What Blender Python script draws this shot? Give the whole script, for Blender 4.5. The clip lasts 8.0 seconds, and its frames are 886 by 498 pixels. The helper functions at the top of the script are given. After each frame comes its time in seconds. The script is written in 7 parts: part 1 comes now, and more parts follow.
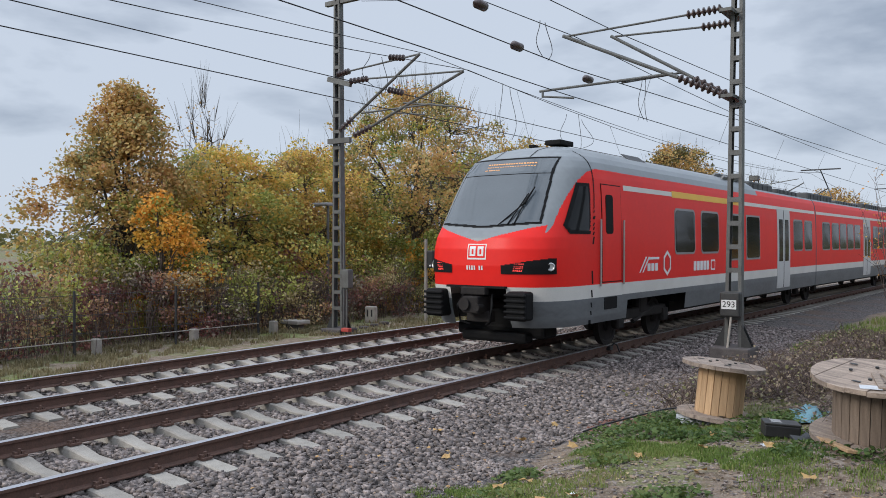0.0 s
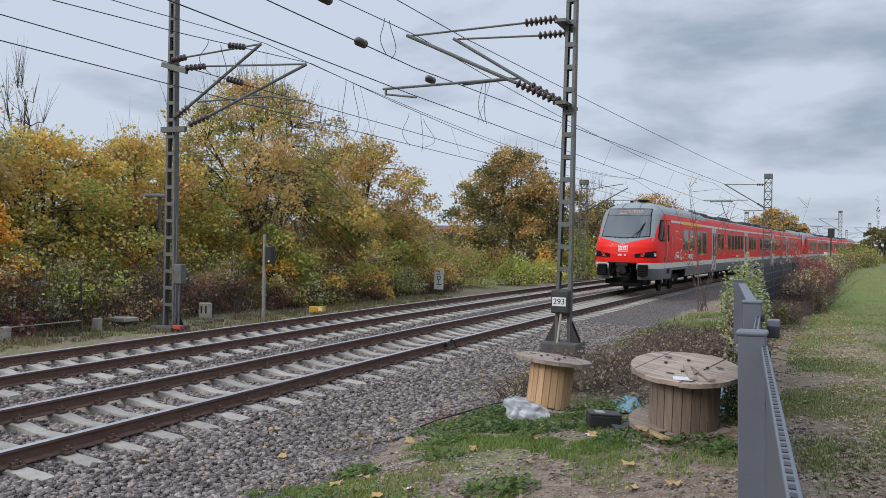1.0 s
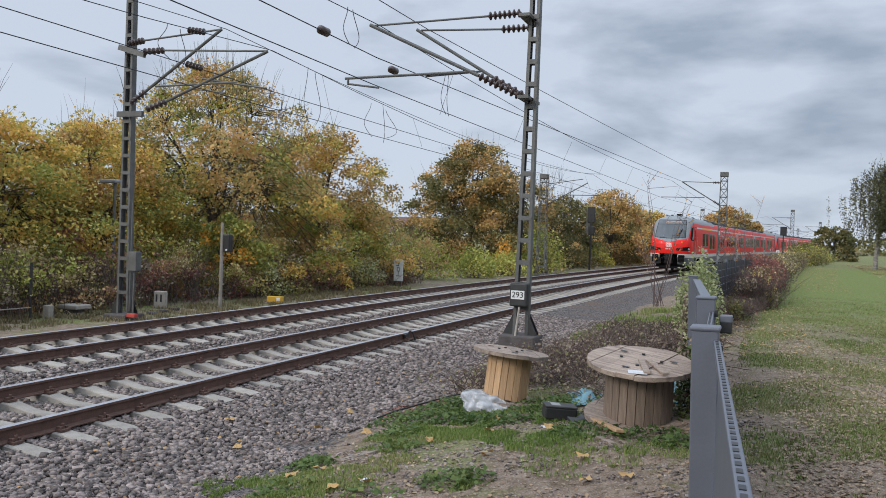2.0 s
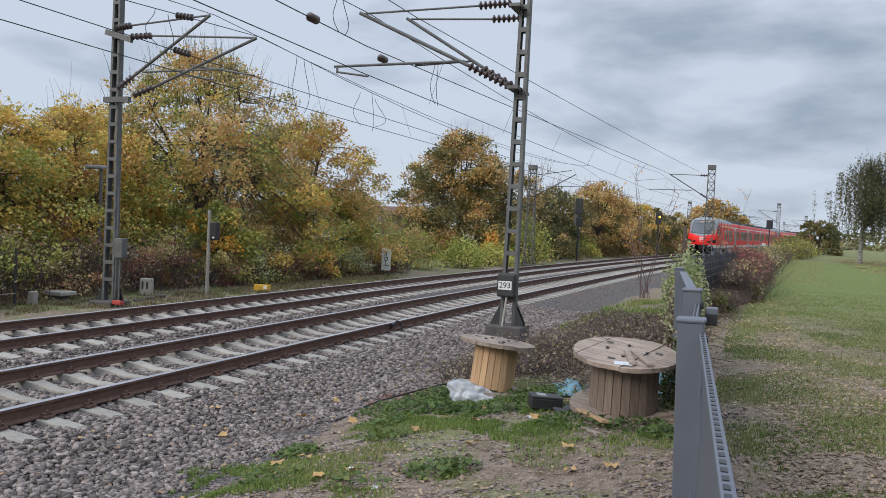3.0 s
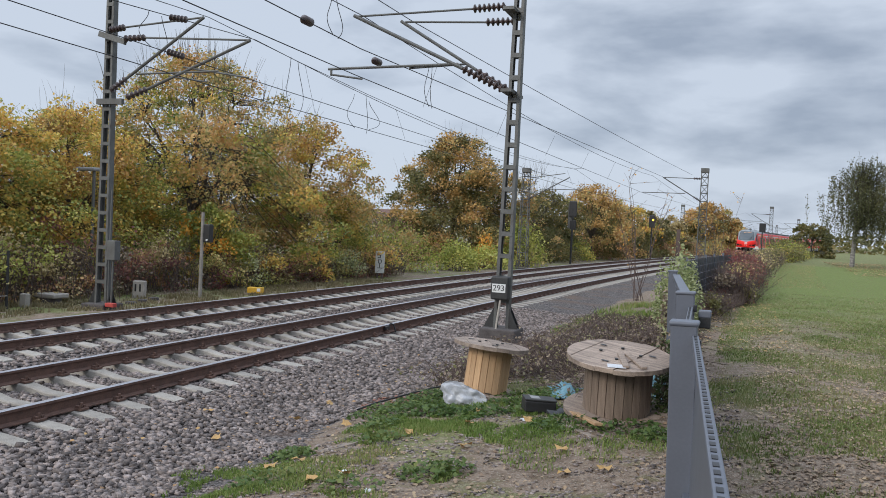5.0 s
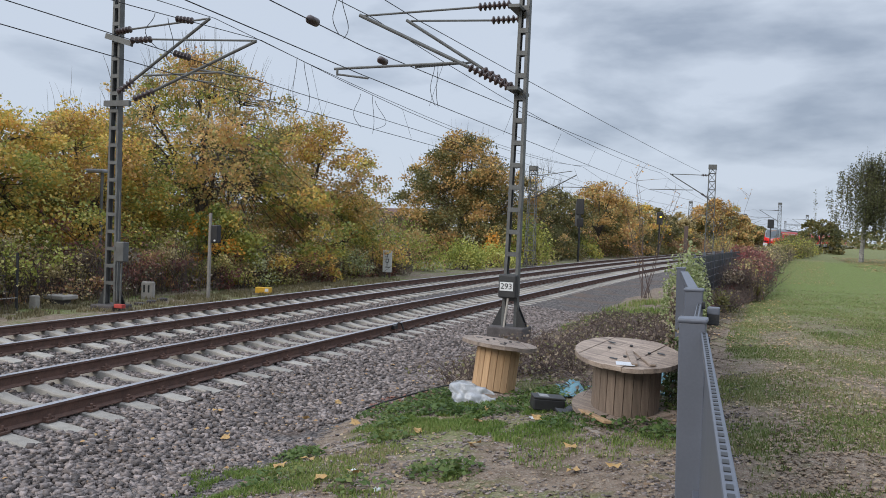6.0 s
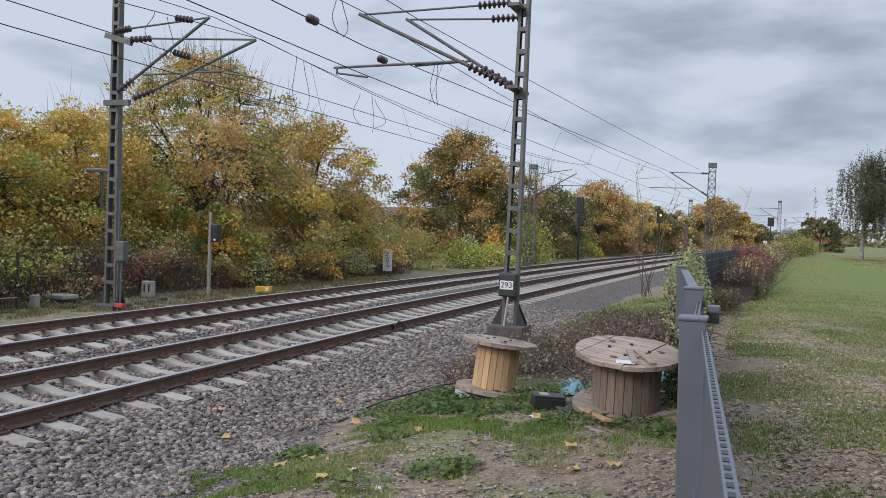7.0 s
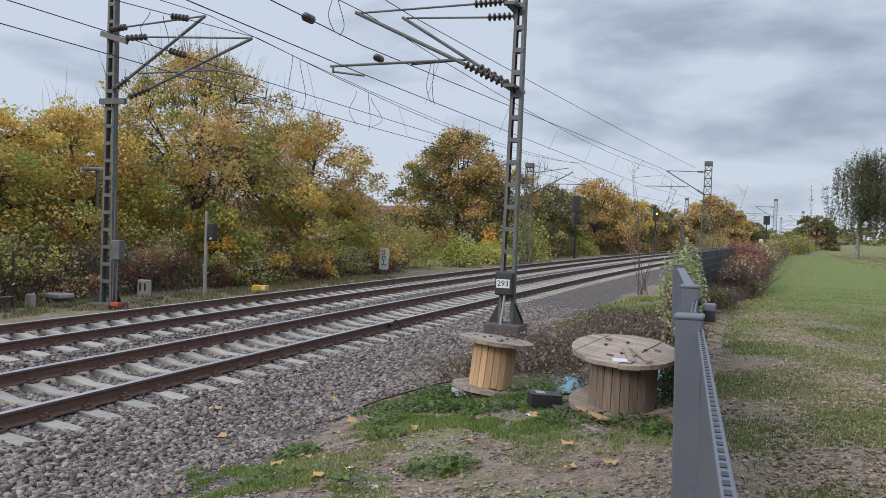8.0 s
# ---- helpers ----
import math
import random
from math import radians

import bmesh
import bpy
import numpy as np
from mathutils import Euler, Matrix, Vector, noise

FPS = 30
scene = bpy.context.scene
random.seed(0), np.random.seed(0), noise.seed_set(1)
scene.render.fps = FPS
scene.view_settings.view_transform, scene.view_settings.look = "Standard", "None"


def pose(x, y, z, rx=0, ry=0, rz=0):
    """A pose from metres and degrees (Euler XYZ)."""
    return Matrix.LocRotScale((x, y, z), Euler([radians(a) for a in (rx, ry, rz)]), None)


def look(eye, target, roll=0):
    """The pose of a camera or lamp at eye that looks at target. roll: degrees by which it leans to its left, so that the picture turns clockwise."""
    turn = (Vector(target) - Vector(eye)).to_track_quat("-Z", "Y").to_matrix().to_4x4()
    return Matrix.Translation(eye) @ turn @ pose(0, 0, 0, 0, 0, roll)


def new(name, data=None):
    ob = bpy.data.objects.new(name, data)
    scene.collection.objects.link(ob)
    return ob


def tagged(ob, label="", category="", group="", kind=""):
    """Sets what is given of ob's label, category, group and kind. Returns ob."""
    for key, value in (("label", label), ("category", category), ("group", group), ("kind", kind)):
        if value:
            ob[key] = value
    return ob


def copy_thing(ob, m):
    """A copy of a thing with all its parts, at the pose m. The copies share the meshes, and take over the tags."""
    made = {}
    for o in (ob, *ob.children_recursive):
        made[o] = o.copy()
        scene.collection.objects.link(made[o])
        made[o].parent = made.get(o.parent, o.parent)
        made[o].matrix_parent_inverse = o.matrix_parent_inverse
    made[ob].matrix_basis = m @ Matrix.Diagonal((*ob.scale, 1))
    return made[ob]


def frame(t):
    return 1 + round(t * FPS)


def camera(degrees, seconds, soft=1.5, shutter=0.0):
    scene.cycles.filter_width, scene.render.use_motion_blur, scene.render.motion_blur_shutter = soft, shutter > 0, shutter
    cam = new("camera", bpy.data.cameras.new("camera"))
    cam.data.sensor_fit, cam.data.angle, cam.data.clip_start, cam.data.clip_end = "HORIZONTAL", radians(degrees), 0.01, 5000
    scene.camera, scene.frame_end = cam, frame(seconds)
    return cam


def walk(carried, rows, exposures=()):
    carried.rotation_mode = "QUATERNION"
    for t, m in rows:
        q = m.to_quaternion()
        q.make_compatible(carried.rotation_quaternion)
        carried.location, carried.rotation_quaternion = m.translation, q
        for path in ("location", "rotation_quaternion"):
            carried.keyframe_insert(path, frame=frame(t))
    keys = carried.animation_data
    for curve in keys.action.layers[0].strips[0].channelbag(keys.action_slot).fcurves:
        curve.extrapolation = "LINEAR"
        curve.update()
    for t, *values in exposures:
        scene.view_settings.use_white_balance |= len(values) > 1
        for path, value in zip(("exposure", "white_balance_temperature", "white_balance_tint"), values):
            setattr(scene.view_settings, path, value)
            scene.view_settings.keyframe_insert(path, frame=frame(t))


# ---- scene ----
EYE = (0.0, 0.0, 2.138)
cam = camera(57.25, 8.0, soft=0.9)
PATH = [
    (0.0, 35.36, -0.46, -0.12),
    (0.5, 28.23, -0.69, -0.75),
    (1.0, 24.17, -0.57, -1.11),
    (1.5, 22.30, -0.64, -1.57),
    (3.0, 20.52, -1.74, -2.70),
    (3.5, 20.37, -1.58, -2.78),
    (4.0, 20.17, -1.46, -2.81),
    (4.5, 19.94, -1.47, -2.92),
    (6.0, 20.59, -1.64, -2.32),
    (6.5, 20.55, -1.63, -2.22),
    (7.0, 20.59, -1.73, -2.21),
    (7.5, 20.41, -1.87, -2.20),
    (8.0, 20.34, -1.82, -2.17),
]
walk(cam, [(t, pose(*EYE, 90 + tilt, lean, turn)) for t, turn, tilt, lean in PATH])
scene.view_settings.exposure = 0.0


# ---- light: an overcast November sky and a weak, broad sun ----
def make_world():
    w = bpy.data.worlds.new("overcast_sky")
    w.use_nodes = True
    scene.world = w
    nt = w.node_tree
    nt.nodes.clear()
    out = nt.nodes.new("ShaderNodeOutputWorld")
    bg = nt.nodes.new("ShaderNodeBackground")
    sky = nt.nodes.new("ShaderNodeTexSky")
    sky.sky_type = "NISHITA"
    sky.sun_disc = False
    sky.sun_elevation, sky.sun_rotation = radians(28), radians(150)
    tc = nt.nodes.new("ShaderNodeTexCoord")
    sep = nt.nodes.new("ShaderNodeSeparateXYZ")
    nt.links.new(tc.outputs["Generated"], sep.inputs[0])
    # broad flat-based clouds
    mp = nt.nodes.new("ShaderNodeMapping")
    mp.inputs["Location"].default_value = (3.1, 0.4, 0.2)
    mp.inputs["Scale"].default_value = (3.1, 3.1, 9.0)
    nt.links.new(tc.outputs["Generated"], mp.inputs["Vector"])
    no = nt.nodes.new("ShaderNodeTexNoise")
    no.inputs["Scale"].default_value = 1.25
    no.inputs["Detail"].default_value = 6.0
    no.inputs["Roughness"].default_value = 0.5
    no.inputs["Distortion"].default_value = 0.1
    nt.links.new(mp.outputs[0], no.inputs["Vector"])
    ramp = nt.nodes.new("ShaderNodeValToRGB")
    e = ramp.color_ramp.elements
    e[0].position, e[0].color = 0.49, (0.60, 0.675, 0.795, 1)
    e[1].position, e[1].color = 0.66, (0.34, 0.405, 0.515, 1)
    # the cloud thickens towards the east
    east = nt.nodes.new("ShaderNodeMapRange")
    east.inputs["From Min"].default_value, east.inputs["From Max"].default_value = -0.5, 0.12
    east.inputs["To Min"].default_value, east.inputs["To Max"].default_value = -0.04, 0.035
    nt.links.new(sep.outputs["X"], east.inputs["Value"])
    thick = nt.nodes.new("ShaderNodeMath"); thick.operation = "ADD"
    nt.links.new(no.outputs["Fac"], thick.inputs[0]); nt.links.new(east.outputs["Result"], thick.inputs[1])
    nt.links.new(thick.outputs[0], ramp.inputs[0])
    mul = nt.nodes.new("ShaderNodeMix"); mul.data_type = "RGBA"; mul.blend_type = "MIX"
    mul.inputs["Factor"].default_value = 0.06
    nt.links.new(ramp.outputs[0], mul.inputs["A"])
    dim = nt.nodes.new("ShaderNodeMix"); dim.data_type = "RGBA"; dim.blend_type = "MULTIPLY"
    dim.inputs["Factor"].default_value = 1.0
    dim.inputs["B"].default_value = (0.1, 0.1, 0.1, 1)
    nt.links.new(sky.outputs[0], dim.inputs["A"])
    nt.links.new(dim.outputs["Result"], mul.inputs["B"])
    nt.links.new(mul.outputs["Result"], bg.inputs["Color"])
    # an overcast sky is brightest overhead
    over = nt.nodes.new("ShaderNodeMapRange")
    over.inputs["From Min"].default_value, over.inputs["From Max"].default_value = 0.30, 1.0
    over.inputs["To Min"].default_value, over.inputs["To Max"].default_value = 1.0, 3.05
    nt.links.new(sep.outputs["Z"], over.inputs["Value"])
    nt.links.new(over.outputs["Result"], bg.inputs["Strength"])
    nt.links.new(bg.outputs[0], out.inputs[0])


make_world()
sun_data = bpy.data.lights.new("sun", "SUN")
sun_data.energy, sun_data.angle, sun_data.color = 2.05, radians(20), (1.0, 0.95, 0.88)
sun = new("sun", sun_data)
sun.matrix_world = look((-36, -62, 38), (0, 0, 0))


# ---- materials ----
def mat(name, a, b=None, scale=6.0, rough=0.8, bump=0.0, metal=0.0, detail=6.0, fine=60.0, spread=0.5, vary=0.0, coat=0.0, stretch=(1, 1, 1), island=0.0, spec=0.5):
    """A surface of two tones at two scales. vary: how far objects differ; island: how far loose pieces of one mesh differ."""
    m = bpy.data.materials.new(name)
    m.use_nodes = True
    nt = m.node_tree
    N, L = nt.nodes, nt.links
    p = N["Principled BSDF"]
    p.inputs["Roughness"].default_value, p.inputs["Metallic"].default_value = rough, metal
    p.inputs["Coat Weight"].default_value, p.inputs["Specular IOR Level"].default_value = coat, spec
    b = b or tuple(c * 0.75 for c in a)
    tc = N.new("ShaderNodeTexCoord")
    mp = N.new("ShaderNodeMapping")
    mp.inputs["Scale"].default_value = stretch
    L.new(tc.outputs["Object"], mp.inputs["Vector"])
    n1 = N.new("ShaderNodeTexNoise"); n1.inputs["Scale"].default_value = scale; n1.inputs["Detail"].default_value = detail
    n2 = N.new("ShaderNodeTexNoise"); n2.inputs["Scale"].default_value = fine; n2.inputs["Detail"].default_value = 3.0
    L.new(mp.outputs[0], n1.inputs["Vector"]); L.new(mp.outputs[0], n2.inputs["Vector"])
    add = N.new("ShaderNodeMath"); add.operation = "MULTIPLY_ADD"; add.inputs[1].default_value = 0.45
    sub = N.new("ShaderNodeMath"); sub.operation = "MULTIPLY_ADD"; sub.inputs[1].default_value = 0.55; sub.inputs[2].default_value = 0.0
    L.new(n1.outputs["Fac"], sub.inputs[0]); L.new(n2.outputs["Fac"], add.inputs[0]); L.new(sub.outputs[0], add.inputs[2])
    rp = N.new("ShaderNodeMapRange")
    rp.inputs["From Min"].default_value, rp.inputs["From Max"].default_value = 0.5 - 0.3 * spread, 0.5 + 0.3 * spread
    L.new(add.outputs[0], rp.inputs["Value"])
    mx = N.new("ShaderNodeMix"); mx.data_type = "RGBA"
    mx.inputs["A"].default_value, mx.inputs["B"].default_value = (*a, 1), (*b, 1)
    L.new(rp.outputs["Result"], mx.inputs["Factor"])
    col = mx.outputs["Result"]
    if vary or island:
        src = N.new("ShaderNodeObjectInfo").outputs["Random"] if vary else N.new("ShaderNodeNewGeometry").outputs["Random Per Island"]
        k = vary or island
        mr = N.new("ShaderNodeMapRange")
        mr.inputs["To Min"].default_value, mr.inputs["To Max"].default_value = 1 - k, 1 + k
        L.new(src, mr.inputs["Value"])
        hsv = N.new("ShaderNodeHueSaturation")
        L.new(mr.outputs["Result"], hsv.inputs["Value"]); L.new(col, hsv.inputs["Color"])
        col = hsv.outputs["Color"]
    L.new(col, p.inputs["Base Color"])
    if bump:
        bp = N.new("ShaderNodeBump"); bp.inputs["Strength"].default_value = bump; bp.inputs["Distance"].default_value = 0.02
        L.new(add.outputs[0], bp.inputs["Height"]); L.new(bp.outputs[0], p.inputs["Normal"])
    return m


def leaf_mat(name, stops, rough=0.5, through_light=0.38):
    """Leaves: each one takes its own tone from the stops."""
    m = bpy.data.materials.new(name)
    m.use_nodes = True
    nt = m.node_tree
    N, L = nt.nodes, nt.links
    p = N["Principled BSDF"]
    p.inputs["Roughness"].default_value = rough
    p.inputs["Specular IOR Level"].default_value = 0.3
    geo = N.new("ShaderNodeNewGeometry")
    tc = N.new("ShaderNodeTexCoord")
    no = N.new("ShaderNodeTexNoise"); no.inputs["Scale"].default_value = 0.55; no.inputs["Detail"].default_value = 2.0
    L.new(tc.outputs["Object"], no.inputs["Vector"])
    ad = N.new("ShaderNodeMath"); ad.operation = "MULTIPLY_ADD"; ad.inputs[1].default_value = 0.55
    mr = N.new("ShaderNodeMapRange"); mr.inputs["From Min"].default_value, mr.inputs["From Max"].default_value = 0.32, 0.68
    mr.inputs["To Min"].default_value, mr.inputs["To Max"].default_value = -0.05, 0.5
    L.new(no.outputs["Fac"], mr.inputs["Value"])
    L.new(geo.outputs["Random Per Island"], ad.inputs[0]); L.new(mr.outputs["Result"], ad.inputs[2])
    rp = N.new("ShaderNodeValToRGB")
    el = rp.color_ramp.elements
    while len(el) < len(stops):
        el.new(0.5)
    for e, (pos, c) in zip(el, stops):
        e.position, e.color = pos, (*c, 1)
    L.new(ad.outputs[0], rp.inputs[0]); L.new(rp.outputs[0], p.inputs["Base Color"])
    tr = N.new("ShaderNodeBsdfTranslucent"); L.new(rp.outputs[0], tr.inputs["Color"])
    mx = N.new("ShaderNodeMixShader"); mx.inputs[0].default_value = through_light
    L.new(p.outputs[0], mx.inputs[1]); L.new(tr.outputs[0], mx.inputs[2])
    L.new(mx.outputs[0], N["Material Output"].inputs["Surface"])
    return m


def glow(name, colour, strength):
    m = bpy.data.materials.new(name)
    m.use_nodes = True
    p = m.node_tree.nodes["Principled BSDF"]
    p.inputs["Base Color"].default_value = (*colour, 1)
    p.inputs["Emission Color"].default_value = (*colour, 1)
    p.inputs["Emission Strength"].default_value = strength
    return m


RUST = mat("rail_rust", (0.135, 0.072, 0.052), (0.07, 0.040, 0.031), 8, 0.85, 0.3)
RAILTOP = mat("rail_head_steel", (0.48, 0.48, 0.51), (0.34, 0.33, 0.34), 5, 0.4, 0, 0.6, stretch=(1, 0.2, 1))
CONCRETE = mat("concrete", (0.355, 0.325, 0.285), (0.22, 0.20, 0.175), 5, 0.9, 0.35, fine=80, vary=0.14)
FOOTING = mat("old_concrete", (0.10, 0.09, 0.085), (0.06, 0.05, 0.05), 6, 0.95, 0.4)
STONE = mat("ballast_stone", (0.255, 0.212, 0.195), (0.11, 0.09, 0.081), 14, 0.92, 0.25, island=0.62)
MAST = mat("mast_steel", (0.13, 0.135, 0.13), (0.075, 0.072, 0.068), 4, 0.6, 0.2, 0.25)
DARKIRON = mat("dark_iron", (0.05, 0.05, 0.05), (0.03, 0.03, 0.03), 8, 0.6, 0.1, 0.4)
WIRE = mat("wire_metal", (0.045, 0.045, 0.05), (0.03, 0.03, 0.03), 8, 0.6, 0, 0.3)
INSUL = mat("brown_insulator", (0.07, 0.045, 0.04), (0.045, 0.03, 0.028), 12, 0.35)
FENCE = mat("fence_grey_paint", (0.105, 0.115, 0.14), (0.09, 0.098, 0.12), 3, 0.5, 0.05, 0.0)
WOODNEW = mat("light_softwood", (0.52, 0.34, 0.19), (0.38, 0.235, 0.125), 5, 0.75, 0.25, stretch=(6, 6, 0.7), vary=0.18)
WOODGREY = mat("weathered_wood", (0.27, 0.22, 0.175), (0.15, 0.12, 0.10), 5, 0.85, 0.35, stretch=(1, 8, 6), vary=0.2)
WOODSTAVE = mat("aged_brown_wood", (0.22, 0.165, 0.125), (0.12, 0.09, 0.07), 5, 0.85, 0.35, stretch=(6, 6, 0.7), vary=0.25)
WOODTOP = mat("grey_spool_boards", (0.40, 0.315, 0.25), (0.12, 0.09, 0.075), 3, 0.85, 0.35, stretch=(0.7, 8, 4), vary=0.18)
BARK = mat("bark", (0.09, 0.075, 0.06), (0.045, 0.038, 0.03), 6, 0.95, 0.6, stretch=(3, 3, 0.6))
TWIG = mat("dry_twigs", (0.14, 0.10, 0.085), (0.07, 0.05, 0.045), 6, 0.95)
BIRCHBARK = mat("birch_bark", (0.36, 0.34, 0.31), (0.05, 0.045, 0.045), 4, 0.9, 0.2, stretch=(1, 1, 4), spread=0.35)
GRASS = leaf_mat("grass_blades", [(0.0, (0.085, 0.14, 0.03)), (0.4, (0.15, 0.225, 0.05)), (0.7, (0.24, 0.275, 0.085)), (1.0, (0.34, 0.28, 0.15))])
LAWN = leaf_mat("worn_lawn_blades", [(0.0, (0.09, 0.13, 0.035)), (0.4, (0.16, 0.205, 0.06)), (0.7, (0.26, 0.245, 0.11)), (1.0, (0.38, 0.31, 0.19))])
WEED = leaf_mat("weed_leaves", [(0.0, (0.045, 0.085, 0.025)), (0.6, (0.11, 0.165, 0.045)), (1.0, (0.23, 0.24, 0.075))])
MAPLE = leaf_mat("maple_leaves", [(0.0, (0.218, 0.294, 0.087)), (0.3, (0.43, 0.40, 0.11)), (0.55, (0.70, 0.51, 0.125)), (0.8, (0.74, 0.42, 0.115)), (1.0, (0.42, 0.225, 0.10))])
OCHRE = leaf_mat("ochre_leaves", [(0.0, (0.209, 0.254, 0.109)), (0.3, (0.398, 0.353, 0.136)), (0.6, (0.627, 0.409, 0.150)), (1.0, (0.523, 0.266, 0.136))])
RUSSET = leaf_mat("russet_leaves", [(0.0, (0.22, 0.19, 0.08)), (0.35, (0.42, 0.28, 0.10)), (0.7, (0.58, 0.34, 0.12)), (1.0, (0.68, 0.47, 0.17))])
ORANGE = leaf_mat("orange_leaves", [(0.0, (0.505, 0.355, 0.061)), (0.5, (0.743, 0.369, 0.061)), (1.0, (0.713, 0.270, 0.049))])
GREENLEAF = leaf_mat("green_leaves", [(0.0, (0.135, 0.185, 0.05)), (0.4, (0.26, 0.295, 0.07)), (0.75, (0.44, 0.40, 0.09)), (1.0, (0.66, 0.46, 0.11))])
OLIVE = leaf_mat("olive_leaves", [(0.0, (0.075, 0.085, 0.034)), (0.5, (0.155, 0.145, 0.052)), (1.0, (0.28, 0.205, 0.075))])
CLIMBER = leaf_mat("climber_leaves", [(0.0, (0.163, 0.217, 0.046)), (0.45, (0.359, 0.373, 0.080)), (0.8, (0.539, 0.513, 0.147)), (1.0, (0.652, 0.590, 0.267))])
PALECLIMBER = leaf_mat("pale_climber_leaves", [(0.0, (0.120, 0.168, 0.060)), (0.4, (0.300, 0.336, 0.144)), (1.0, (0.552, 0.552, 0.336))])
HEDGEBROWN = leaf_mat("brown_hedge_leaves", [(0.0, (0.215, 0.114, 0.089)), (0.4, (0.371, 0.195, 0.132)), (0.7, (0.486, 0.311, 0.132)), (1.0, (0.743, 0.436, 0.199))])
HEDGEMIX = leaf_mat("mixed_hedge_leaves", [(0.0, (0.180, 0.138, 0.079)), (0.4, (0.308, 0.298, 0.099)), (0.7, (0.566, 0.436, 0.176)), (1.0, (0.772, 0.551, 0.255))])
REDHEDGE = leaf_mat("red_hedge_leaves", [(0.0, (0.156, 0.048, 0.048)), (0.5, (0.264, 0.072, 0.072)), (1.0, (0.312, 0.144, 0.096))])
BRAMBLE = leaf_mat("bramble_leaves", [(0.0, (0.085, 0.065, 0.05)), (0.35, (0.19, 0.145, 0.105)), (0.6, (0.27, 0.205, 0.14)), (0.85, (0.19, 0.20, 0.075)), (1.0, (0.36, 0.29, 0.19))], through_light=0.15)
IVY = leaf_mat("ivy_leaves", [(0.0, (0.035, 0.06, 0.02)), (0.5, (0.085, 0.12, 0.04)), (1.0, (0.19, 0.22, 0.08))], through_light=0.15)
MAROON = leaf_mat("maroon_leaves", [(0.0, (0.12, 0.05, 0.045)), (0.5, (0.24, 0.095, 0.08)), (1.0, (0.40, 0.20, 0.13))])
STRAW = leaf_mat("straw_coloured_leaves", [(0.0, (0.25, 0.19, 0.10)), (0.5, (0.46, 0.37, 0.18)), (1.0, (0.66, 0.52, 0.28))])
LITTER = leaf_mat("fallen_leaves", [(0.0, (0.20, 0.11, 0.06)), (0.5, (0.38, 0.22, 0.09)), (1.0, (0.48, 0.33, 0.12))], through_light=0.1)
CRUMBS = leaf_mat("leaf_crumbs", [(0.0, (0.09, 0.06, 0.042)), (0.4, (0.228, 0.155, 0.10)), (0.75, (0.33, 0.24, 0.15)), (1.0, (0.46, 0.34, 0.19))], through_light=0.1)
BIRCHLEAF = leaf_mat("birch_leaves", [(0.0, (0.055, 0.066, 0.03)), (0.5, (0.11, 0.115, 0.048)), (1.0, (0.20, 0.18, 0.075))])
SIGNWHITE = mat("sign_white", (0.72, 0.73, 0.72), (0.58, 0.58, 0.57), 5, 0.5)
BLACK = mat("black_plastic", (0.02, 0.02, 0.022), (0.012, 0.012, 0.013), 9, 0.5, 0.05)
BLACKINK = mat("black_lettering", (0.015, 0.015, 0.015), (0.01, 0.01, 0.01), 9, 0.6)
YELLOWBOX = mat("yellow_paint", (0.62, 0.36, 0.03), (0.5, 0.27, 0.025), 5, 0.5)
TARP = mat("blue_tarpaulin", (0.13, 0.26, 0.31), (0.08, 0.18, 0.22), 6, 0.5, 0.2)
PLASTICWHITE = mat("white_plastic_sheet", (0.58, 0.59, 0.61), (0.42, 0.43, 0.45), 8, 0.4, 0.2)
FILM = mat("grey_white_plastic_film", (0.44, 0.45, 0.47), (0.29, 0.30, 0.32), 7, 0.35, 0.3)
REDPAINT = mat("red_marker", (0.45, 0.05, 0.04), (0.3, 0.04, 0.03), 6, 0.6)


# ---- helpers for building ----
def obj(name, verts, faces, material, parent=None, label="", smooth=False):
    me = bpy.data.meshes.new(name)
    me.from_pydata([tuple(v) for v in verts], [], [tuple(f) for f in faces])
    for m in material if isinstance(material, (list, tuple)) else [material]:
        me.materials.append(m)
    if smooth:
        me.polygons.foreach_set("use_smooth", [True] * len(me.polygons))
    me.update()
    ob = new(name, me)
    if parent:
        ob.parent = parent
    if label:
        ob["label"] = label
    return ob


def part(name, bm, material, parent=None, label="", smooth=False):
    me = bpy.data.meshes.new(name)
    bm.to_mesh(me)
    bm.free()
    for m in material if isinstance(material, (list, tuple)) else [material]:
        me.materials.append(m)
    if smooth:
        me.polygons.foreach_set("use_smooth", [True] * len(me.polygons))
    ob = new(name, me)
    if parent:
        ob.parent = parent
    if label:
        ob["label"] = label
    return ob


def thing(name, m, label, category, group="", kind=""):
    ob = new(name)
    ob.empty_display_size = 0.2
    ob.matrix_world = m
    return tagged(ob, label, category, group, kind)


def add_box(bm, size, at=(0, 0, 0), bevel=0.0, turn=None):
    """A box with optional rounded edges, added to bm."""
    g = bmesh.ops.create_cube(bm, size=1.0)
    vs = g["verts"]
    for v in vs:
        v.co = Vector((v.co.x * size[0], v.co.y * size[1], v.co.z * size[2]))
    if bevel:
        es = list({e for v in vs for e in v.link_edges})
        r = bmesh.ops.bevel(bm, geom=es, offset=bevel, segments=2, profile=0.5, affect="EDGES")
        vs = list(set(r["verts"]) | {v for f in r["faces"] for v in f.verts} | {v for v in vs if v.is_valid})
    M = Matrix.Translation(at) @ (turn or Matrix())
    for v in vs:
        v.co = M @ v.co
    return bm


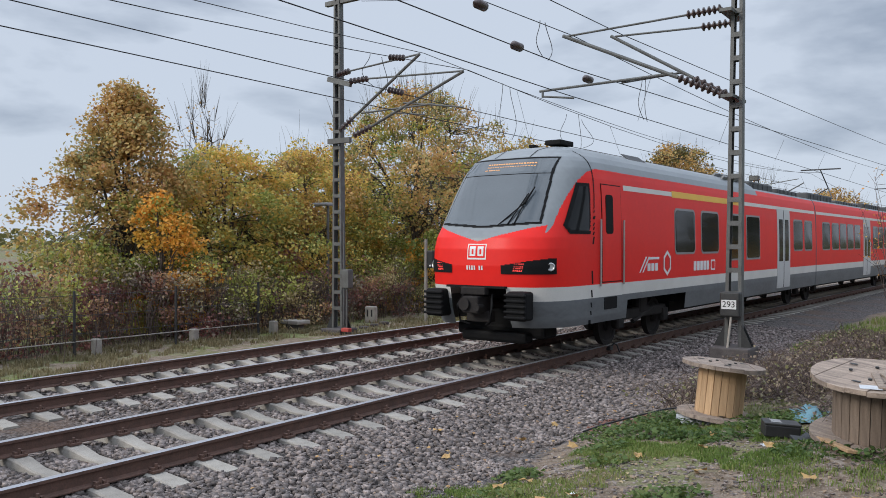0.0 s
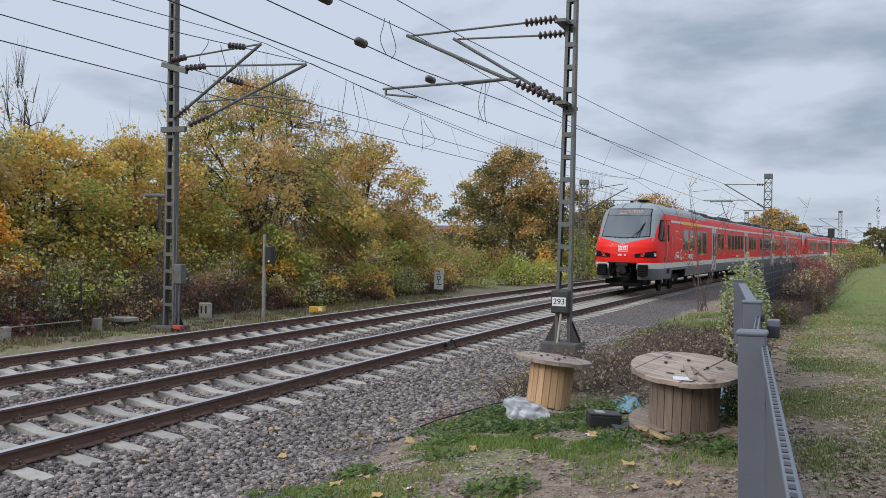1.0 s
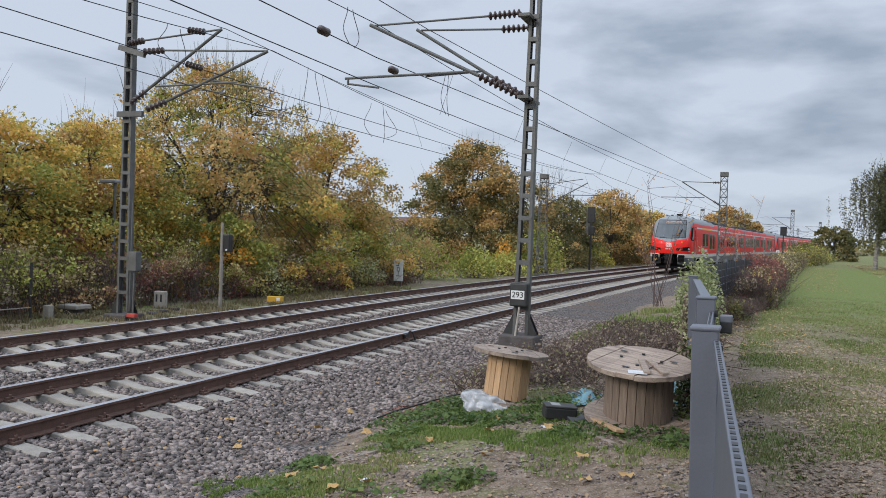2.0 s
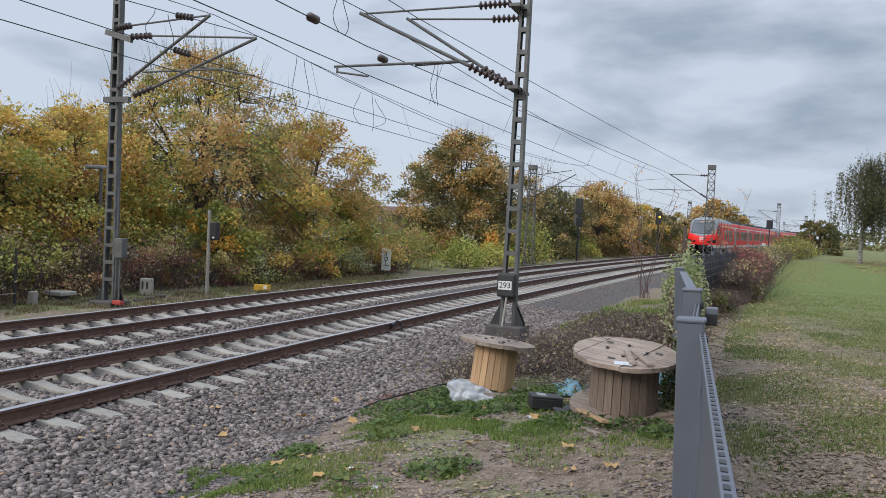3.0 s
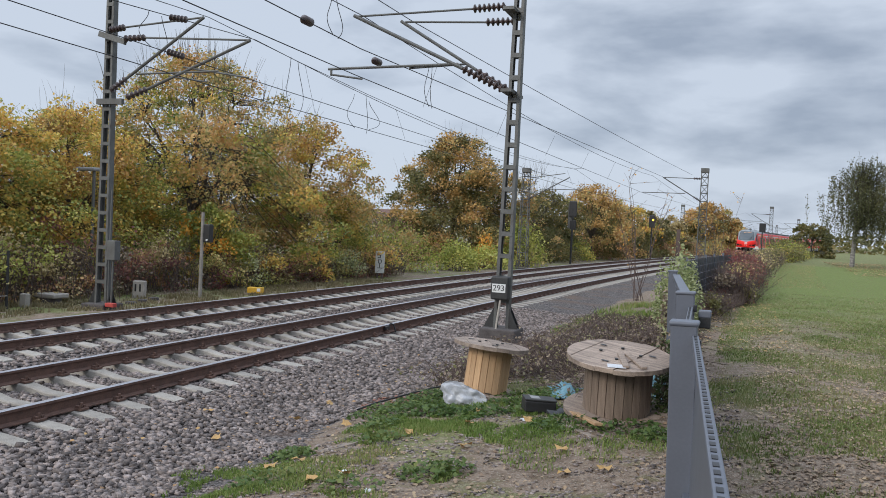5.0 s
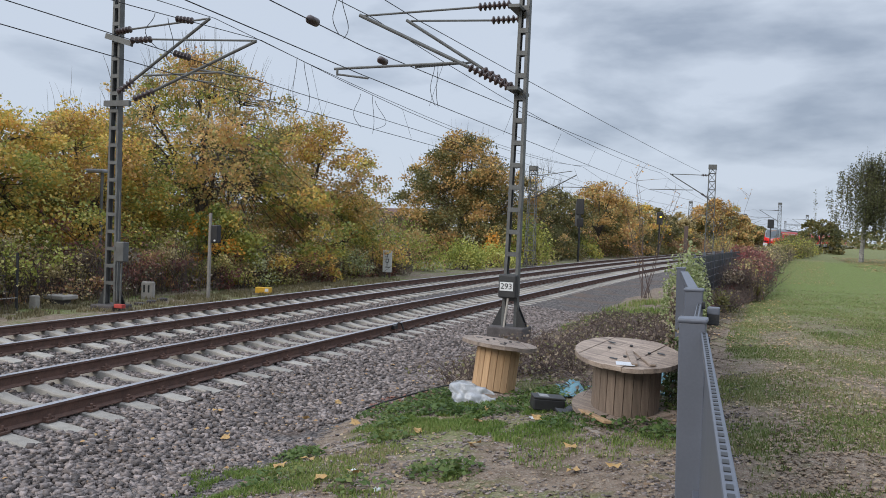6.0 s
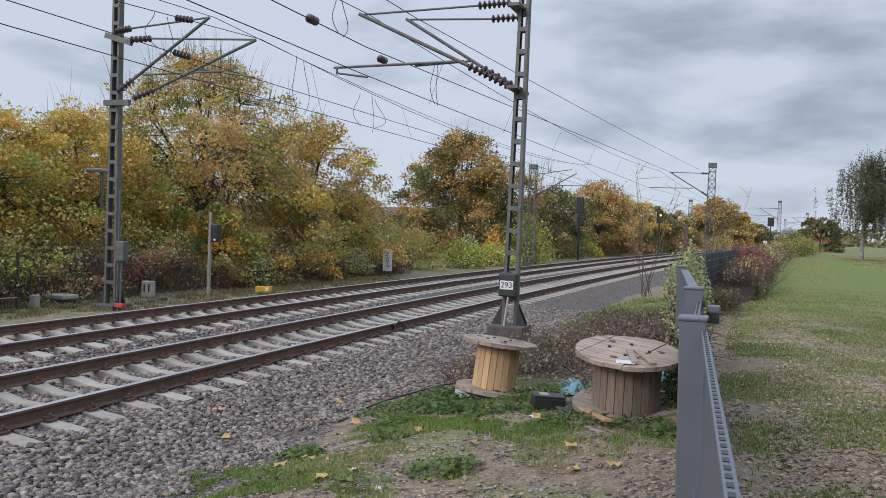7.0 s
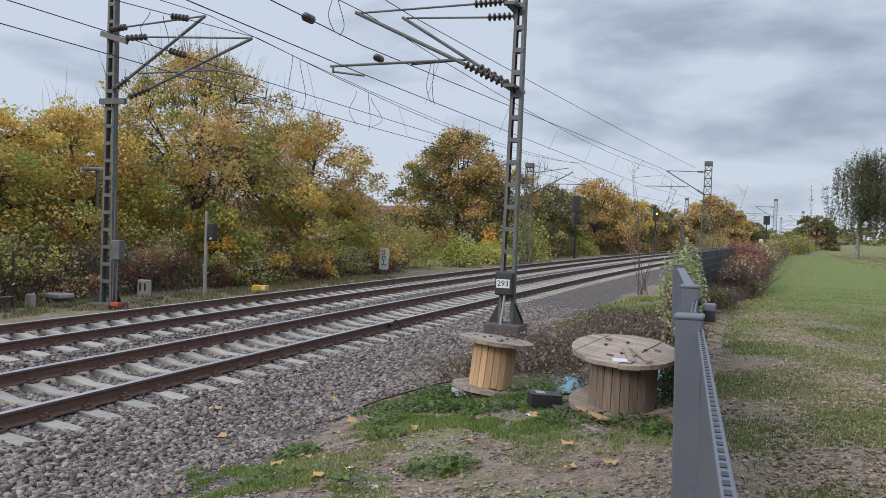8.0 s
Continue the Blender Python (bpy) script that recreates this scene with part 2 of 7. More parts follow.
def box(size, at=(0, 0, 0), bevel=0.0, turn=None):
    return add_box(bmesh.new(), size, at, bevel, turn)


def add_rod(bm, a, b, r, r2=None, seg=8):
    """A straight bar from a to b."""
    a, b = Vector(a), Vector(b)
    d = b - a
    M = Matrix.Translation((a + b) / 2) @ d.to_track_quat("Z", "Y").to_matrix().to_4x4()
    bmesh.ops.create_cone(bm, cap_ends=True, segments=seg, radius1=r, radius2=r if r2 is None else r2, depth=d.length, matrix=M)
    return bm


def rod(a, b, r, r2=None, seg=8):
    return add_rod(bmesh.new(), a, b, r, r2, seg)


def add_turned(bm, profile, seg=20, m=Matrix()):
    """A turned body from (radius, height) pairs."""
    rings = []
    for r, z in profile:
        rings.append([bm.verts.new(m @ Vector((r * math.cos(2 * math.pi * i / seg), r * math.sin(2 * math.pi * i / seg), z))) for i in range(seg)])
    for a, b in zip(rings, rings[1:]):
        for i in range(seg):
            bm.faces.new((a[i], a[(i + 1) % seg], b[(i + 1) % seg], b[i]))
    bm.faces.new(rings[0][::-1])
    bm.faces.new(rings[-1])
    return bm


def tube(name, points, r, material, parent=None, seg=5):
    """A wire or hose along points."""
    bm = bmesh.new()
    pts = [Vector(p) for p in points]
    rings = []
    for i, p in enumerate(pts):
        d = (pts[min(i + 1, len(pts) - 1)] - pts[max(i - 1, 0)]).normalized()
        q = d.to_track_quat("Z", "Y").to_matrix()
        rings.append([bm.verts.new(p + q @ Vector((r * math.cos(2 * math.pi * k / seg), r * math.sin(2 * math.pi * k / seg), 0))) for k in range(seg)])
    for a, b in zip(rings, rings[1:]):
        for k in range(seg):
            bm.faces.new((a[k], a[(k + 1) % seg], b[(k + 1) % seg], b[k]))
    return part(name, bm, material, parent, smooth=True)


def text_mesh(name, words, size, m, material, parent=None, depth=0.002):
    cu = bpy.data.curves.new(name, "FONT")
    cu.body, cu.size, cu.extrude, cu.align_x, cu.align_y = words, size, depth, "CENTER", "CENTER"
    tmp = bpy.data.objects.new(name, cu)
    scene.collection.objects.link(tmp)
    me = bpy.data.meshes.new_from_object(tmp.evaluated_get(bpy.context.evaluated_depsgraph_get()))
    bpy.data.objects.remove(tmp)
    me.materials.clear()
    me.materials.append(material)
    ob = new(name, me)
    ob.matrix_basis = m
    if parent:
        ob.parent = parent
    return ob


# ---- the line of the railway: a wide curve to the right ----
K1, K2, YB = 0.00125, 0.00065, 60.0


def bend(y):
    """How far the line has swung to the right at y."""
    y = np.asarray(y, float)
    yy = np.clip(y, -200, YB)
    return K1 * yy * yy / 2 * np.where(y < 0, 0.0, 1.0) + np.where(y > YB, K1 * YB * (y - YB) + K2 * (y - YB) ** 2 / 2, 0.0)


NEAR, FAR = -7.92, -11.86  # centre lines at y = 0


def on_line(centre, y, off=0.0, z=0.0):
    """A place at y along the line, off metres to the right of centre, and the heading there in degrees."""
    h = float(bend(y + 0.5) - bend(y - 0.5))
    return Vector((centre + float(bend(y)) + off, y - off * h, z)), -math.degrees(math.atan(h))


# ---- ground: one sheet ----
def ground_z(q, y):
    """Height by q, the distance to the right of the near track's centre."""
    xs = [-400, -30, -14, -8.5, -6.9, -6.0, -5.4, -3.94, -2.5, -1.97, -1.45, 0, 1.45, 1.9, 2.9, 3.6, 4.4, 5.6, 6.8, 8.0, 9.0, 400]
    zs = [-0.3, -0.4, -0.42, -0.4, -0.38, -0.32, -0.27, -0.27, -0.27, -0.32, -0.228, -0.222, -0.228, -0.25, -0.32, -0.22, 0.0, 0.15, 0.26, 0.42, 0.46, 0.46]
    z = np.interp(q, xs, zs)
    return z


def fbm(x, y, s, seed=0.0):
    return noise.fractal(Vector((x * s + seed, y * s - seed, seed * 0.37)), 1.0, 2.0, 4)


def make_ground():
    qs = np.unique(np.concatenate([np.array([-3000, -1200, -500, -200, -90, -50, -30, -20]), np.arange(-16, -9, 0.6), np.arange(-9, 3, 0.25), np.arange(3, 11, 0.14), np.arange(11, 30, 0.8), np.array([35, 45, 60, 90, 150, 300, 700, 1500, 3000])]))
    ys = np.unique(np.concatenate([np.array([-3000, -800, -200, -60, -20, -8]), np.arange(-4, 3, 0.5), np.arange(3, 14, 0.14), np.arange(14, 40, 0.5), np.arange(40, 130, 3), np.array([140, 160, 190, 230, 300, 420, 600, 900, 1500, 3000])]))
    V, C = [], []
    for y in ys:
        b = float(bend(min(y, 400.0)))
        for q in qs:
            x = NEAR + b + q
            z = float(ground_z(q, y))
            if abs(q) < 60 and -5 < y < 60:
                if q > 3.2:
                    z += 0.035 * fbm(x, y, 0.9, 3.0) + 0.012 * fbm(x, y, 5.0, 8.0)
                elif q < -6.0:
                    z += 0.05 * fbm(x, y, 0.7, 5.0)
            V.append((x, y, z))
            # zones: red grass, green stones, blue bare soil
            n = fbm(x, y, 0.55, 11.0)
            n2 = fbm(x, y, 2.3, 17.0)
            edge = 3.35 + 0.35 * n + (0.9 if 4.0 < y < 9.5 else 0.0) * max(0.0, 1 - abs(y - 6.0) / 3.5) * 0.6
            stones = 1.0 if -6.5 < q < edge else 0.0
            if -6.9 < q <= -6.5:
                stones = 0.5 + 0.5 * n2
            if q >= edge:
                stones = max(0.0, 1 - (q - edge) / 0.5) * (0.5 + 0.6 * n2)
            grass = 0.0
            if q > 7.65:  # lawn, worn and bare towards the fence
                grass = 0.30 + 0.017 * max(0.0, y - 4) + 0.45 * n + 0.2 * n2 + min(0.45, 0.035 * max(0.0, y - 10))
                if x > 0.24 * y:  # a trodden path crosses the lawn
                    grass -= 0.5 * max(0.0, 1 - abs(y - 9.5) / 4.0)
                grass = np.clip(grass - 0.4 * max(0.0, 1 - abs(y - 4.6) / 1.6), 0, 1)
                if y > 70:
                    grass = min(grass, 0.75)
            elif q > edge:
                grass = np.clip(0.16 + 1.0 * n + 0.5 * n2, 0, 0.62)
                if y > 10:
                    grass = np.clip(0.12 + 0.8 * n, 0, 0.8)
            elif q < -6.7:
                grass = np.clip(0.45 + 0.9 * n + 0.3 * n2, 0, 1)
            C.append((float(grass), float(np.clip(stones, 0, 1)), 0.0, 1.0))
    nq = len(qs)
    F = [(j * nq + i, j * nq + i + 1, (j + 1) * nq + i + 1, (j + 1) * nq + i) for j in range(len(ys) - 1) for i in range(nq - 1)]
    m = bpy.data.materials.new("ground_soil_grass_gravel")
    m.use_nodes = True
    nt = m.node_tree
    N, L = nt.nodes, nt.links
    p = N["Principled BSDF"]
    p.inputs["Roughness"].default_value = 0.95
    p.inputs["Specular IOR Level"].default_value = 0.2
    at = N.new("ShaderNodeAttribute"); at.attribute_name = "zone"
    sp = N.new("ShaderNodeSeparateColor"); L.new(at.outputs["Color"], sp.inputs[0])
    tc = N.new("ShaderNodeTexCoord")

    def noise_node(s, d=6.0):
        n = N.new("ShaderNodeTexNoise"); n.inputs["Scale"].default_value = s; n.inputs["Detail"].default_value = d
        L.new(tc.outputs["Object"], n.inputs["Vector"])
        return n

    def mix(a, b, fac):
        x = N.new("ShaderNodeMix"); x.data_type = "RGBA"
        for key, v in (("A", a), ("B", b), ("Factor", fac)):
            if isinstance(v, tuple):
                x.inputs[key].default_value = (*v, 1)
            elif isinstance(v, float):
                x.inputs[key].default_value = v
            else:
                L.new(v, x.inputs[key])
        return x.outputs["Result"]

    def ramp(v, lo, hi):
        r = N.new("ShaderNodeMapRange"); r.inputs["From Min"].default_value, r.inputs["From Max"].default_value = lo, hi
        L.new(v, r.inputs["Value"])
        return r.outputs["Result"]
    big, mid, fine = noise_node(0.8), noise_node(7.0), noise_node(45.0, 4.0)
    soil = mix((0.26, 0.20, 0.152), (0.145, 0.105, 0.078), ramp(mid.outputs["Fac"], 0.35, 0.65))
    soil = mix(soil, (0.30, 0.26, 0.21), ramp(fine.outputs["Fac"], 0.55, 0.66))
    green = mix((0.065, 0.105, 0.022), (0.195, 0.25, 0.06), ramp(fine.outputs["Fac"], 0.40, 0.62))
    green = mix(green, (0.20, 0.155, 0.08), ramp(mid.outputs["Fac"], 0.5, 0.74))
    vo = N.new("ShaderNodeTexVoronoi"); vo.inputs["Scale"].default_value = 21.0
    L.new(tc.outputs["Object"], vo.inputs["Vector"])
    hs = N.new("ShaderNodeSeparateColor"); L.new(vo.outputs["Color"], hs.inputs[0])
    stone = mix((0.075, 0.067, 0.064), (0.235, 0.21, 0.198), hs.outputs[0])
    # shade in the gaps between stones, painted into the colour
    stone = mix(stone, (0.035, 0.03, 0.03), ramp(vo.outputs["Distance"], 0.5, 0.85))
    stone = mix(stone, (0.17, 0.115, 0.085), ramp(big.outputs["Fac"], 0.5, 0.8))
    th = N.new("ShaderNodeMath"); th.operation = "MULTIPLY_ADD"; th.inputs[1].default_value = 1.6; th.inputs[2].default_value = -0.85
    L.new(mid.outputs["Fac"], th.inputs[0])
    ga = N.new("ShaderNodeMath"); ga.operation = "ADD"; L.new(sp.outputs[0], ga.inputs[0]); L.new(th.outputs[0], ga.inputs[1])
    c = mix(soil, green, ramp(ga.outputs[0], 0.12, 0.95))
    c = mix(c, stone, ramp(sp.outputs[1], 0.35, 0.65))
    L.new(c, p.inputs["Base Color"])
    b1 = N.new("ShaderNodeBump"); b1.inputs["Strength"].default_value = 1.0; b1.inputs["Distance"].default_value = 0.03
    L.new(fine.outputs["Fac"], b1.inputs["Height"])
    inv = N.new("ShaderNodeMath"); inv.operation = "MULTIPLY"
    L.new(vo.outputs["Distance"], inv.inputs[0]); L.new(sp.outputs[1], inv.inputs[1])
    b2 = N.new("ShaderNodeBump"); b2.invert = True; b2.inputs["Strength"].default_value = 0.9; b2.inputs["Distance"].default_value = 0.05
    L.new(inv.outputs[0], b2.inputs["Height"]); L.new(b1.outputs[0], b2.inputs["Normal"])
    L.new(b2.outputs[0], p.inputs["Normal"])
    ob = obj("ground", V, F, m, smooth=True)
    ca = ob.data.color_attributes.new("zone", "FLOAT_COLOR", "POINT")
    ca.data.foreach_set("color", np.array(C, np.float32).ravel())
    tagged(ob, "soil, worn lawn and grey track ballast", "ground", kind="structure")


make_ground()


def gz(x, y):
    return float(ground_z(x - NEAR - float(bend(y)), y))


# ---- tracks ----
RAIL_PROFILE = [(-0.07, -0.172), (0.07, -0.172), (0.07, -0.160), (0.012, -0.140), (0.012, -0.045), (0.036, -0.035), (0.036, -0.006), (0.03, 0.0), (-0.03, 0.0), (-0.036, -0.006), (-0.036, -0.035), (-0.012, -0.045), (-0.012, -0.140), (-0.07, -0.160)]


def sleeper_mesh():
    """A concrete sleeper, 2.6 m long, dipped in the middle."""
    bm = bmesh.new()
    secs = []
    for x, top, w in ((-1.3, 0.0, 0.11), (-1.22, 0.012, 0.11), (-0.95, 0.03, 0.10), (-0.55, 0.03, 0.10), (-0.25, -0.015, 0.085), (0.25, -0.015, 0.085), (0.55, 0.03, 0.10), (0.95, 0.03, 0.10), (1.22, 0.012, 0.11), (1.3, 0.0, 0.11)):
        secs.append([bm.verts.new(v) for v in ((x, -w - 0.03, -0.2), (x, -w, top - 0.015), (x, -w + 0.018, top), (x, w - 0.018, top), (x, w, top - 0.015), (x, w + 0.03, -0.2))])
    for a, b in zip(secs, secs[1:]):
        for i in range(5):
            bm.faces.new((a[i], b[i], b[i + 1], a[i + 1]))
    bm.faces.new(secs[0])
    bm.faces.new(secs[-1][::-1])
    bmesh.ops.recalc_face_normals(bm, faces=bm.faces)
    me = bpy.data.meshes.new("sleeper")
    bm.to_mesh(me)
    bm.free()
    me.materials.append(CONCRETE)
    return me


def clip_geometry():
    """Rail fastening: a plate with a bent clip and a screw, on both sides of a rail."""
    bm = bmesh.new()
    for s in (-1, 1):
        add_box(bm, (0.09, 0.13, 0.025), (s * 0.12, 0, -0.155))
        add_box(bm, (0.07, 0.03, 0.03), (s * 0.10, 0.035, -0.13))
        add_box(bm, (0.07, 0.03, 0.03), (s * 0.10, -0.035, -0.13))
        add_rod(bm, (s * 0.115, 0, -0.15), (s * 0.115, 0, -0.085), 0.018, seg=6)
    V = [tuple(v.co) for v in bm.verts]
    bm.verts.index_update()
    F = [[v.index for v in f.verts] for f in bm.faces]
    bm.free()
    return V, F


def make_track(name, centre, z, cant, y0, y1, yparts, label):
    tr = thing(name, pose(0, 0, 0), label, "railway track", kind="structure")
    ys = np.concatenate([np.arange(-30, 120, 2.0), np.arange(120, 420, 6.0)])
    for side in (-1, 1):
        zr = z + (cant if side < 0 else 0.0)
        V, F, M = [], [], []
        n = len(RAIL_PROFILE)
        for y in ys:
            p0, _ = on_line(centre, y, side * 0.7535)
            for dx, dz in RAIL_PROFILE:
                V.append((p0.x + dx, p0.y, zr + dz))
        for j in range(len(ys) - 1):
            for i in range(n):
                k = (i + 1) % n
                F.append((j * n + i, j * n + k, (j + 1) * n + k, (j + 1) * n + i))
                M.append(1 if i in (6, 7, 8) else 0)
        ob = obj("rail", V, F, [RUST, RAILTOP], tr, "rust-brown steel rail with a polished head")
        ob.data.polygons.foreach_set("material_index", M)
    me = sleeper_mesh()
    cv, cf = clip_geometry()
    CV, CF = [], []
    far = bmesh.new()
    y = y0
    while y < y1:
        p0, h = on_line(centre, y)
        tilt = math.degrees(math.atan(cant / 1.507))
        m = pose(p0.x, p0.y, z + cant / 2 - 0.2, 0, tilt, h + random.uniform(-0.4, 0.4))
        if y < yparts:
            ob = new("sleeper", me)
            ob.parent = tr
            ob.matrix_basis = m
            for side in (-1, 1):
                q, _ = on_line(centre, y, side * 0.7535)
                zr = z + (cant if side < 0 else 0.0)
                b = len(CV)
                CV += [(q.x + v[0], q.y + v[1], zr + v[2]) for v in cv]
                CF += [[b + i for i in f] for f in cf]
        else:
            add_box(far, (2.6, 0.24, 0.2), (0, 0, 0), 0, m @ pose(0, 0, -0.08))
        y += 0.6
    obj("rail_fastening", CV, CF, RUST, tr, "rusty rail fastenings")["kind"] = "stuff"
    part("sleeper", far, CONCRETE, tr)["kind"] = "stuff"


make_track("track_near", NEAR, 0.0, 0.05, 3.16, 200.0, 82.0, "ballasted railway track with brown rails on concrete sleepers")
make_track("track_far", FAR, -0.03, 0.03, 3.5, 200.0, 82.0, "second railway track with brown rails on concrete sleepers")


# ---- the train: two coupled four-car units ----
TRED = mat("train_red", (0.74, 0.018, 0.012), (0.68, 0.016, 0.012), 1.5, 0.45, 0, 0, fine=9, coat=0.04, spec=0.22)
TGREY = mat("train_grey", (0.205, 0.225, 0.235), (0.175, 0.19, 0.20), 1.5, 0.42, 0, 0, fine=9, coat=0.1)
TDARK = mat("train_lower_grey", (0.135, 0.145, 0.15), (0.095, 0.10, 0.105), 1.2, 0.5, 0.05, 0, fine=7, stretch=(1, 1, 2.5))
TWHITE = mat("train_white_stripe", (0.62, 0.60, 0.56), (0.54, 0.52, 0.48), 2, 0.4)
TYELLOW = mat("train_yellow_stripe", (0.75, 0.42, 0.02), (0.68, 0.38, 0.02), 2, 0.4)
TGLASS = mat("dark_window_glass", (0.014, 0.015, 0.016), (0.009, 0.01, 0.011), 2, 0.08, 0, 0, spec=0.16)
TSCREEN = mat("windscreen_glass", (0.085, 0.10, 0.11), (0.06, 0.07, 0.078), 1, 0.05, 0, 0, coat=0.5)
TFRAME = mat("window_frame_grey", (0.26, 0.26, 0.26), (0.2, 0.2, 0.2), 4, 0.5)
TBLACK = mat("train_black", (0.009, 0.009, 0.010), (0.006, 0.006, 0.006), 6, 0.7, 0.05, spec=0.15)
TROOFKIT = mat("roof_equipment", (0.07, 0.072, 0.075), (0.04, 0.04, 0.042), 3, 0.7, 0.1)
TDOOR = mat("train_door_light_grey", (0.50, 0.50, 0.49), (0.44, 0.44, 0.43), 2, 0.45)
TSTEEL = mat("bogie_steel", (0.030, 0.026, 0.024), (0.014, 0.012, 0.012), 5, 0.75, 0.2, 0.0, spec=0.2)
CHROME = mat("handrail_steel", (0.45, 0.45, 0.45), (0.35, 0.35, 0.35), 5, 0.3, 0, 0.9)
REDGLOW = glow("tail_light_red", (1.0, 0.07, 0.06), 0.55)
AMBERGLOW = glow("display_amber", (0.75, 0.34, 0.12), 0.18)

SEC_Z = [0.62, 0.75, 1.0, 2.0, 2.6, 3.0, 3.3, 3.48, 3.62, 3.74, 3.85, 3.94, 4.01, 4.05]
SEC_W = [1.375, 1.40, 1.41, 1.41, 1.40, 1.385, 1.36, 1.325, 1.26, 1.15, 0.99, 0.78, 0.45, 0.06]
SET_Z = [0.45, 0.7, 1.0, 1.35, 1.7, 2.0, 2.2, 2.5, 3.0, 3.4, 3.7, 3.85, 3.95, 4.02, 4.05]
SET_Y = [0.34, 0.22, 0.12, 0.05, 0.02, 0.04, 0.11, 0.33, 0.66, 0.93, 1.18, 1.48, 1.9, 2.45, 2.9]
NOSE_END = 3.05


def half_width(z):
    return float(np.interp(z, SEC_Z, SEC_W))


def nose_point(s, z):
    """A place on the nose: s from -1 (one side, rear) over 0 (middle of the front) to 1."""
    w, y0 = half_width(z), float(np.interp(z, SET_Z, SET_Y))
    deep = min(1.5, NOSE_END - y0 - 0.02)
    a = abs(s)
    if a <= 0.8:
        th = a / 0.8 * math.pi / 2
        x, y = w * math.sin(th) ** (2 / 3.2), y0 + deep * (1 - max(0.0, math.cos(th)) ** (2 / 3.2))
    else:
        x, y = w, y0 + deep + (NOSE_END - y0 - deep) * (a - 0.8) / 0.2
    return Vector((math.copysign(x, s), y, z))


ZR = np.concatenate([np.linspace(0.62, 3.5, 190), np.linspace(3.5, 4.05, 46)[1:]])
_u = np.concatenate([np.arcsin(np.linspace(0, 0.955, 130) ** 1.6) / (math.pi / 2) * 0.8, np.linspace(np.arcsin(0.955 ** 1.6) / (math.pi / 2) * 0.8, 0.8, 34)[1:], np.linspace(0.8, 1, 26)[1:]])
SR = np.concatenate([-_u[::-1], _u[1:]])
NOSE = [[nose_point(s, z) for s in SR] for z in ZR]
NOSE_MID = [[(NOSE[i][j] + NOSE[i + 1][j + 1]) / 2 for j in range(len(SR) - 1)] for i in range(len(ZR) - 1)]


def nose_patch(name, keep, lift, material, parent, label=""):
    """The stretch of the nose skin whose places satisfy keep(x, y, z), lifted outwards."""
    nr, nc = len(ZR), len(SR)
    used, V, F = {}, [], []

    def vid(i, j):
        if (i, j) not in used:
            a = NOSE[i][min(j + 1, nc - 1)] - NOSE[i][max(j - 1, 0)]
            b = NOSE[min(i + 1, nr - 1)][j] - NOSE[max(i - 1, 0)][j]
            n = a.cross(b)
            n = n.normalized() if n.length > 1e-9 else Vector((0, 0, 1))
            used[(i, j)] = len(V)
            V.append(NOSE[i][j] + n * lift)
        return used[(i, j)]
    for i in range(nr - 1):
        for j in range(nc - 1):
            c = NOSE_MID[i][j]
            if keep(c.x, c.y, c.z):
                F.append((vid(i, j), vid(i, j + 1), vid(i + 1, j + 1), vid(i + 1, j)))
    return obj(name, V, F, material, parent, label, smooth=True)


def vee(x):
    return 2.13 + 0.25 * abs(x)


def red_top(x, y):
    """Upper edge of the red on the nose."""
    arc = float(np.interp(y, [0.5, 0.66, 0.85, 1.12, 1.42, 1.72, 2.0, 3.1], [2.28, 2.42, 2.68, 2.98, 3.24, 3.41, 3.48, 3.48]))
    return min(arc, 9.0) if y > 0.45 and abs(x) > 1.14 else vee(x)


def cavity(x, y, z):
    return z < 1.31 and abs(x) < 0.6 and y < 0.8


def paint(x, y, z):
    if z < 1.10:
        return 2
    if z < 1.33:
        return 3
    return 0 if z < red_top(x, y) else 1


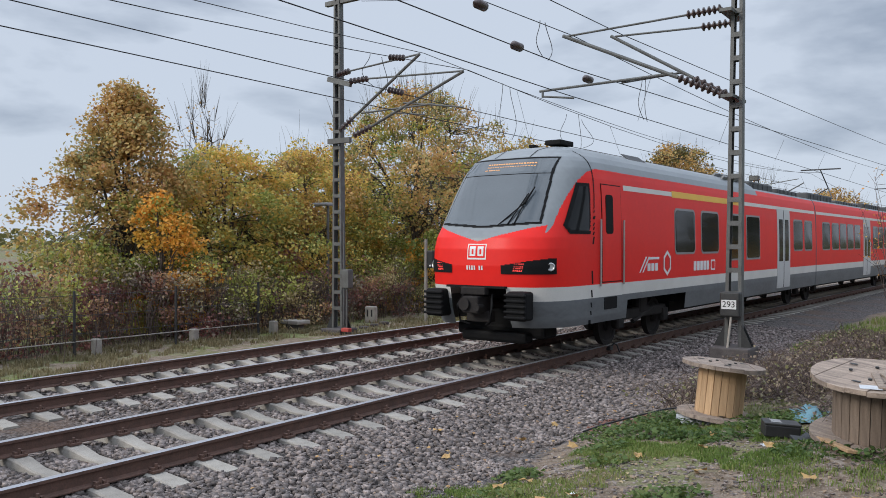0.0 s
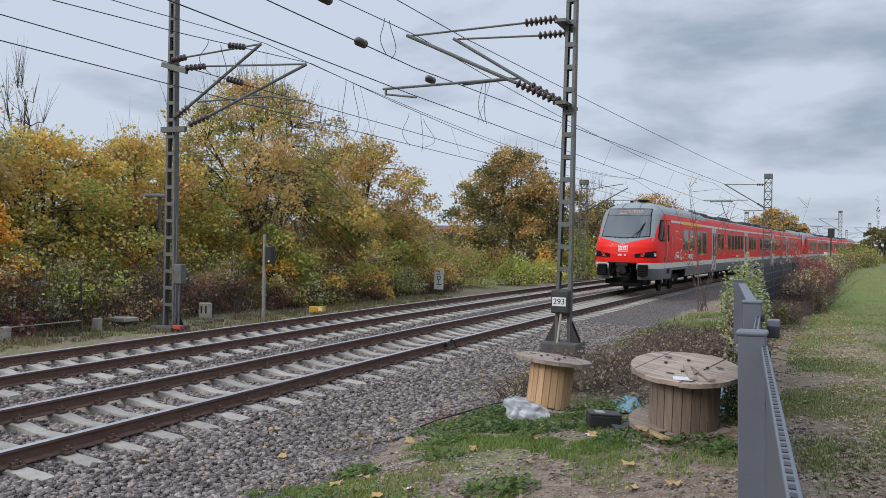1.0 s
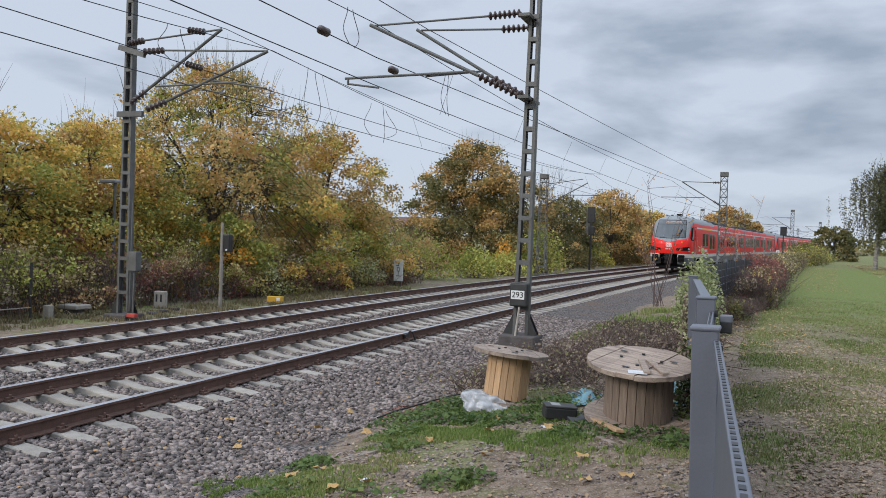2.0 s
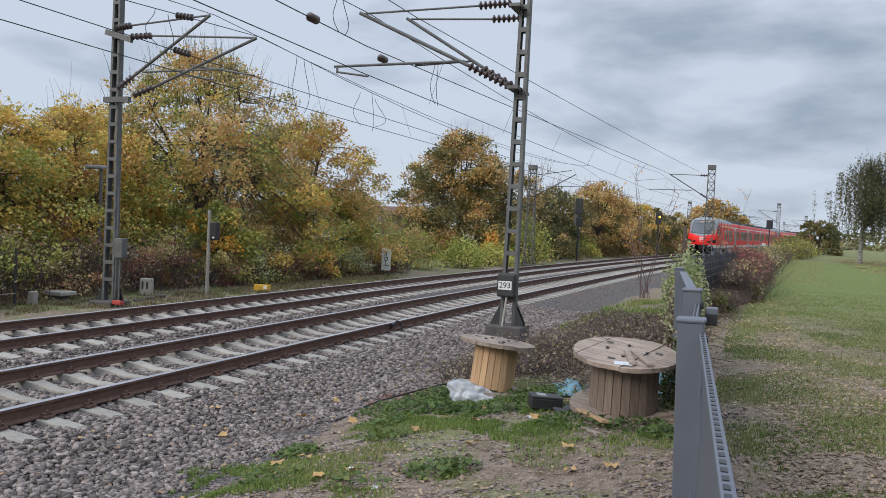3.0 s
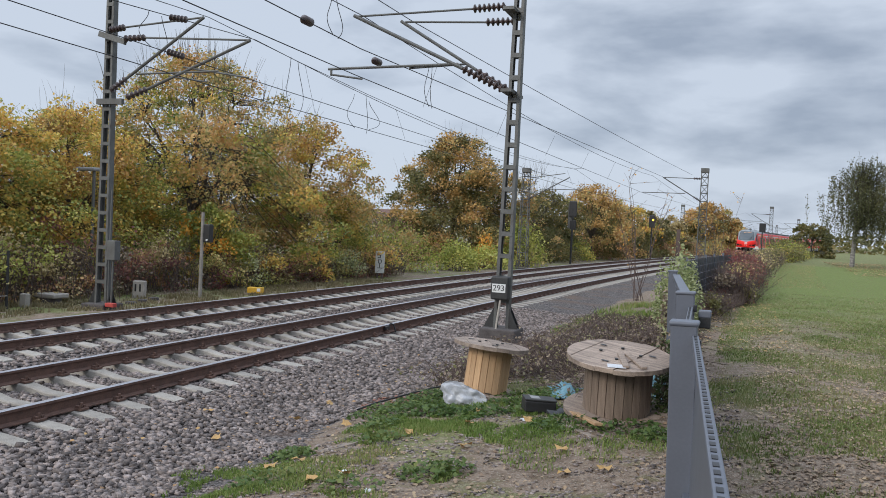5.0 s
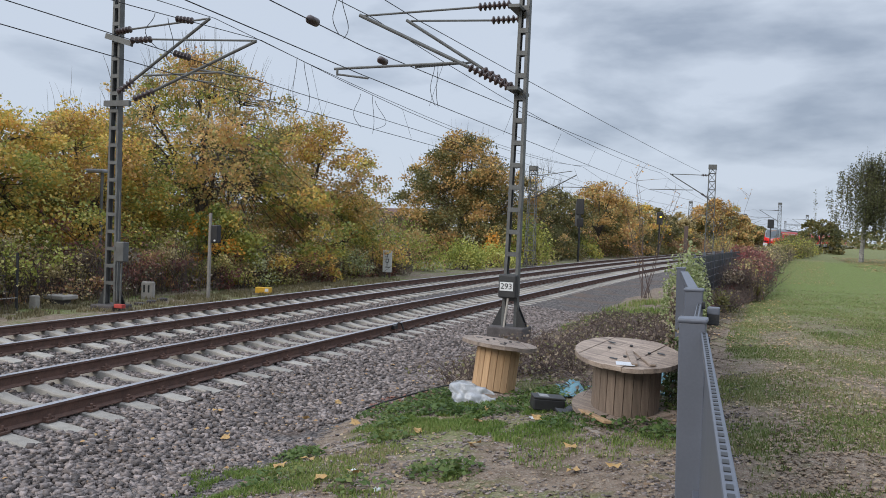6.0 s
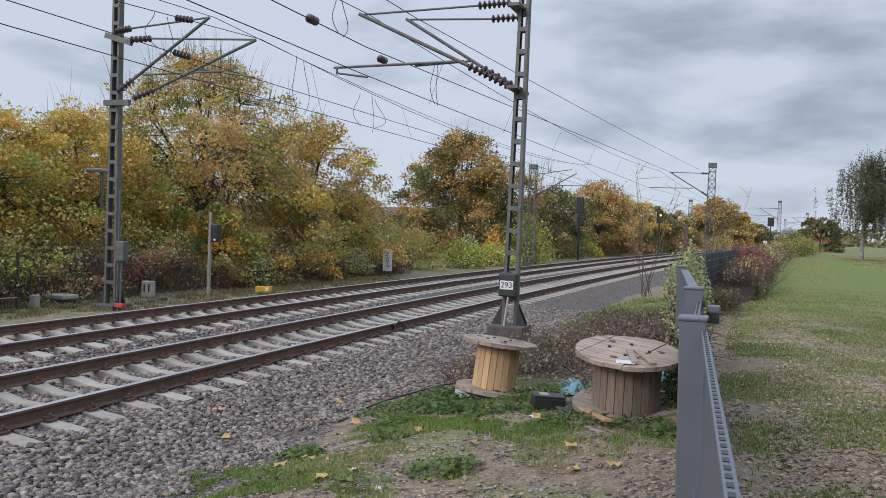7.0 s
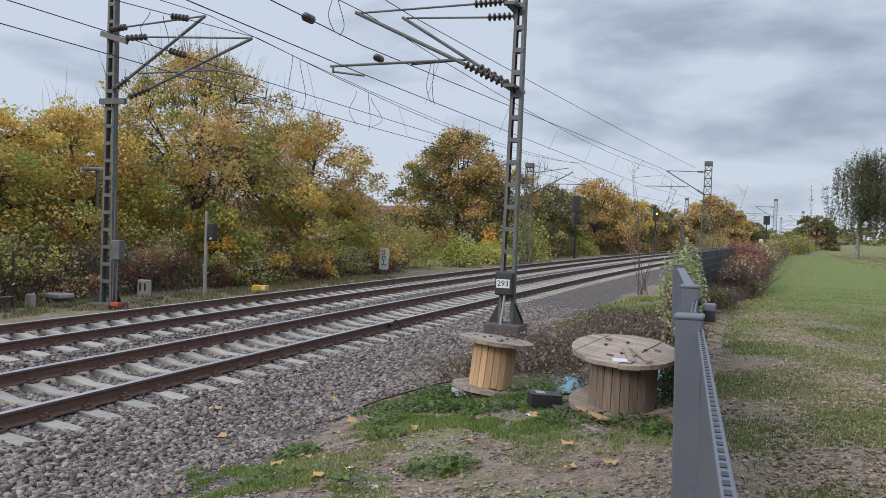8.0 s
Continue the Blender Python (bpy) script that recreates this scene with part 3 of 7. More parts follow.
def make_nose(car):
    nose = nose_patch("nose", lambda x, y, z: not cavity(x, y, z), 0.0, [TRED, TGREY, TDARK, TWHITE], car, "rounded red and grey driving cab")
    me = nose.data
    me.polygons.foreach_set("material_index", [paint(*p.center) for p in me.polygons])
    nose_patch("windscreen", lambda x, y, z: 2.40 + 0.07 * abs(x) < z < 3.35 and abs(x) < 1.02 - 0.09 * (z - 2.4) and y < 1.5, 0.012, TSCREEN, car, "large sloping dark windscreen")
    nose_patch("windscreen_surround", lambda x, y, z: 2.365 + 0.07 * abs(x) < z < 3.68 and abs(x) < 1.06 - 0.09 * (z - 2.4) and y < 1.7, 0.006, TBLACK, car)
    nose_patch("destination_display", lambda x, y, z: 3.37 < z < 3.65 and abs(x) < 0.92 and y < 1.6, 0.012, TSCREEN, car, "dark destination display")
    for row in range(3):
        zc = 3.56 - row * 0.055
        nose_patch("display_line", lambda x, y, z: abs(z - zc) < 0.011 and -0.42 < x < (0.62 if row < 2 else -0.1) and (int((x + 2) * 55) % 3) != 0 and y < 1.6, 0.016, AMBERGLOW, car)["kind"] = "stuff"
    # lamps
    for sx in (-1, 1):
        nose_patch("headlight", lambda x, y, z: 0.52 < sx * x < 1.30 and 1.57 < z < 1.70 + 0.17 * (sx * x - 0.45) and z < 1.84, 0.012, TBLACK, car, "dark headlight housing")
        nose_patch("tail_light", lambda x, y, z: 0.72 < sx * x - 0.25 * (z - 1.6) < 0.90 and 1.60 < z < 1.745 and int(z * 76) % 2 == 0 and int((sx * x - 0.25 * z) * 60) % 2 == 0, 0.02, REDGLOW, car, "lit red tail light")["kind"] = "stuff"
        p = nose_point(sx * 0.5, 1.69)
        n = Vector((sx * 0.55, -0.83, 0.05)).normalized()
        bm = bmesh.new()
        add_turned(bm, [(0.075, 0), (0.075, 0.02), (0.06, 0.03), (0.045, 0.018), (0.01, 0.016)], 18, Matrix.Translation(p + n * 0.006) @ n.to_track_quat("Z", "Y").to_matrix().to_4x4())
        part("lamp", bm, CHROME, car, "clear round headlamp")
        # side window of the cab
        nose_patch("cab_side_window", lambda x, y, z: sx * x > 0.9 and 0.84 + 0.66 * (z - 2.42) < y < 1.66 + 0.06 * (z - 2.3) and 2.27 < z < 3.2 and y > 0.84 + (2.40 - z) * 0.8, 0.010, TBLACK, car, "dark cab side window")
        nose_patch("cab_side_glass", lambda x, y, z: sx * x > 0.9 and 0.92 + 0.66 * (z - 2.42) < y < 1.60 + 0.06 * (z - 2.3) and 2.32 < z < 3.14 and y > 0.92 + (2.40 - z) * 0.8, 0.014, TGLASS, car)
        nose_patch("panel_joint", lambda x, y, z: sx * x > 0.9 and 0 < y - (1.70 + 0.07 * (z - 1.0)) < 0.035 and z < 3.95, 0.003, TBLACK, car)["kind"] = "stuff"
    # shaped emblem in white with a red field, and bars for the running number
    nose_patch("emblem", lambda x, y, z: abs(x - 0.02) < 0.20 and abs(z - 1.95) < 0.135, 0.006, SIGNWHITE, car, "white rectangular emblem")
    nose_patch("emblem_field", lambda x, y, z: abs(x - 0.02) < 0.175 and abs(z - 1.95) < 0.11, 0.009, TRED, car)
    for dx in (-0.085, 0.085):
        nose_patch("emblem_mark", lambda x, y, z: abs(x - 0.02 - dx) < 0.065 and abs(z - 1.95) < 0.08 and not (abs(x - 0.02 - dx) < 0.02 and abs(z - 1.95) < 0.045), 0.012, SIGNWHITE, car)
    for k in range(7):
        if k != 4:
            x0 = -0.17 + k * 0.052
            nose_patch("number_bar", lambda x, y, z: abs(x - x0) < 0.017 and abs(z - 1.66) < 0.038, 0.008, SIGNWHITE, car)
    # wipers
    part("wiper", add_rod(add_rod(add_rod(bmesh.new(), (0.50, 0.27, 2.42), (0.74, 0.60, 2.98), 0.012), (0.62, 0.29, 2.42), (0.70, 0.53, 2.82), 0.010), (0.70, 0.52, 2.80), (0.80, 0.72, 3.10), 0.026, 0.012), TBLACK, car, "black windscreen wiper")
    part("wiper", add_rod(bmesh.new(), (0.30, 0.25, 2.40), (0.72, 0.52, 2.82), 0.011), TBLACK, car)
    # front opening with coupler
    part("coupler_recess", add_box(box((1.24, 0.06, 0.95), (0, 0.85, 0.86)), (1.24, 0.9, 0.04), (0, 0.45, 1.33)), TBLACK, car)
    bm = box((0.34, 0.42, 0.30), (0, 0.06, 1.02), 0.03)
    add_box(bm, (0.52, 0.14, 0.14), (0, 0.0, 1.26), 0.02)
    add_rod(bm, (-0.10, -0.20, 1.03), (-0.10, 0.0, 1.03), 0.11, 0.09, 16)
    add_rod(bm, (0.13, -0.16, 0.98), (0.13, 0.0, 0.98), 0.07, 0.07, 14)
    add_rod(bm, (0, 0.1, 1.0), (0, 0.9, 1.0), 0.10, 0.10, 12)
    add_box(bm, (0.5, 0.2, 0.2), (0.0, 0.2, 0.80), 0.02)
    part("coupler", bm, TSTEEL, car, "dark automatic coupler")
    for x0 in (-0.28, 0.3):
        tube("hose", [(x0, 0.1, 1.2), (x0 * 1.25, -0.02, 1.0), (x0 * 1.1, 0.0, 0.72), (x0 * 0.6, 0.1, 0.66)], 0.022, TBLACK, car)
    for sx in (-1, 1):
        b = part("bumper", box((0.40, 0.30, 0.50), (sx * 0.87, 0.10, 1.02), 0.05, None), TBLACK, car, "ribbed black bumper")
        for k in range(5):
            part("rib", box((0.42, 0.06, 0.045), (sx * 0.87, -0.065, 0.83 + k * 0.095), 0.015), TBLACK, b)
    bm = box((1.9, 0.5, 0.24), (0, 1.05, 0.50), 0.06)
    add_box(bm, (1.4, 0.3, 0.2), (0, 0.72, 0.40), 0.06)
    part("plough", bm, TBLACK, car, "black track plough")
    part("roof_aerial", add_box(box((0.36, 0.55, 0.10), (0.25, 2.6, 4.09), 0.02), (0.12, 0.2, 0.06), (-0.25, 2.45, 4.05), 0.01), TBLACK, car)
    for x0 in (-0.35, 0.42):
        nose_patch("roof_joint", lambda x, y, z: abs(x - x0 * (1 - 0.25 * (z - 3.7))) < 0.012 and z > 3.7 and y < 2.9, 0.004, TBLACK, car)["kind"] = "stuff"
    # side door with its rails
    for sx in (-1, 1):
        side_panel(car, "cab_door_seal", sx, 2.14, 3.0, 1.36, 3.22, TBLACK, 0.006, 0.07)
        side_panel(car, "cab_door", sx, 2.16, 2.98, 1.38, 3.2, TRED, 0.012, 0.06)
        side_panel(car, "door_window", sx, 2.30, 2.62, 2.28, 3.02, TBLACK, 0.018, 0.07)
        for y in (2.05, 3.06):
            part("door_handrail", add_rod(bmesh.new(), (sx * 1.44, y, 1.30), (sx * 1.44, y, 2.55), 0.02), CHROME, car)
        side_panel(car, "step_recess", sx, 2.25, 2.8, 0.85, 1.08, TBLACK, 0.01, 0.02)


def side_x(z):
    return half_width(z)


def side_panel(car, name, sx, y0, y1, z0, z1, material, lift, r, label=""):
    """A rounded panel on the side of a car that follows its section."""
    if z1 - z0 > 1.2:  # tall panels bend with the section
        zs = np.linspace(z0, z1, 16)
        V = [(sx * (side_x(z) + lift), y, z) for z in zs for y in (y0, y1)] + [(sx * (side_x(z) - 0.02), y, z) for z in zs for y in (y0, y1)]
        F = []
        for k in range(15):
            a, b = 2 * k, 2 * k + 2
            F += [(a, a + 1, b + 1, b), (32 + a, a, b, 32 + b), (a + 1, 33 + a, 33 + b, b + 1)]
        F += [(32, 33, 1, 0), (30, 31, 63, 62)]
        return obj(name, V, F if sx > 0 else [f[::-1] for f in F], material, car, label)
    pts = []
    for cx, cz, a0 in ((y1 - r, z1 - r, 0), (y0 + r, z1 - r, 90), (y0 + r, z0 + r, 180), (y1 - r, z0 + r, 270)):
        for k in range(4):
            a = radians(a0 + 30 * k)
            pts.append((cx + r * math.cos(a), cz + r * math.sin(a)))
    n = len(pts)
    V = [(sx * (side_x(z) + lift), y, z) for y, z in pts] + [(sx * (side_x(z) - 0.03), y, z) for y, z in pts]
    front = list(range(n)) if sx > 0 else list(range(n))[::-1]
    F = [front] + [((i + 1) % n, i, n + i, n + (i + 1) % n) for i in range(n)]
    return obj(name, V, F, material, car, label)


def window(car, sx, y0, y1, z0=1.90, z1=2.84):
    w = side_panel(car, "window", sx, y0 - 0.05, y1 + 0.05, z0 - 0.05, z1 + 0.05, TFRAME, 0.008, 0.13)
    side_panel(w, "pane", sx, y0, y1, z0, z1, TGLASS, 0.014, 0.10)


def passenger_door(car, sx, y0):
    d = side_panel(car, "door", sx, y0, y0 + 1.5, 0.72, 3.16, TDOOR, 0.008, 0.04, "light grey double sliding door")
    for k in (0, 1):
        side_panel(d, "door_window", sx, y0 + 0.2 + k * 0.68, y0 + 0.62 + k * 0.68, 1.55, 2.85, TGLASS, 0.014, 0.08)
    side_panel(d, "door_gap", sx, y0 + 0.735, y0 + 0.765, 0.74, 3.14, TBLACK, 0.013, 0.01)


def car_shell(car, y0, y1, top, arches, name="body"):
    """The side walls and roof from y0 to y1. top: the highest point of its section."""
    zs = [z for z in np.concatenate([[0.62, 0.98, 1.10, 1.33, 1.6, 2.0, 2.4, 2.8, 3.12, 3.25, 3.36, 3.48, 3.55, 3.62, 3.68], np.linspace(3.74, 4.05, 9)]) if z <= top]
    ring = [(half_width(z), z) for z in zs]
    ring = [(-x, z) for x, z in ring] + [(x, z) for x, z in ring[::-1]]
    ys = sorted({y0, y1, *[a for ab in arches for a in ab if y0 < a < y1], *[a + d for ab in arches for a in ab for d in (-0.25, 0.25) if y0 < a + d < y1]})
    n = len(ring)
    V, F, M = [], [], []
    for y in ys:
        V += [(x, y, z) for x, z in ring]
    for j in range(len(ys) - 1):
        yc = (ys[j] + ys[j + 1]) / 2
        for i in range(n - 1):
            zc = (ring[i][1] + ring[i + 1][1]) / 2
            if zc < 0.98 and any(a < yc < b for a, b in arches):
                continue
            F.append((j * n + i + 1, j * n + i, (j + 1) * n + i, (j + 1) * n + i + 1))
            M.append(2 if zc < 1.10 else 3 if zc < 1.33 else 0 if zc < 3.48 else 1 if top > 3.9 else (0 if zc < 3.6 else 1))
    for j in (0, len(ys) - 1):
        F.append([j * n + i for i in range(n)])
        M.append(1)
    ob = obj(name, V, F, [TRED, TGREY, TDARK, TWHITE], car, "red body with white belt and grey skirt")
    ob.data.polygons.foreach_set("material_index", M)
    return ob


def bogie(car, yc):
    b = part("bogie", add_box(box((1.9, 0.4, 0.25), (0, yc, 0.66), 0.05), (0.5, 2.2, 0.2), (0, yc, 0.6), 0.04), TSTEEL, car, "dark bogie frame")
    for sx in (-1, 1):
        bm = box((0.12, 2.6, 0.22), (sx * 1.02, yc, 0.62), 0.04)
        add_rod(bm, (sx * 1.05, yc - 0.5, 0.45), (sx * 1.05, yc + 0.5, 0.70), 0.05)
        add_box(bm, (0.2, 0.5, 0.4), (sx * 1.0, yc, 0.78), 0.08)
        for dy in (-1.2, 1.2):
            add_box(bm, (0.16, 0.34, 0.3), (sx * 1.04, yc + dy, 0.5), 0.05)
        part("side_frame", bm, TSTEEL, b)
    for dy in (-1.2, 1.2):
        for sx in (-1, 1):
            M = Matrix.Translation((sx * 0.75, yc + dy, 0.43)) @ Matrix.Rotation(math.pi / 2, 4, "Y")
            part("wheel", add_turned(bmesh.new(), [(0.12, -0.09), (0.40, -0.06), (0.43, -0.06), (0.43, 0.06), (0.36, 0.06), (0.33, 0.03), (0.14, 0.03), (0.12, 0.09)], 28, M), TSTEEL, b, smooth=False)


def underfloor(car, y0, y1):
    part("underframe", add_box(box((2.3, y1 - y0, 0.35), (0, (y0 + y1) / 2, 0.93)), (1.7, y1 - y0 - 0.8, 0.3), (0, (y0 + y1) / 2, 0.62)), TBLACK, car)


def stripe(car, y0, y1, yellow=()):
    for sx in (-1, 1):
        side_panel(car, "stripe", sx, y0, y1, 3.14, 3.24, TWHITE, 0.004, 0.005)
        if yellow:
            side_panel(car, "stripe", sx, yellow[0], yellow[1], 3.12, 3.26, TYELLOW, 0.007, 0.005, "yellow first-class stripe")


def roof_kit(car, spans):
    for a, b, h in spans:
        bm = box((1.9, b - a, h), (0, (a + b) / 2, 3.62 + h / 2), 0.06)
        for k in range(int((b - a) / 0.5)):
            add_box(bm, (1.94, 0.06, h * 0.7), (0, a + 0.3 + k * 0.5, 3.62 + h / 2))
        part("roof_unit", bm, TROOFKIT, car, "dark roof equipment")


def side_marks(car):
    """The operators' marks on the side as plain shapes."""
    for sx in (1, -1):
        for k, (a, b) in enumerate(((3.85, 3.95), (4.0, 4.1))):
            V = [(sx * 1.418, a, 1.5), (sx * 1.418, a + 0.06, 1.5), (sx * 1.418, b + 0.30, 1.82), (sx * 1.418, b + 0.22, 1.82)]
            obj("side_mark", V, [(0, 1, 2, 3) if sx > 0 else (3, 2, 1, 0)], SIGNWHITE, car)
        side_panel(car, "side_mark", sx, 4.32, 4.9, 1.76, 1.81, SIGNWHITE, 0.006, 0.005)
        for k in range(3):
            side_panel(car, "side_mark", sx, 4.28 + k * 0.2, 4.43 + k * 0.2, 1.52, 1.68, SIGNWHITE, 0.006, 0.02)
        V = [(sx * 1.418, 5.35 + 0.24 * math.sin(radians(60 * k)), 1.67 + 0.28 * math.cos(radians(60 * k))) for k in range(6)] + [(sx * 1.418, 5.35 + 0.17 * math.sin(radians(60 * k)), 1.67 + 0.2 * math.cos(radians(60 * k))) for k in range(6)]
        obj("side_mark", V, [(k, (k + 1) % 6, 6 + (k + 1) % 6, 6 + k) if sx < 0 else (k, 6 + k, 6 + (k + 1) % 6, (k + 1) % 6) for k in range(6)], SIGNWHITE, car)
        for k in range(5):
            side_panel(car, "side_mark", sx, 7.0 + k * 0.22, 7.17 + k * 0.22, 1.46, 1.68, SIGNWHITE, 0.006, 0.02)
        side_panel(car, "side_mark", sx, 8.2, 8.5, 1.44, 1.70, SIGNWHITE, 0.006, 0.03)
        side_panel(car, "side_mark", sx, 8.24, 8.46, 1.48, 1.66, TRED, 0.009, 0.02)


END_LEN, MID_LEN = 19.3, 15.3


def make_end_car():
    car = thing("train_end_car", pose(0, 0, 0), "red railcar end car with grey cab and dark windscreen", "train car", "train cars")
    make_nose(car)
    arch = [(3.3, 6.5)]
    car_shell(car, NOSE_END - 0.01, 12.4, 4.05, arch)
    car_shell(car, 12.4, END_LEN, 3.68, [], "rear_body")
    for sx in (1, -1):
        for a, b, z0 in ((5.85, 7.05, 1.90), (7.55, 8.75, 1.90), (9.55, 10.75, 1.70), (11.15, 12.35, 1.70), (16.25, 17.35, 1.90), (17.7, 18.7, 1.90)):
            window(car, sx, a, b, z0)
        passenger_door(car, sx, 14.25)
    stripe(car, 3.15, 19.2, (5.7, 10.9))
    side_marks(car)
    bogie(car, 4.85)
    underfloor(car, 6.5, END_LEN - 1.2)
    part("underframe", box((2.2, 3.4, 0.2), (0, 4.7, 1.05)), TBLACK, car)
    roof_kit(car, [(13.0, 15.4, 0.34), (16.0, 18.6, 0.28)])
    bm = bmesh.new()
    for k in range(6):
        for j in range(2):
            add_box(bm, (0.05, 0.35, 0.16), (1.0 - j * 0.22, 10.4 + k * 0.3, 3.86 + j * 0.09), 0, Matrix.Rotation(0.75, 4, "Y"))
    part("roof_vent", bm, TFRAME, car)
    part("roof_hatch", box((0.34, 0.9, 0.02), (0.86, 4.9, 3.915), 0.006, Matrix.Rotation(0.62, 4, "Y")), TROOFKIT, car)
    return car


def make_mid_car():
    car = thing("train_middle_car", pose(0, 0, 0), "red railcar middle car with white belt and dark windows", "train car", "train cars")
    car_shell(car, 0.12, MID_LEN - 0.12, 3.68, [])
    for sx in (1, -1):
        for a in (1.0, 2.45, 3.75, 5.05, 6.35, 10.2, 11.5, 12.8):
            window(car, sx, a, a + 1.05)
        passenger_door(car, sx, 8.1)
    stripe(car, 0.15, MID_LEN - 0.15)
    underfloor(car, 1.3, MID_LEN - 1.3)
    bogie(car, 0.0)
    part("gangway", add_box(box((2.5, 0.7, 2.6), (0, 0, 2.1), 0.08), (2.0, 0.6, 0.4), (0, 0, 3.4)), TBLACK, car, "black rubber gangway bellows")
    roof_kit(car, [(0.8, 4.4, 0.36), (5.2, 9.5, 0.25), (10.4, 14.4, 0.34)])
    bm = bmesh.new()
    add_rod(bm, (-0.5, 6.5, 4.0), (0.0, 8.0, 4.55), 0.025)
    add_rod(bm, (0.5, 6.5, 4.0), (0.0, 8.0, 4.55), 0.025)
    add_rod(bm, (0, 8.0, 4.55), (0, 6.6, 5.25), 0.025)
    add_rod(bm, (-0.8, 6.6, 5.28), (0.8, 6.6, 5.28), 0.03)
    part("pantograph", bm, TROOFKIT, car, "raised pantograph")
    return car


NOSE_AT, SPEED, GAIN = 12.0, 22.475, 0.1219
UNIT = 2 * END_LEN + 2 * MID_LEN


def make_train():
    cars = []
    end, mid = make_end_car(), make_mid_car()
    for u in range(2):
        s = u * (UNIT + 0.7)
        plan = [(s, END_LEN, False), (s + END_LEN, MID_LEN, False), (s + END_LEN + MID_LEN, MID_LEN, False), (s + UNIT - END_LEN, END_LEN, True)]
        for k, (a, length, flip) in enumerate(plan):
            src = end if length == END_LEN else mid
            ob = src if (u == 0 and k in (0, 1)) else copy_thing(src, pose(0, 0, 0))
            cars.append((ob, a, length, flip))
    part("gangway", add_box(box((2.5, 0.7, 2.6), (0, END_LEN, 2.1), 0.08), (2.0, 0.6, 0.4), (0, END_LEN, 3.4)), TBLACK, end, "black rubber gangway bellows")
    return cars


TRAIN = make_train()


def car_pose(t, a, length, flip):
    y = NOSE_AT + SPEED * t + GAIN * t * t + a
    p, q = on_line(NEAR, y, 0.0, 0.03)[0], on_line(NEAR, y + length, 0.0, 0.03)[0]
    d = (q - p).normalized()
    turn = math.degrees(math.atan2(-d.x, d.y))
    return pose(q.x, q.y, q.z, 0, 0, turn + 180) if flip else pose(p.x, p.y, p.z, 0, 0, turn)


# ---- masts and overhead line ----
def insulator(parent, a, b, r=0.06, n=6):
    """A ribbed brown insulator from a to b."""
    a, b = Vector(a), Vector(b)
    L = (b - a).length
    prof = [(0.025, 0)]
    for k in range(n):
        z = L * (k + 0.5) / n
        prof += [(0.03, z - L * 0.35 / n), (r, z - L * 0.08 / n), (r, z + L * 0.08 / n), (0.03, z + L * 0.35 / n)]
    prof += [(0.025, L)]
    M = Matrix.Translation(a) @ (b - a).to_track_quat("Z", "Y").to_matrix().to_4x4()
    return part("insulator", add_turned(bmesh.new(), prof, 12, M), INSUL, parent, "brown ribbed insulator")


def flat_mast(name, at, height, w0, w1, label, lean=0.0):
    """A mast of two channels joined by battens."""
    m = thing(name, pose(at[0], at[1], at[2], 0, lean, 0), label, "catenary mast", "overhead line masts")
    for s in (-1, 1):
        bm = bmesh.new()
        a, b = Vector((s * w0 / 2, 0, 0)), Vector((s * w1 / 2, 0, height))
        for (dx, dy, sx, sy) in ((0, 0, 0.016, 0.16), (-s * 0.025, 0.075, 0.06, 0.014), (-s * 0.025, -0.075, 0.06, 0.014)):
            vs = []
            for e in (a, b):
                vs.append([bm.verts.new(e + Vector((dx + i * sx / 2, dy + j * sy / 2, 0))) for i, j in ((-1, -1), (1, -1), (1, 1), (-1, 1))])
            for i in range(4):
                bm.faces.new((vs[0][i], vs[0][(i + 1) % 4], vs[1][(i + 1) % 4], vs[1][i]))
            bm.faces.new(vs[0][::-1]); bm.faces.new(vs[1])
        part("channel", bm, MAST, m)
    z = 0.55
    while z < height - 0.1:
        w = w0 + (w1 - w0) * z / height
        for dy in (-0.084, 0.084):
            part("batten", box((w, 0.01, 0.09), (0, dy, z)), MAST, m)
        z += 0.44
    for s in (-1, 1):
        bm = bmesh.new()
        for dy in (-0.08, 0.08):
            vs = [bm.verts.new(v) for v in ((s * w0 / 2, dy, 0.42), (s * (w0 / 2 + 0.2), dy, 0.0), (s * w0 / 2, dy, 0.0))]
            ws = [bm.verts.new(v.co + Vector((0, 0.012, 0))) for v in vs]
            bm.faces.new(vs); bm.faces.new(ws[::-1])
            for i in range(3):
                bm.faces.new((vs[i], ws[i], ws[(i + 1) % 3], vs[(i + 1) % 3]))
        part("gusset", bm, DARKIRON, m)
    part("footing", box((0.72, 0.72, 0.9), (0, 0, -0.45), 0.03), FOOTING, m, "dark concrete footing")
    return m


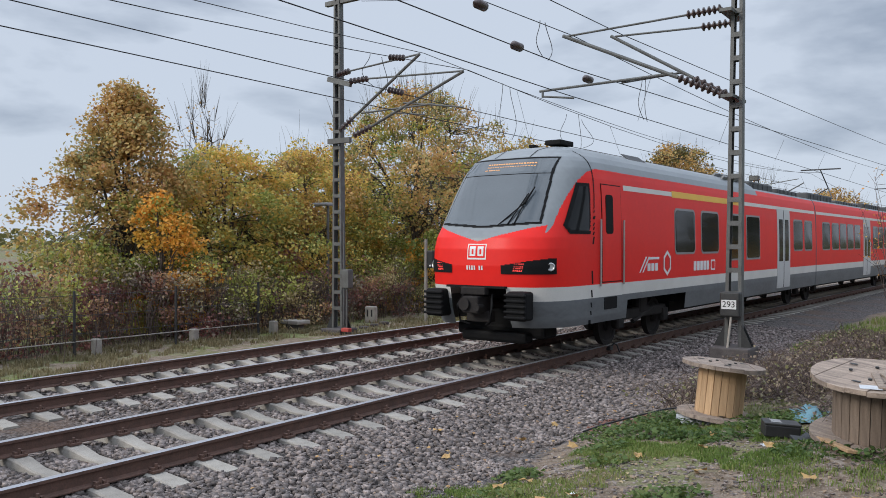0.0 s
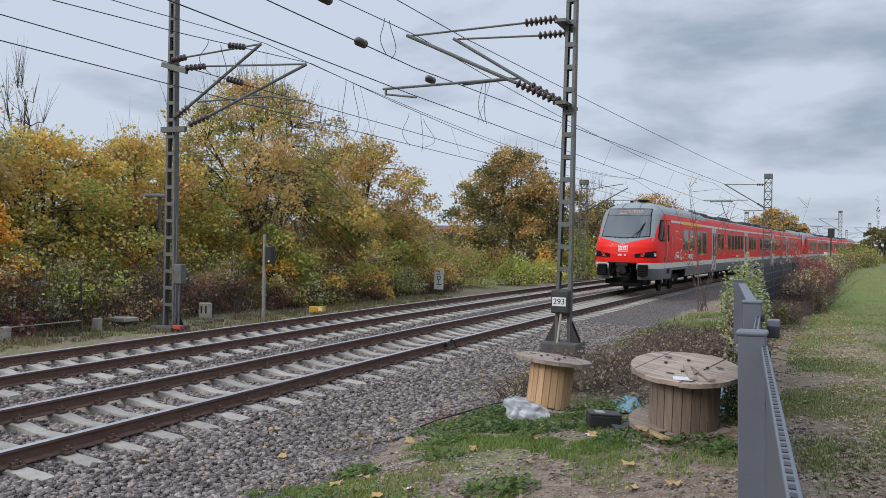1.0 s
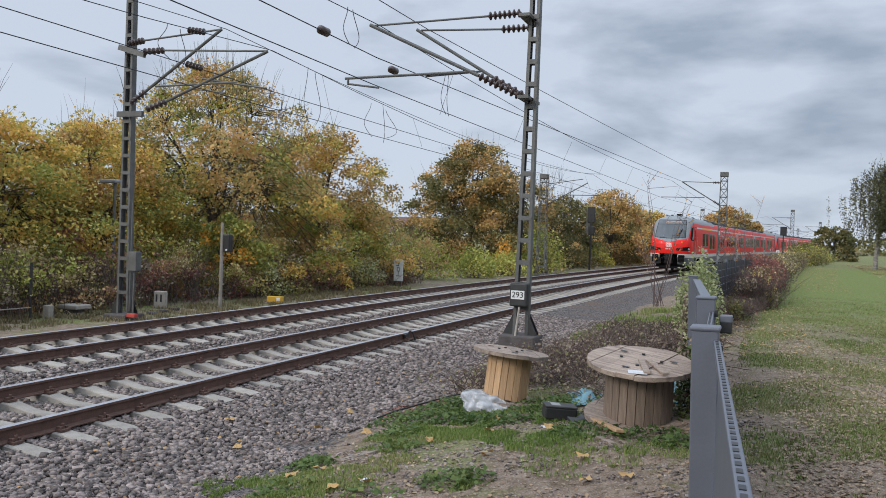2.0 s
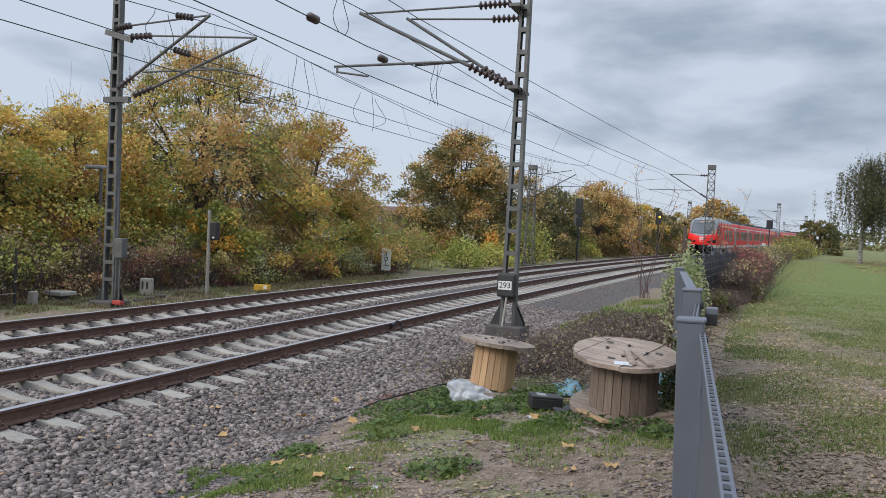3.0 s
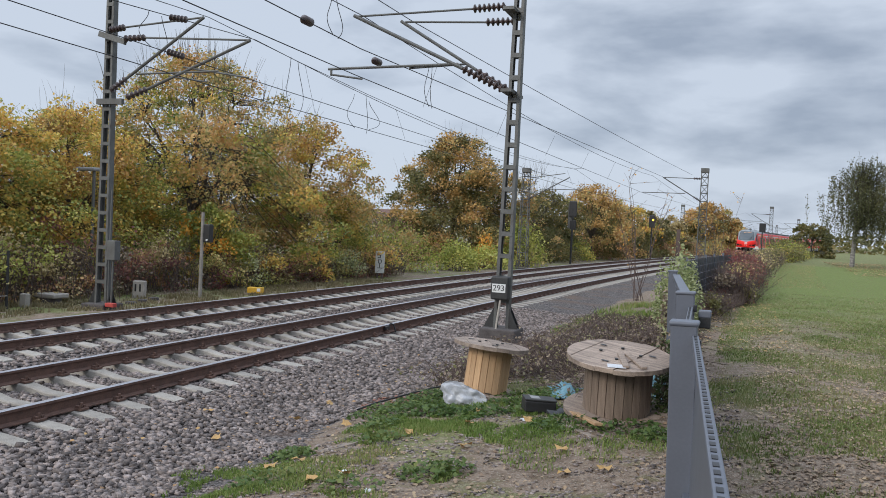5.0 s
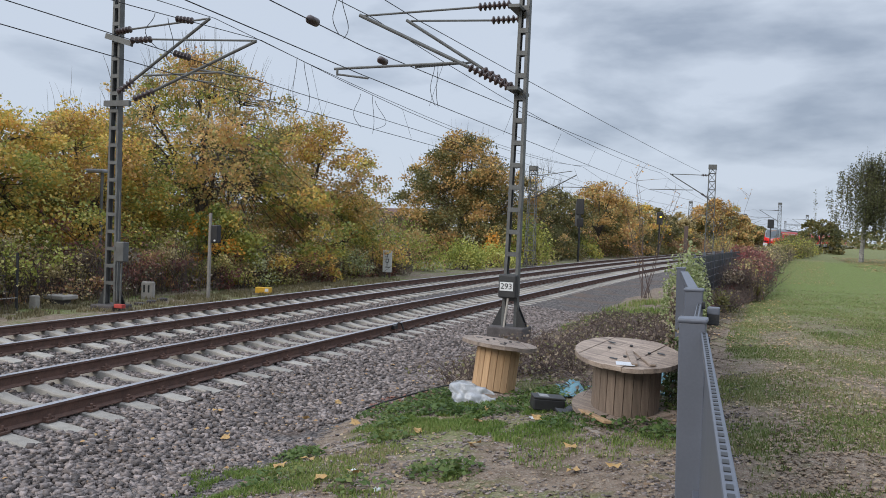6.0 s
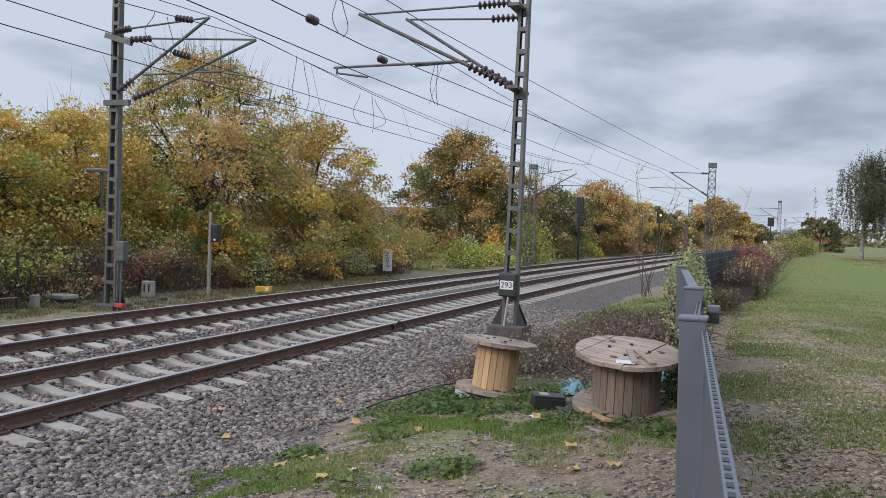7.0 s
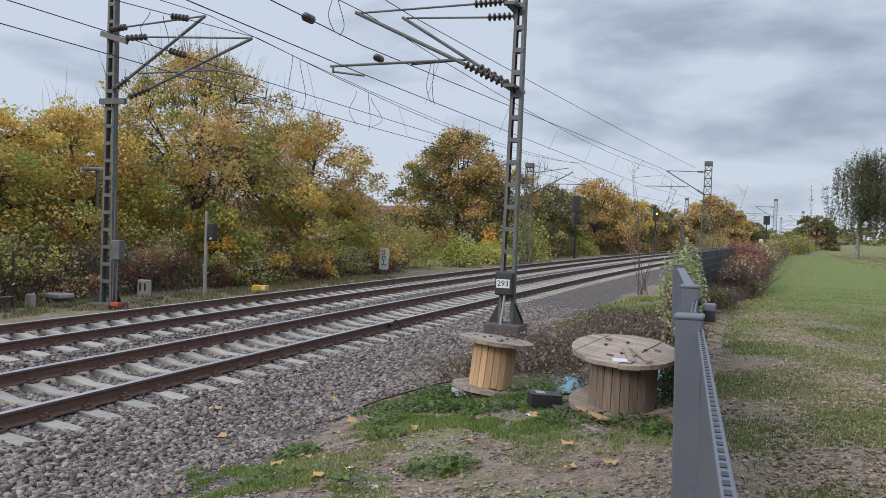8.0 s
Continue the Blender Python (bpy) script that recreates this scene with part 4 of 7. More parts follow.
def truss_mast(name, at, height, w0, w1, label):
    """A square lattice mast with crossed bracing."""
    m = thing(name, pose(*at), label, "catenary mast", "overhead line masts")

    def corner(i, z):
        w = (w0 + (w1 - w0) * z / height) / 2
        sx, sy = ((-1, -1), (1, -1), (1, 1), (-1, 1))[i % 4]
        return (sx * w, sy * w, z)
    for i in range(4):
        part("leg", rod(corner(i, 0), corner(i, height), 0.03, seg=4), MAST, m)
    bm = bmesh.new()
    n = int(height / 0.5)
    for k in range(n):
        for i in range(4):
            z0, z1 = k * height / n, (k + 1) * height / n
            a, b = (i, i + 1) if k % 2 else (i + 1, i)
            add_rod(bm, corner(a, z0), corner(b, z1), 0.018, seg=4)
            add_rod(bm, corner(i, z1), corner(i + 1, z1), 0.018, seg=4)
    part("bracing", bm, MAST, m)
    part("cap", box((w1 + 0.1, w1 + 0.1, 0.3), (0, 0, height - 0.1), 0.01), MAST, m)
    part("footing", box((1.0, 1.0, 0.8), (0, 0, -0.4), 0.04), FOOTING, m)
    return m


def bars(parent, name, rods, material=MAST):
    """Each rod is its own part: ends and radius."""
    for a, b, r in rods:
        part(name, rod(a, b, r, seg=8), material, parent)


def make_masts():
    # mast beside the near track
    X, Y, Z = -4.36, 15.6, 0.20
    m = flat_mast("catenary_mast", (X, Y, Z), 8.0, 0.30, 0.17, "dark steel mast of two channels with cantilever arms and number plate", 0.45)
    ca = thing("cantilever", pose(0, 0, 0), "steel tube cantilever with brown insulators on the mast", "cantilever", "cantilevers")
    ca.parent = None
    y1, y2 = Y - 0.28, Y + 0.45
    for xb, zb in ((X - 0.08, 6.45), (X - 0.05, 4.86)):
        part("bracket", box((0.22, 0.9, 0.06), (xb, Y + 0.08, zb)), MAST, ca)
    insulator(ca, (-4.52, y1, 6.50), (-5.20, y1, 6.48), 0.085, 7)
    insulator(ca, (-4.52, y2, 6.40), (-5.15, y2, 6.40), 0.085, 6)
    insulator(ca, (-4.48, y1, 4.88), (-5.35, y1, 5.31), 0.085, 8)
    insulator(ca, (-4.48, y2, 4.95), (-5.3, y2, 5.42), 0.07, 6)
    bars(ca, "arm", [((-5.2, y1, 6.48), (-7.72, y1, 6.44), 0.022), ((-5.35, y1, 5.31), (-7.80, y1, 6.46), 0.038), ((-5.15, y2, 6.40), (-6.95, y2, 6.48), 0.022), ((-5.3, y2, 5.42), (-7.05, y2, 6.50), 0.034),
                      ((-5.45, y1, 5.40), (-8.35, y1, 5.36), 0.028), ((-6.5, y1, 5.34), (-5.55, y2, 5.55), 0.022), ((-8.28, y1, 5.36), (-8.28, y1, 5.22), 0.025), ((-8.25, y1, 5.24), (-7.55, y1, 5.14), 0.022)])
    # number box on the mast
    nb = thing("mast_number_box", pose(-4.36, Y - 0.2, 1.0), "dark grey equipment box with white number plate on the mast", "equipment box")
    part("case", box((0.36, 0.2, 0.46), (0, 0, 0), 0.03), DARKIRON, nb)
    part("plate", box((0.27, 0.012, 0.17), (-0.01, -0.108, 0.0), 0.004), SIGNWHITE, nb, "white number plate")
    text_mesh("number", "293", 0.16, pose(-0.01, -0.117, 0.0, 90, 0, 0), BLACKINK, nb)
    part("conduit", rod((0.02, -0.05, -0.2), (-0.05, -0.12, -1.0), 0.022), CONCRETE, nb)
    # mast beyond the far track
    X, Y, Z = -15.25, 16.55, -0.22
    m = flat_mast("catenary_mast", (X, Y, Z), 9.2, 0.36, 0.19, "tall grey steel mast of two channels on a concrete footing", -0.2)
    bars(m, "conduit", [((0.28, -0.12, 0.1), (0.30, -0.12, 2.9), 0.02)])
    part("top_arm", box((1.6, 0.12, 0.12), (0.35, 0, 8.95)), MAST, m)
    cb = thing("cantilever", pose(0, 0, 0), "steel tube cantilever pair with brown insulators on the mast", "cantilever", "cantilevers")
    y1, y2 = Y - 0.15, Y + 0.15
    part("bracket", box((0.85, 0.1, 0.14), (-15.1, Y - 0.15, 6.5), 0, Matrix.Rotation(0.28, 4, "Y")), MAST, cb)
    part("bracket", box((0.8, 0.1, 0.14), (-15.1, Y - 0.15, 4.9)), MAST, cb)
    for a, b in (((-15.19, y1, 6.70), (-14.72, y1, 6.75)), ((-14.74, y1, 6.47), (-14.07, y1, 6.47)), ((-13.37, y1, 6.94), (-12.85, y1, 6.86)), ((-13.4, y1, 6.11), (-12.9, y1, 5.97)), ((-15.1, y1, 5.17), (-14.62, y1, 5.47)), ((-14.6, y1, 5.0), (-13.96, y1, 5.2))):
        insulator(cb, a, b, 0.085, 5)
    bars(cb, "arm", [((-14.72, y1, 6.75), (-12.37, y1, 6.90), 0.025), ((-14.62, y1, 5.47), (-12.37, y1, 6.90), 0.038), ((-14.07, y1, 6.47), (-11.04, y1, 6.31), 0.025), ((-13.96, y1, 5.2), (-11.04, y1, 6.30), 0.038),
                      ((-14.32, y1, 5.58), (-11.9, y1, 5.6), 0.025), ((-12.9, y1, 5.72), (-11.04, y1, 5.43), 0.022), ((-13.3, y1, 5.5), (-12.2, y1, 5.35), 0.018)])
    eb = thing("equipment_box", pose(-14.86, 16.45, 1.15), "grey steel equipment box on the mast", "equipment box")
    part("case", box((0.26, 0.2, 0.5), (0, 0, 0), 0.02), MAST, eb)
    part("conduit", rod((0, 0, -0.25), (-0.02, 0, -1.4), 0.025), MAST, eb)
    lamp = thing("street_lamp", pose(-19.5, 20.6, -0.3), "grey street lamp with a flat head among the trees", "street lamp")
    part("pole", rod((0, 0, 0), (0, 0, 3.7), 0.05), MAST, lamp)
    part("head", box((0.75, 0.3, 0.12), (-0.25, 0, 3.75), 0.04), TFRAME, lamp)
    lamp = copy_thing(lamp, pose(-26.0, 65, -0.3, 0, 0, 180))
    # further masts
    for y, off, h in ((57, 3.5, 6.95), (125, 3.5, 7.4), (175, 3.5, 7.2), (230, 3.5, 7.2)):
        p, a = on_line(NEAR, y, off, -0.1)
        t = truss_mast("catenary_mast", p, h, 0.55, 0.42, "grey lattice steel mast with a cantilever arm")
        bars(t, "arm", [((-0.2, 0, 6.3), (-2.6, 0, 6.35), 0.025), ((-0.2, 0, 4.8), (-2.7, 0, 6.35), 0.035), ((-1.2, 0, 5.3), (-4.0, 0, 5.3), 0.025)])
        insulator(t, (-0.2, 0, 6.3), (-0.7, 0, 6.31), 0.09, 5)
        insulator(t, (-0.2, 0, 4.8), (-0.65, 0, 5.08), 0.09, 5)
    for y, off, h in ((52.5, -3.4, 6.6), (118, -3.5, 7.2), (172, -3.5, 7.2), (230, -3.5, 7.2)):
        p, a = on_line(FAR, y, off, -0.3)
        t = truss_mast("catenary_mast", p, h, 0.6, 0.42, "grey lattice steel mast beyond the far track")
        bars(t, "arm", [((0.2, 0, 6.0), (2.6, 0, 6.35), 0.025), ((0.2, 0, 4.6), (2.9, 0, 6.1), 0.035), ((1.2, 0, 5.3), (3.8, 0, 5.3), 0.025)])
        insulator(t, (0.2, 0, 4.6), (0.7, 0, 4.88), 0.09, 5)


make_masts()


def wire(name, centre, supports, r, sag, label, group="overhead wires"):
    """A wire from support to support: y, distance from the centre line, height; sag in the middle of a 50 m span."""
    pts = []
    for (ya, qa, za), (yb, qb, zb) in zip(supports, supports[1:]):
        n = max(6, int((yb - ya) / 4))
        pa, pb = on_line(centre, ya, qa, za)[0], on_line(centre, yb, qb, zb)[0]
        for k in range(n + (yb == supports[-1][0])):
            f = k / n
            p = pa.lerp(pb, f)
            p.z -= sag * ((yb - ya) / 50) ** 2 * 4 * f * (1 - f)
            pts.append(p)
    ob = tube(name, pts, r, WIRE)
    return tagged(ob, label, "wire", group), pts


def make_wires():
    far_y = (57, 125, 175, 230, 320)
    spec = [
        ("messenger_wire", NEAR, [(-26, 0.3, 6.55), (15.4, 0.15, 6.46)] + [(y, 0.1, 6.35) for y in far_y], 0.009, 0.62),
        ("messenger_wire", NEAR, [(-26, 0.2, 6.6), (16.05, 0.95, 6.50), (57, 2.7, 6.45)], 0.009, 0.12),
        ("contact_wire", NEAR, [(-26, -0.1, 5.35), (15.4, 0.0, 5.25), (57, -0.6, 5.2)] + [(y, 0.2 * (-1) ** k, 5.2) for k, y in enumerate(far_y[1:])], 0.010, 0.0),
        ("contact_wire", NEAR, [(-26, 0.1, 5.88), (15.6, 0.0, 5.84), (57, 1.0, 6.2)], 0.011, 0.0),
        ("messenger_wire", FAR, [(-26, 0.0, 6.9), (16.4, -0.55, 6.9)] + [(y - 4, -0.2, 6.35) for y in far_y], 0.009, 1.0),
        ("messenger_wire", FAR, [(-26, 0.6, 6.5), (16.4, 0.8, 6.31), (53, 0.3, 6.4)], 0.009, 1.3),
        ("contact_wire", FAR, [(-26, 0.0, 5.25), (16.4, 0.0, 5.16), (53, 0.2, 4.98)] + [(y - 4, -0.2 * (-1) ** k, 5.2) for k, y in enumerate(far_y[1:])], 0.010, 0.0),
        ("contact_wire", FAR, [(-26, 0.0, 5.5), (13.0, 0.0, 5.61), (16.4, 0.0, 5.59), (53, -0.2, 5.4)], 0.010, 0.0),
    ]
    for name, centre, sup, r, sag in spec:
        wire(name, centre, sup, r, sag, "dark overhead " + name.replace("_", " ") + " along the railway")
    # droppers
    for centre, zc, qm, qc, y0, sg in ((NEAR, 5.22, 0.13, -0.2, 15.4, 0.62), (FAR, 5.22, -0.4, 0.0, 16.4, 1.0)):
        for k in range(14):
            y = y0 + 4.2 + k * 6.2 if k < 6 else y0 + 45 + (k - 6) * 7
            if y > 56 and k < 6:
                continue
            span0, span1 = (y0, 57) if y < 57 else (57, 125)
            f = (y - span0) / (span1 - span0)
            zm = 6.40 - sg * ((span1 - span0) / 50) ** 2 * 4 * f * (1 - f) + (0.5 * (1 - f) if centre == FAR and y < 57 else 0)
            a, b = on_line(centre, y, qm, zm)[0], on_line(centre, y, qc, zc)[0]
            tagged(tube("dropper", [a, b], 0.005, WIRE, seg=4), "thin dropper wire hanging from the messenger wire", "wire", "droppers")
    # slack jumpers between wires, hanging in loops
    for centre, y, q, top, foot, bow in ((FAR, 18.75, 0.3, 6.42, 4.98, -0.10), (FAR, 19.1, 0.3, 6.36, 4.95, 0.12), (FAR, 22.9, 0.0, 6.15, 5.12, -0.22), (FAR, 23.5, 0.1, 6.2, 5.0, 0.05), (FAR, 23.9, 0.0, 6.1, 5.2, 0.35),
                                         (NEAR, 14.3, 0.0, 6.56, 5.85, -0.10), (NEAR, 14.5, 0.0, 6.56, 5.82, 0.10), (NEAR, 19.4, 0.0, 6.27, 5.22, -0.14), (NEAR, 19.6, 0.0, 6.25, 5.2, -0.05), (FAR, 14.2, -0.4, 6.45, 5.72, -0.16), (FAR, 14.6, -0.4, 6.45, 5.66, 0.06)):
        pts = []
        for k in range(13):
            f = k / 12
            p = on_line(centre, y + bow * math.sin(math.pi * f ** 1.6) * 2.2 + 0.12 * f, q, top + (foot - top) * f)[0]
            pts.append(p)
        tagged(tube("jumper_wire", pts, 0.008, WIRE), "slack looped jumper wire between overhead wires", "wire", "jumpers")
    # cross wires above the tracks
    for a, b in (((-14.4, 16.5, 8.6), (-4.5, 15.6, 7.7)),):
        tagged(tube("cross_wire", [Vector(a).lerp(Vector(b), k / 10) - Vector((0, 0, 0.25 * 4 * k / 10 * (1 - k / 10))) for k in range(11)], 0.008, WIRE), "dark wire crossing between the masts", "wire")
    for centre, y, q, z in ((NEAR, 13.2, 0.0, 5.87), (NEAR, 16.6, -0.2, 5.82), (NEAR, 11.5, 0.3, 6.2)):
        a, b = on_line(centre, y, q, z)[0], on_line(centre, y + 0.42, q, z)[0]
        ob = part("wire_insulator", add_turned(bmesh.new(), [(0.015, 0), (0.05, 0.06), (0.085, 0.1), (0.085, 0.34), (0.05, 0.38), (0.015, 0.44)], 14, Matrix.Translation(a) @ (b - a).to_track_quat("Z", "Y").to_matrix().to_4x4()), INSUL, None, "", True)
        tagged(ob, "brown barrel insulator in an overhead wire", "insulator", "wire insulators")


make_wires()


# ---- vegetation ----
RNG = np.random.default_rng(7)


def leaf_object(name, centres, size, material, parent=None, flat=0.0, kind="", droop=0.0):
    """Many small folded leaves, one at each centre. flat: 1 lies level, 0 turns any way."""
    c = np.asarray(centres, float)
    n = len(c)
    s = size * RNG.uniform(0.6, 1.35, n)[:, None]
    nz = RNG.normal(size=(n, 3))
    nz[:, 2] = np.abs(nz[:, 2]) + 0.3
    nz = nz * (1 - flat) + np.array([0, 0, 1.0]) * flat + 1e-6
    nz /= np.linalg.norm(nz, axis=1)[:, None]
    r = RNG.normal(size=(n, 3))
    r[:, 2] -= droop
    a = np.cross(nz, r)
    a /= np.linalg.norm(a, axis=1)[:, None] + 1e-9
    b = np.cross(nz, a)
    V = np.stack([c - b * s * 0.5, c + a * s * 0.42 + nz * s * 0.12, c + b * s * 0.55, c - a * s * 0.42 + nz * s * 0.12], 1).reshape(-1, 3)
    me = bpy.data.meshes.new(name)
    me.vertices.add(4 * n)
    me.vertices.foreach_set("co", V.ravel())
    me.loops.add(4 * n)
    me.loops.foreach_set("vertex_index", np.arange(4 * n))
    me.polygons.add(n)
    me.polygons.foreach_set("loop_start", np.arange(n) * 4)
    me.polygons.foreach_set("loop_total", np.full(n, 4))
    me.materials.append(material)
    me.update(calc_edges=True)
    ob = new(name, me)
    if parent:
        ob.parent = parent
    if kind:
        ob["kind"] = kind
    return ob


class Sticks:
    """Many thin tapered sticks gathered into one mesh."""

    def __init__(self):
        self.V, self.F = [], []

    def stick(self, a, b, r0, r1, seg=4):
        a, b = Vector(a), Vector(b)
        if (b - a).length < 1e-5:
            return
        q = (b - a).to_track_quat("Z", "Y").to_matrix()
        n = len(self.V)
        for p, r in ((a, r0), (b, r1)):
            for k in range(seg):
                w = 2 * math.pi * k / seg
                self.V.append(p + q @ Vector((r * math.cos(w), r * math.sin(w), 0)))
        for k in range(seg):
            self.F.append((n + k, n + (k + 1) % seg, n + seg + (k + 1) % seg, n + seg + k))

    def limb(self, a, b, r0, r1, wobble=0.12, n=4, seg=4):
        """A crooked limb that rises in its middle."""
        a, b = Vector(a), Vector(b)
        L = (b - a).length
        prev, pr = a, r0
        for k in range(1, n + 1):
            f = k / n
            p = a.lerp(b, f) + Vector(RNG.normal(size=3)) * wobble * L * 0.3 * (1 - f)
            p.z += 0.06 * L * math.sin(f * math.pi)
            r = r0 + (r1 - r0) * f
            self.stick(prev, p, pr, r, seg)
            prev, pr = p, r
        return prev

    def emit(self, name, material, parent=None):
        return obj(name, self.V, self.F, material, parent, smooth=True)


def limb(bm, a, b, r0, r1, wobble=0.12, n=4):
    a, b = Vector(a), Vector(b)
    L = (b - a).length
    prev, pr = a, r0
    for k in range(1, n + 1):
        f = k / n
        p = a.lerp(b, f) + Vector(RNG.normal(size=3)) * wobble * L * 0.3 * (1 - f)
        p.z += 0.12 * L * math.sin(f * math.pi) * 0.5
        r = r0 + (r1 - r0) * f
        add_rod(bm, prev, p, pr, r, 5)
        prev, pr = p, r
    return prev


ROUND = ([0, 0.12, 0.4, 0.68, 0.86, 0.95, 1.0], [0.86, 0.98, 1.0, 0.86, 0.60, 0.36, 0.12])
CONE = ([0, 0.12, 0.35, 0.6, 0.85, 1.0], [1.0, 1.0, 0.84, 0.60, 0.36, 0.10])


def tree(x, y, z, height, radius, leaf, tones, label, clumps=70, leaves=110, bare=0.15, low=0.12, spread=0.6, shape=ROUND, kind="tree"):
    """Trunk, limbs that reach every spray of leaves, bare tips above. tones: leaf materials from the foot of the crown to its top."""
    t = thing(kind, pose(x, y, z), label, kind, "trees along the railway")
    st = Sticks()
    top = Vector((RNG.normal() * 0.2, RNG.normal() * 0.2, height * 0.95))
    fork = Vector((top.x * 0.4, top.y * 0.4, height * 0.4))
    st.limb((0, 0, -0.1), fork, 0.016 * height + 0.04, 0.011 * height, 0.03, 5, 8)
    st.limb(fork, top, 0.011 * height, 0.015, 0.06, 6, 6)
    st.emit("trunk", BARK, t)
    st = Sticks()
    heads = []  # main limbs from the fork
    for k in range(9):
        a, e = 2 * math.pi * (k + RNG.random()) / 9, RNG.uniform(0.5, 1.0)
        w = radius * 0.55 * float(np.interp(e, *shape))
        b = Vector((w * math.cos(a), w * math.sin(a), height * (0.3 + 0.55 * e)))
        st.limb(fork * RNG.uniform(0.5, 1.0), b, 0.008 * height, 0.004 * height, 0.1, 4, 5)
        heads += [fork.lerp(b, 0.45), fork.lerp(b, 0.75), b]
    heads += [fork.lerp(top, 0.3), fork.lerp(top, 0.65), fork]
    groups = [[] for _ in tones]
    seed = float(RNG.uniform(0, 50))
    for _ in range(clumps):
        h = RNG.random() ** 1.05
        a = RNG.uniform(0, 2 * math.pi)
        rim = 0.90 + 0.55 * fbm(math.cos(a) * 1.3 + seed, math.sin(a) * 1.3 + h * 2.6, 1.0, seed) + 0.16 * RNG.normal() * 0.6
        d = radius * float(np.interp(h, *shape)) * rim * math.sqrt(RNG.uniform(0.25, 1.0))
        c = Vector((d * math.cos(a), d * math.sin(a), height * (low + (1 - low) * h * (0.94 + 0.1 * RNG.random()))))
        home = min(heads, key=lambda g: (g - c).length + (3.0 if g.z > c.z + 0.4 else 0.0))
        st.limb(home, c, 0.0024 * height, 0.005, 0.18, 4, 3)
        for _ in range(3):
            st.stick(c, c + Vector((RNG.normal() * 0.3, RNG.normal() * 0.3, RNG.uniform(-0.1, 0.5))) * spread * 1.5, 0.007, 0.003, 3)
        thin = 1.0 if h < 0.72 else max(0.12, 1 - 2.6 * bare)
        n = int(leaves * RNG.uniform(0.4, 1.6) * thin)
        sg = spread * RNG.uniform(0.55, 1.25)
        off = np.clip(RNG.normal(size=(n, 3)), -1.7, 1.7) * np.array([sg, sg, sg * 0.5]) * 0.62
        off[:, 2] -= 0.35 * (off[:, 0] ** 2 + off[:, 1] ** 2) / max(sg, 0.1)
        pick = int(np.clip(round((h * 0.7 + 0.15 + 0.55 * fbm(c.x, c.y + c.z, 0.42, seed) + 0.26 * RNG.normal()) * (len(tones) - 1)), 0, len(tones) - 1))
        groups[pick].append(off + np.array(c))
        if h > 0.6 and bare > 0.08:
            for _ in range(int(bare * 14)):
                up = Vector((c.x / radius * 0.4 + RNG.normal() * 0.14, c.y / radius * 0.4 + RNG.normal() * 0.14, 1)) * RNG.uniform(0.5, 1.5)
                st.limb(c, c + up, 0.009, 0.003, 0.1, 2, 3)
    st.emit("branchwork", BARK, t)["kind"] = "stuff"
    for g, m in zip(groups, tones):
        if g:
            P = np.concatenate(g)
            leaf_object("crown", P[P[:, 2] > 0.05], leaf, m, t)
    return t


def mound(x, y, z, rx, ry, h, n, leaf, material, label, kind="bush", twigs=60, accent=None):
    """A bush: twigs inside, leaves over an uneven shell."""
    t = thing(kind, pose(x, y, z), label, kind, "bushes along the railway")
    st = Sticks()
    for k in range(twigs):
        a = RNG.uniform(0, 2 * math.pi)
        f = RNG.uniform(0.2, 0.95)
        st.limb((RNG.normal() * rx * 0.25, RNG.normal() * ry * 0.25, -0.05), (rx * f * math.cos(a), ry * f * math.sin(a), h * RNG.uniform(0.4, 1.05) * math.sqrt(max(0.05, 1 - f * f))), 0.012, 0.004, 0.1, 3, 3)
    st.emit("brushwood", TWIG, t)["kind"] = "stuff"
    th, u = RNG.uniform(0, 2 * math.pi, n), RNG.uniform(0, 1, n)
    el = np.arcsin(u ** 0.8)
    rad = RNG.uniform(0.62, 1.06, n) + 0.42 * np.array([fbm(x + math.cos(a) * 2, y + math.sin(a) * 2 + e, 1.1, 4.0) for a, e in zip(th, el)])
    P = np.stack([rx * rad * np.cos(el) * np.cos(th), ry * rad * np.cos(el) * np.sin(th), h * rad * np.sin(el)], 1)
    P[:, 2] = np.maximum(P[:, 2], 0.02)
    if accent:
        k = int(n * 0.75)
        leaf_object("foliage", P[:k], leaf, material, t)
        leaf_object("foliage", P[k:], leaf, accent, t)
    else:
        leaf_object("foliage", P, leaf, material, t)
    return t


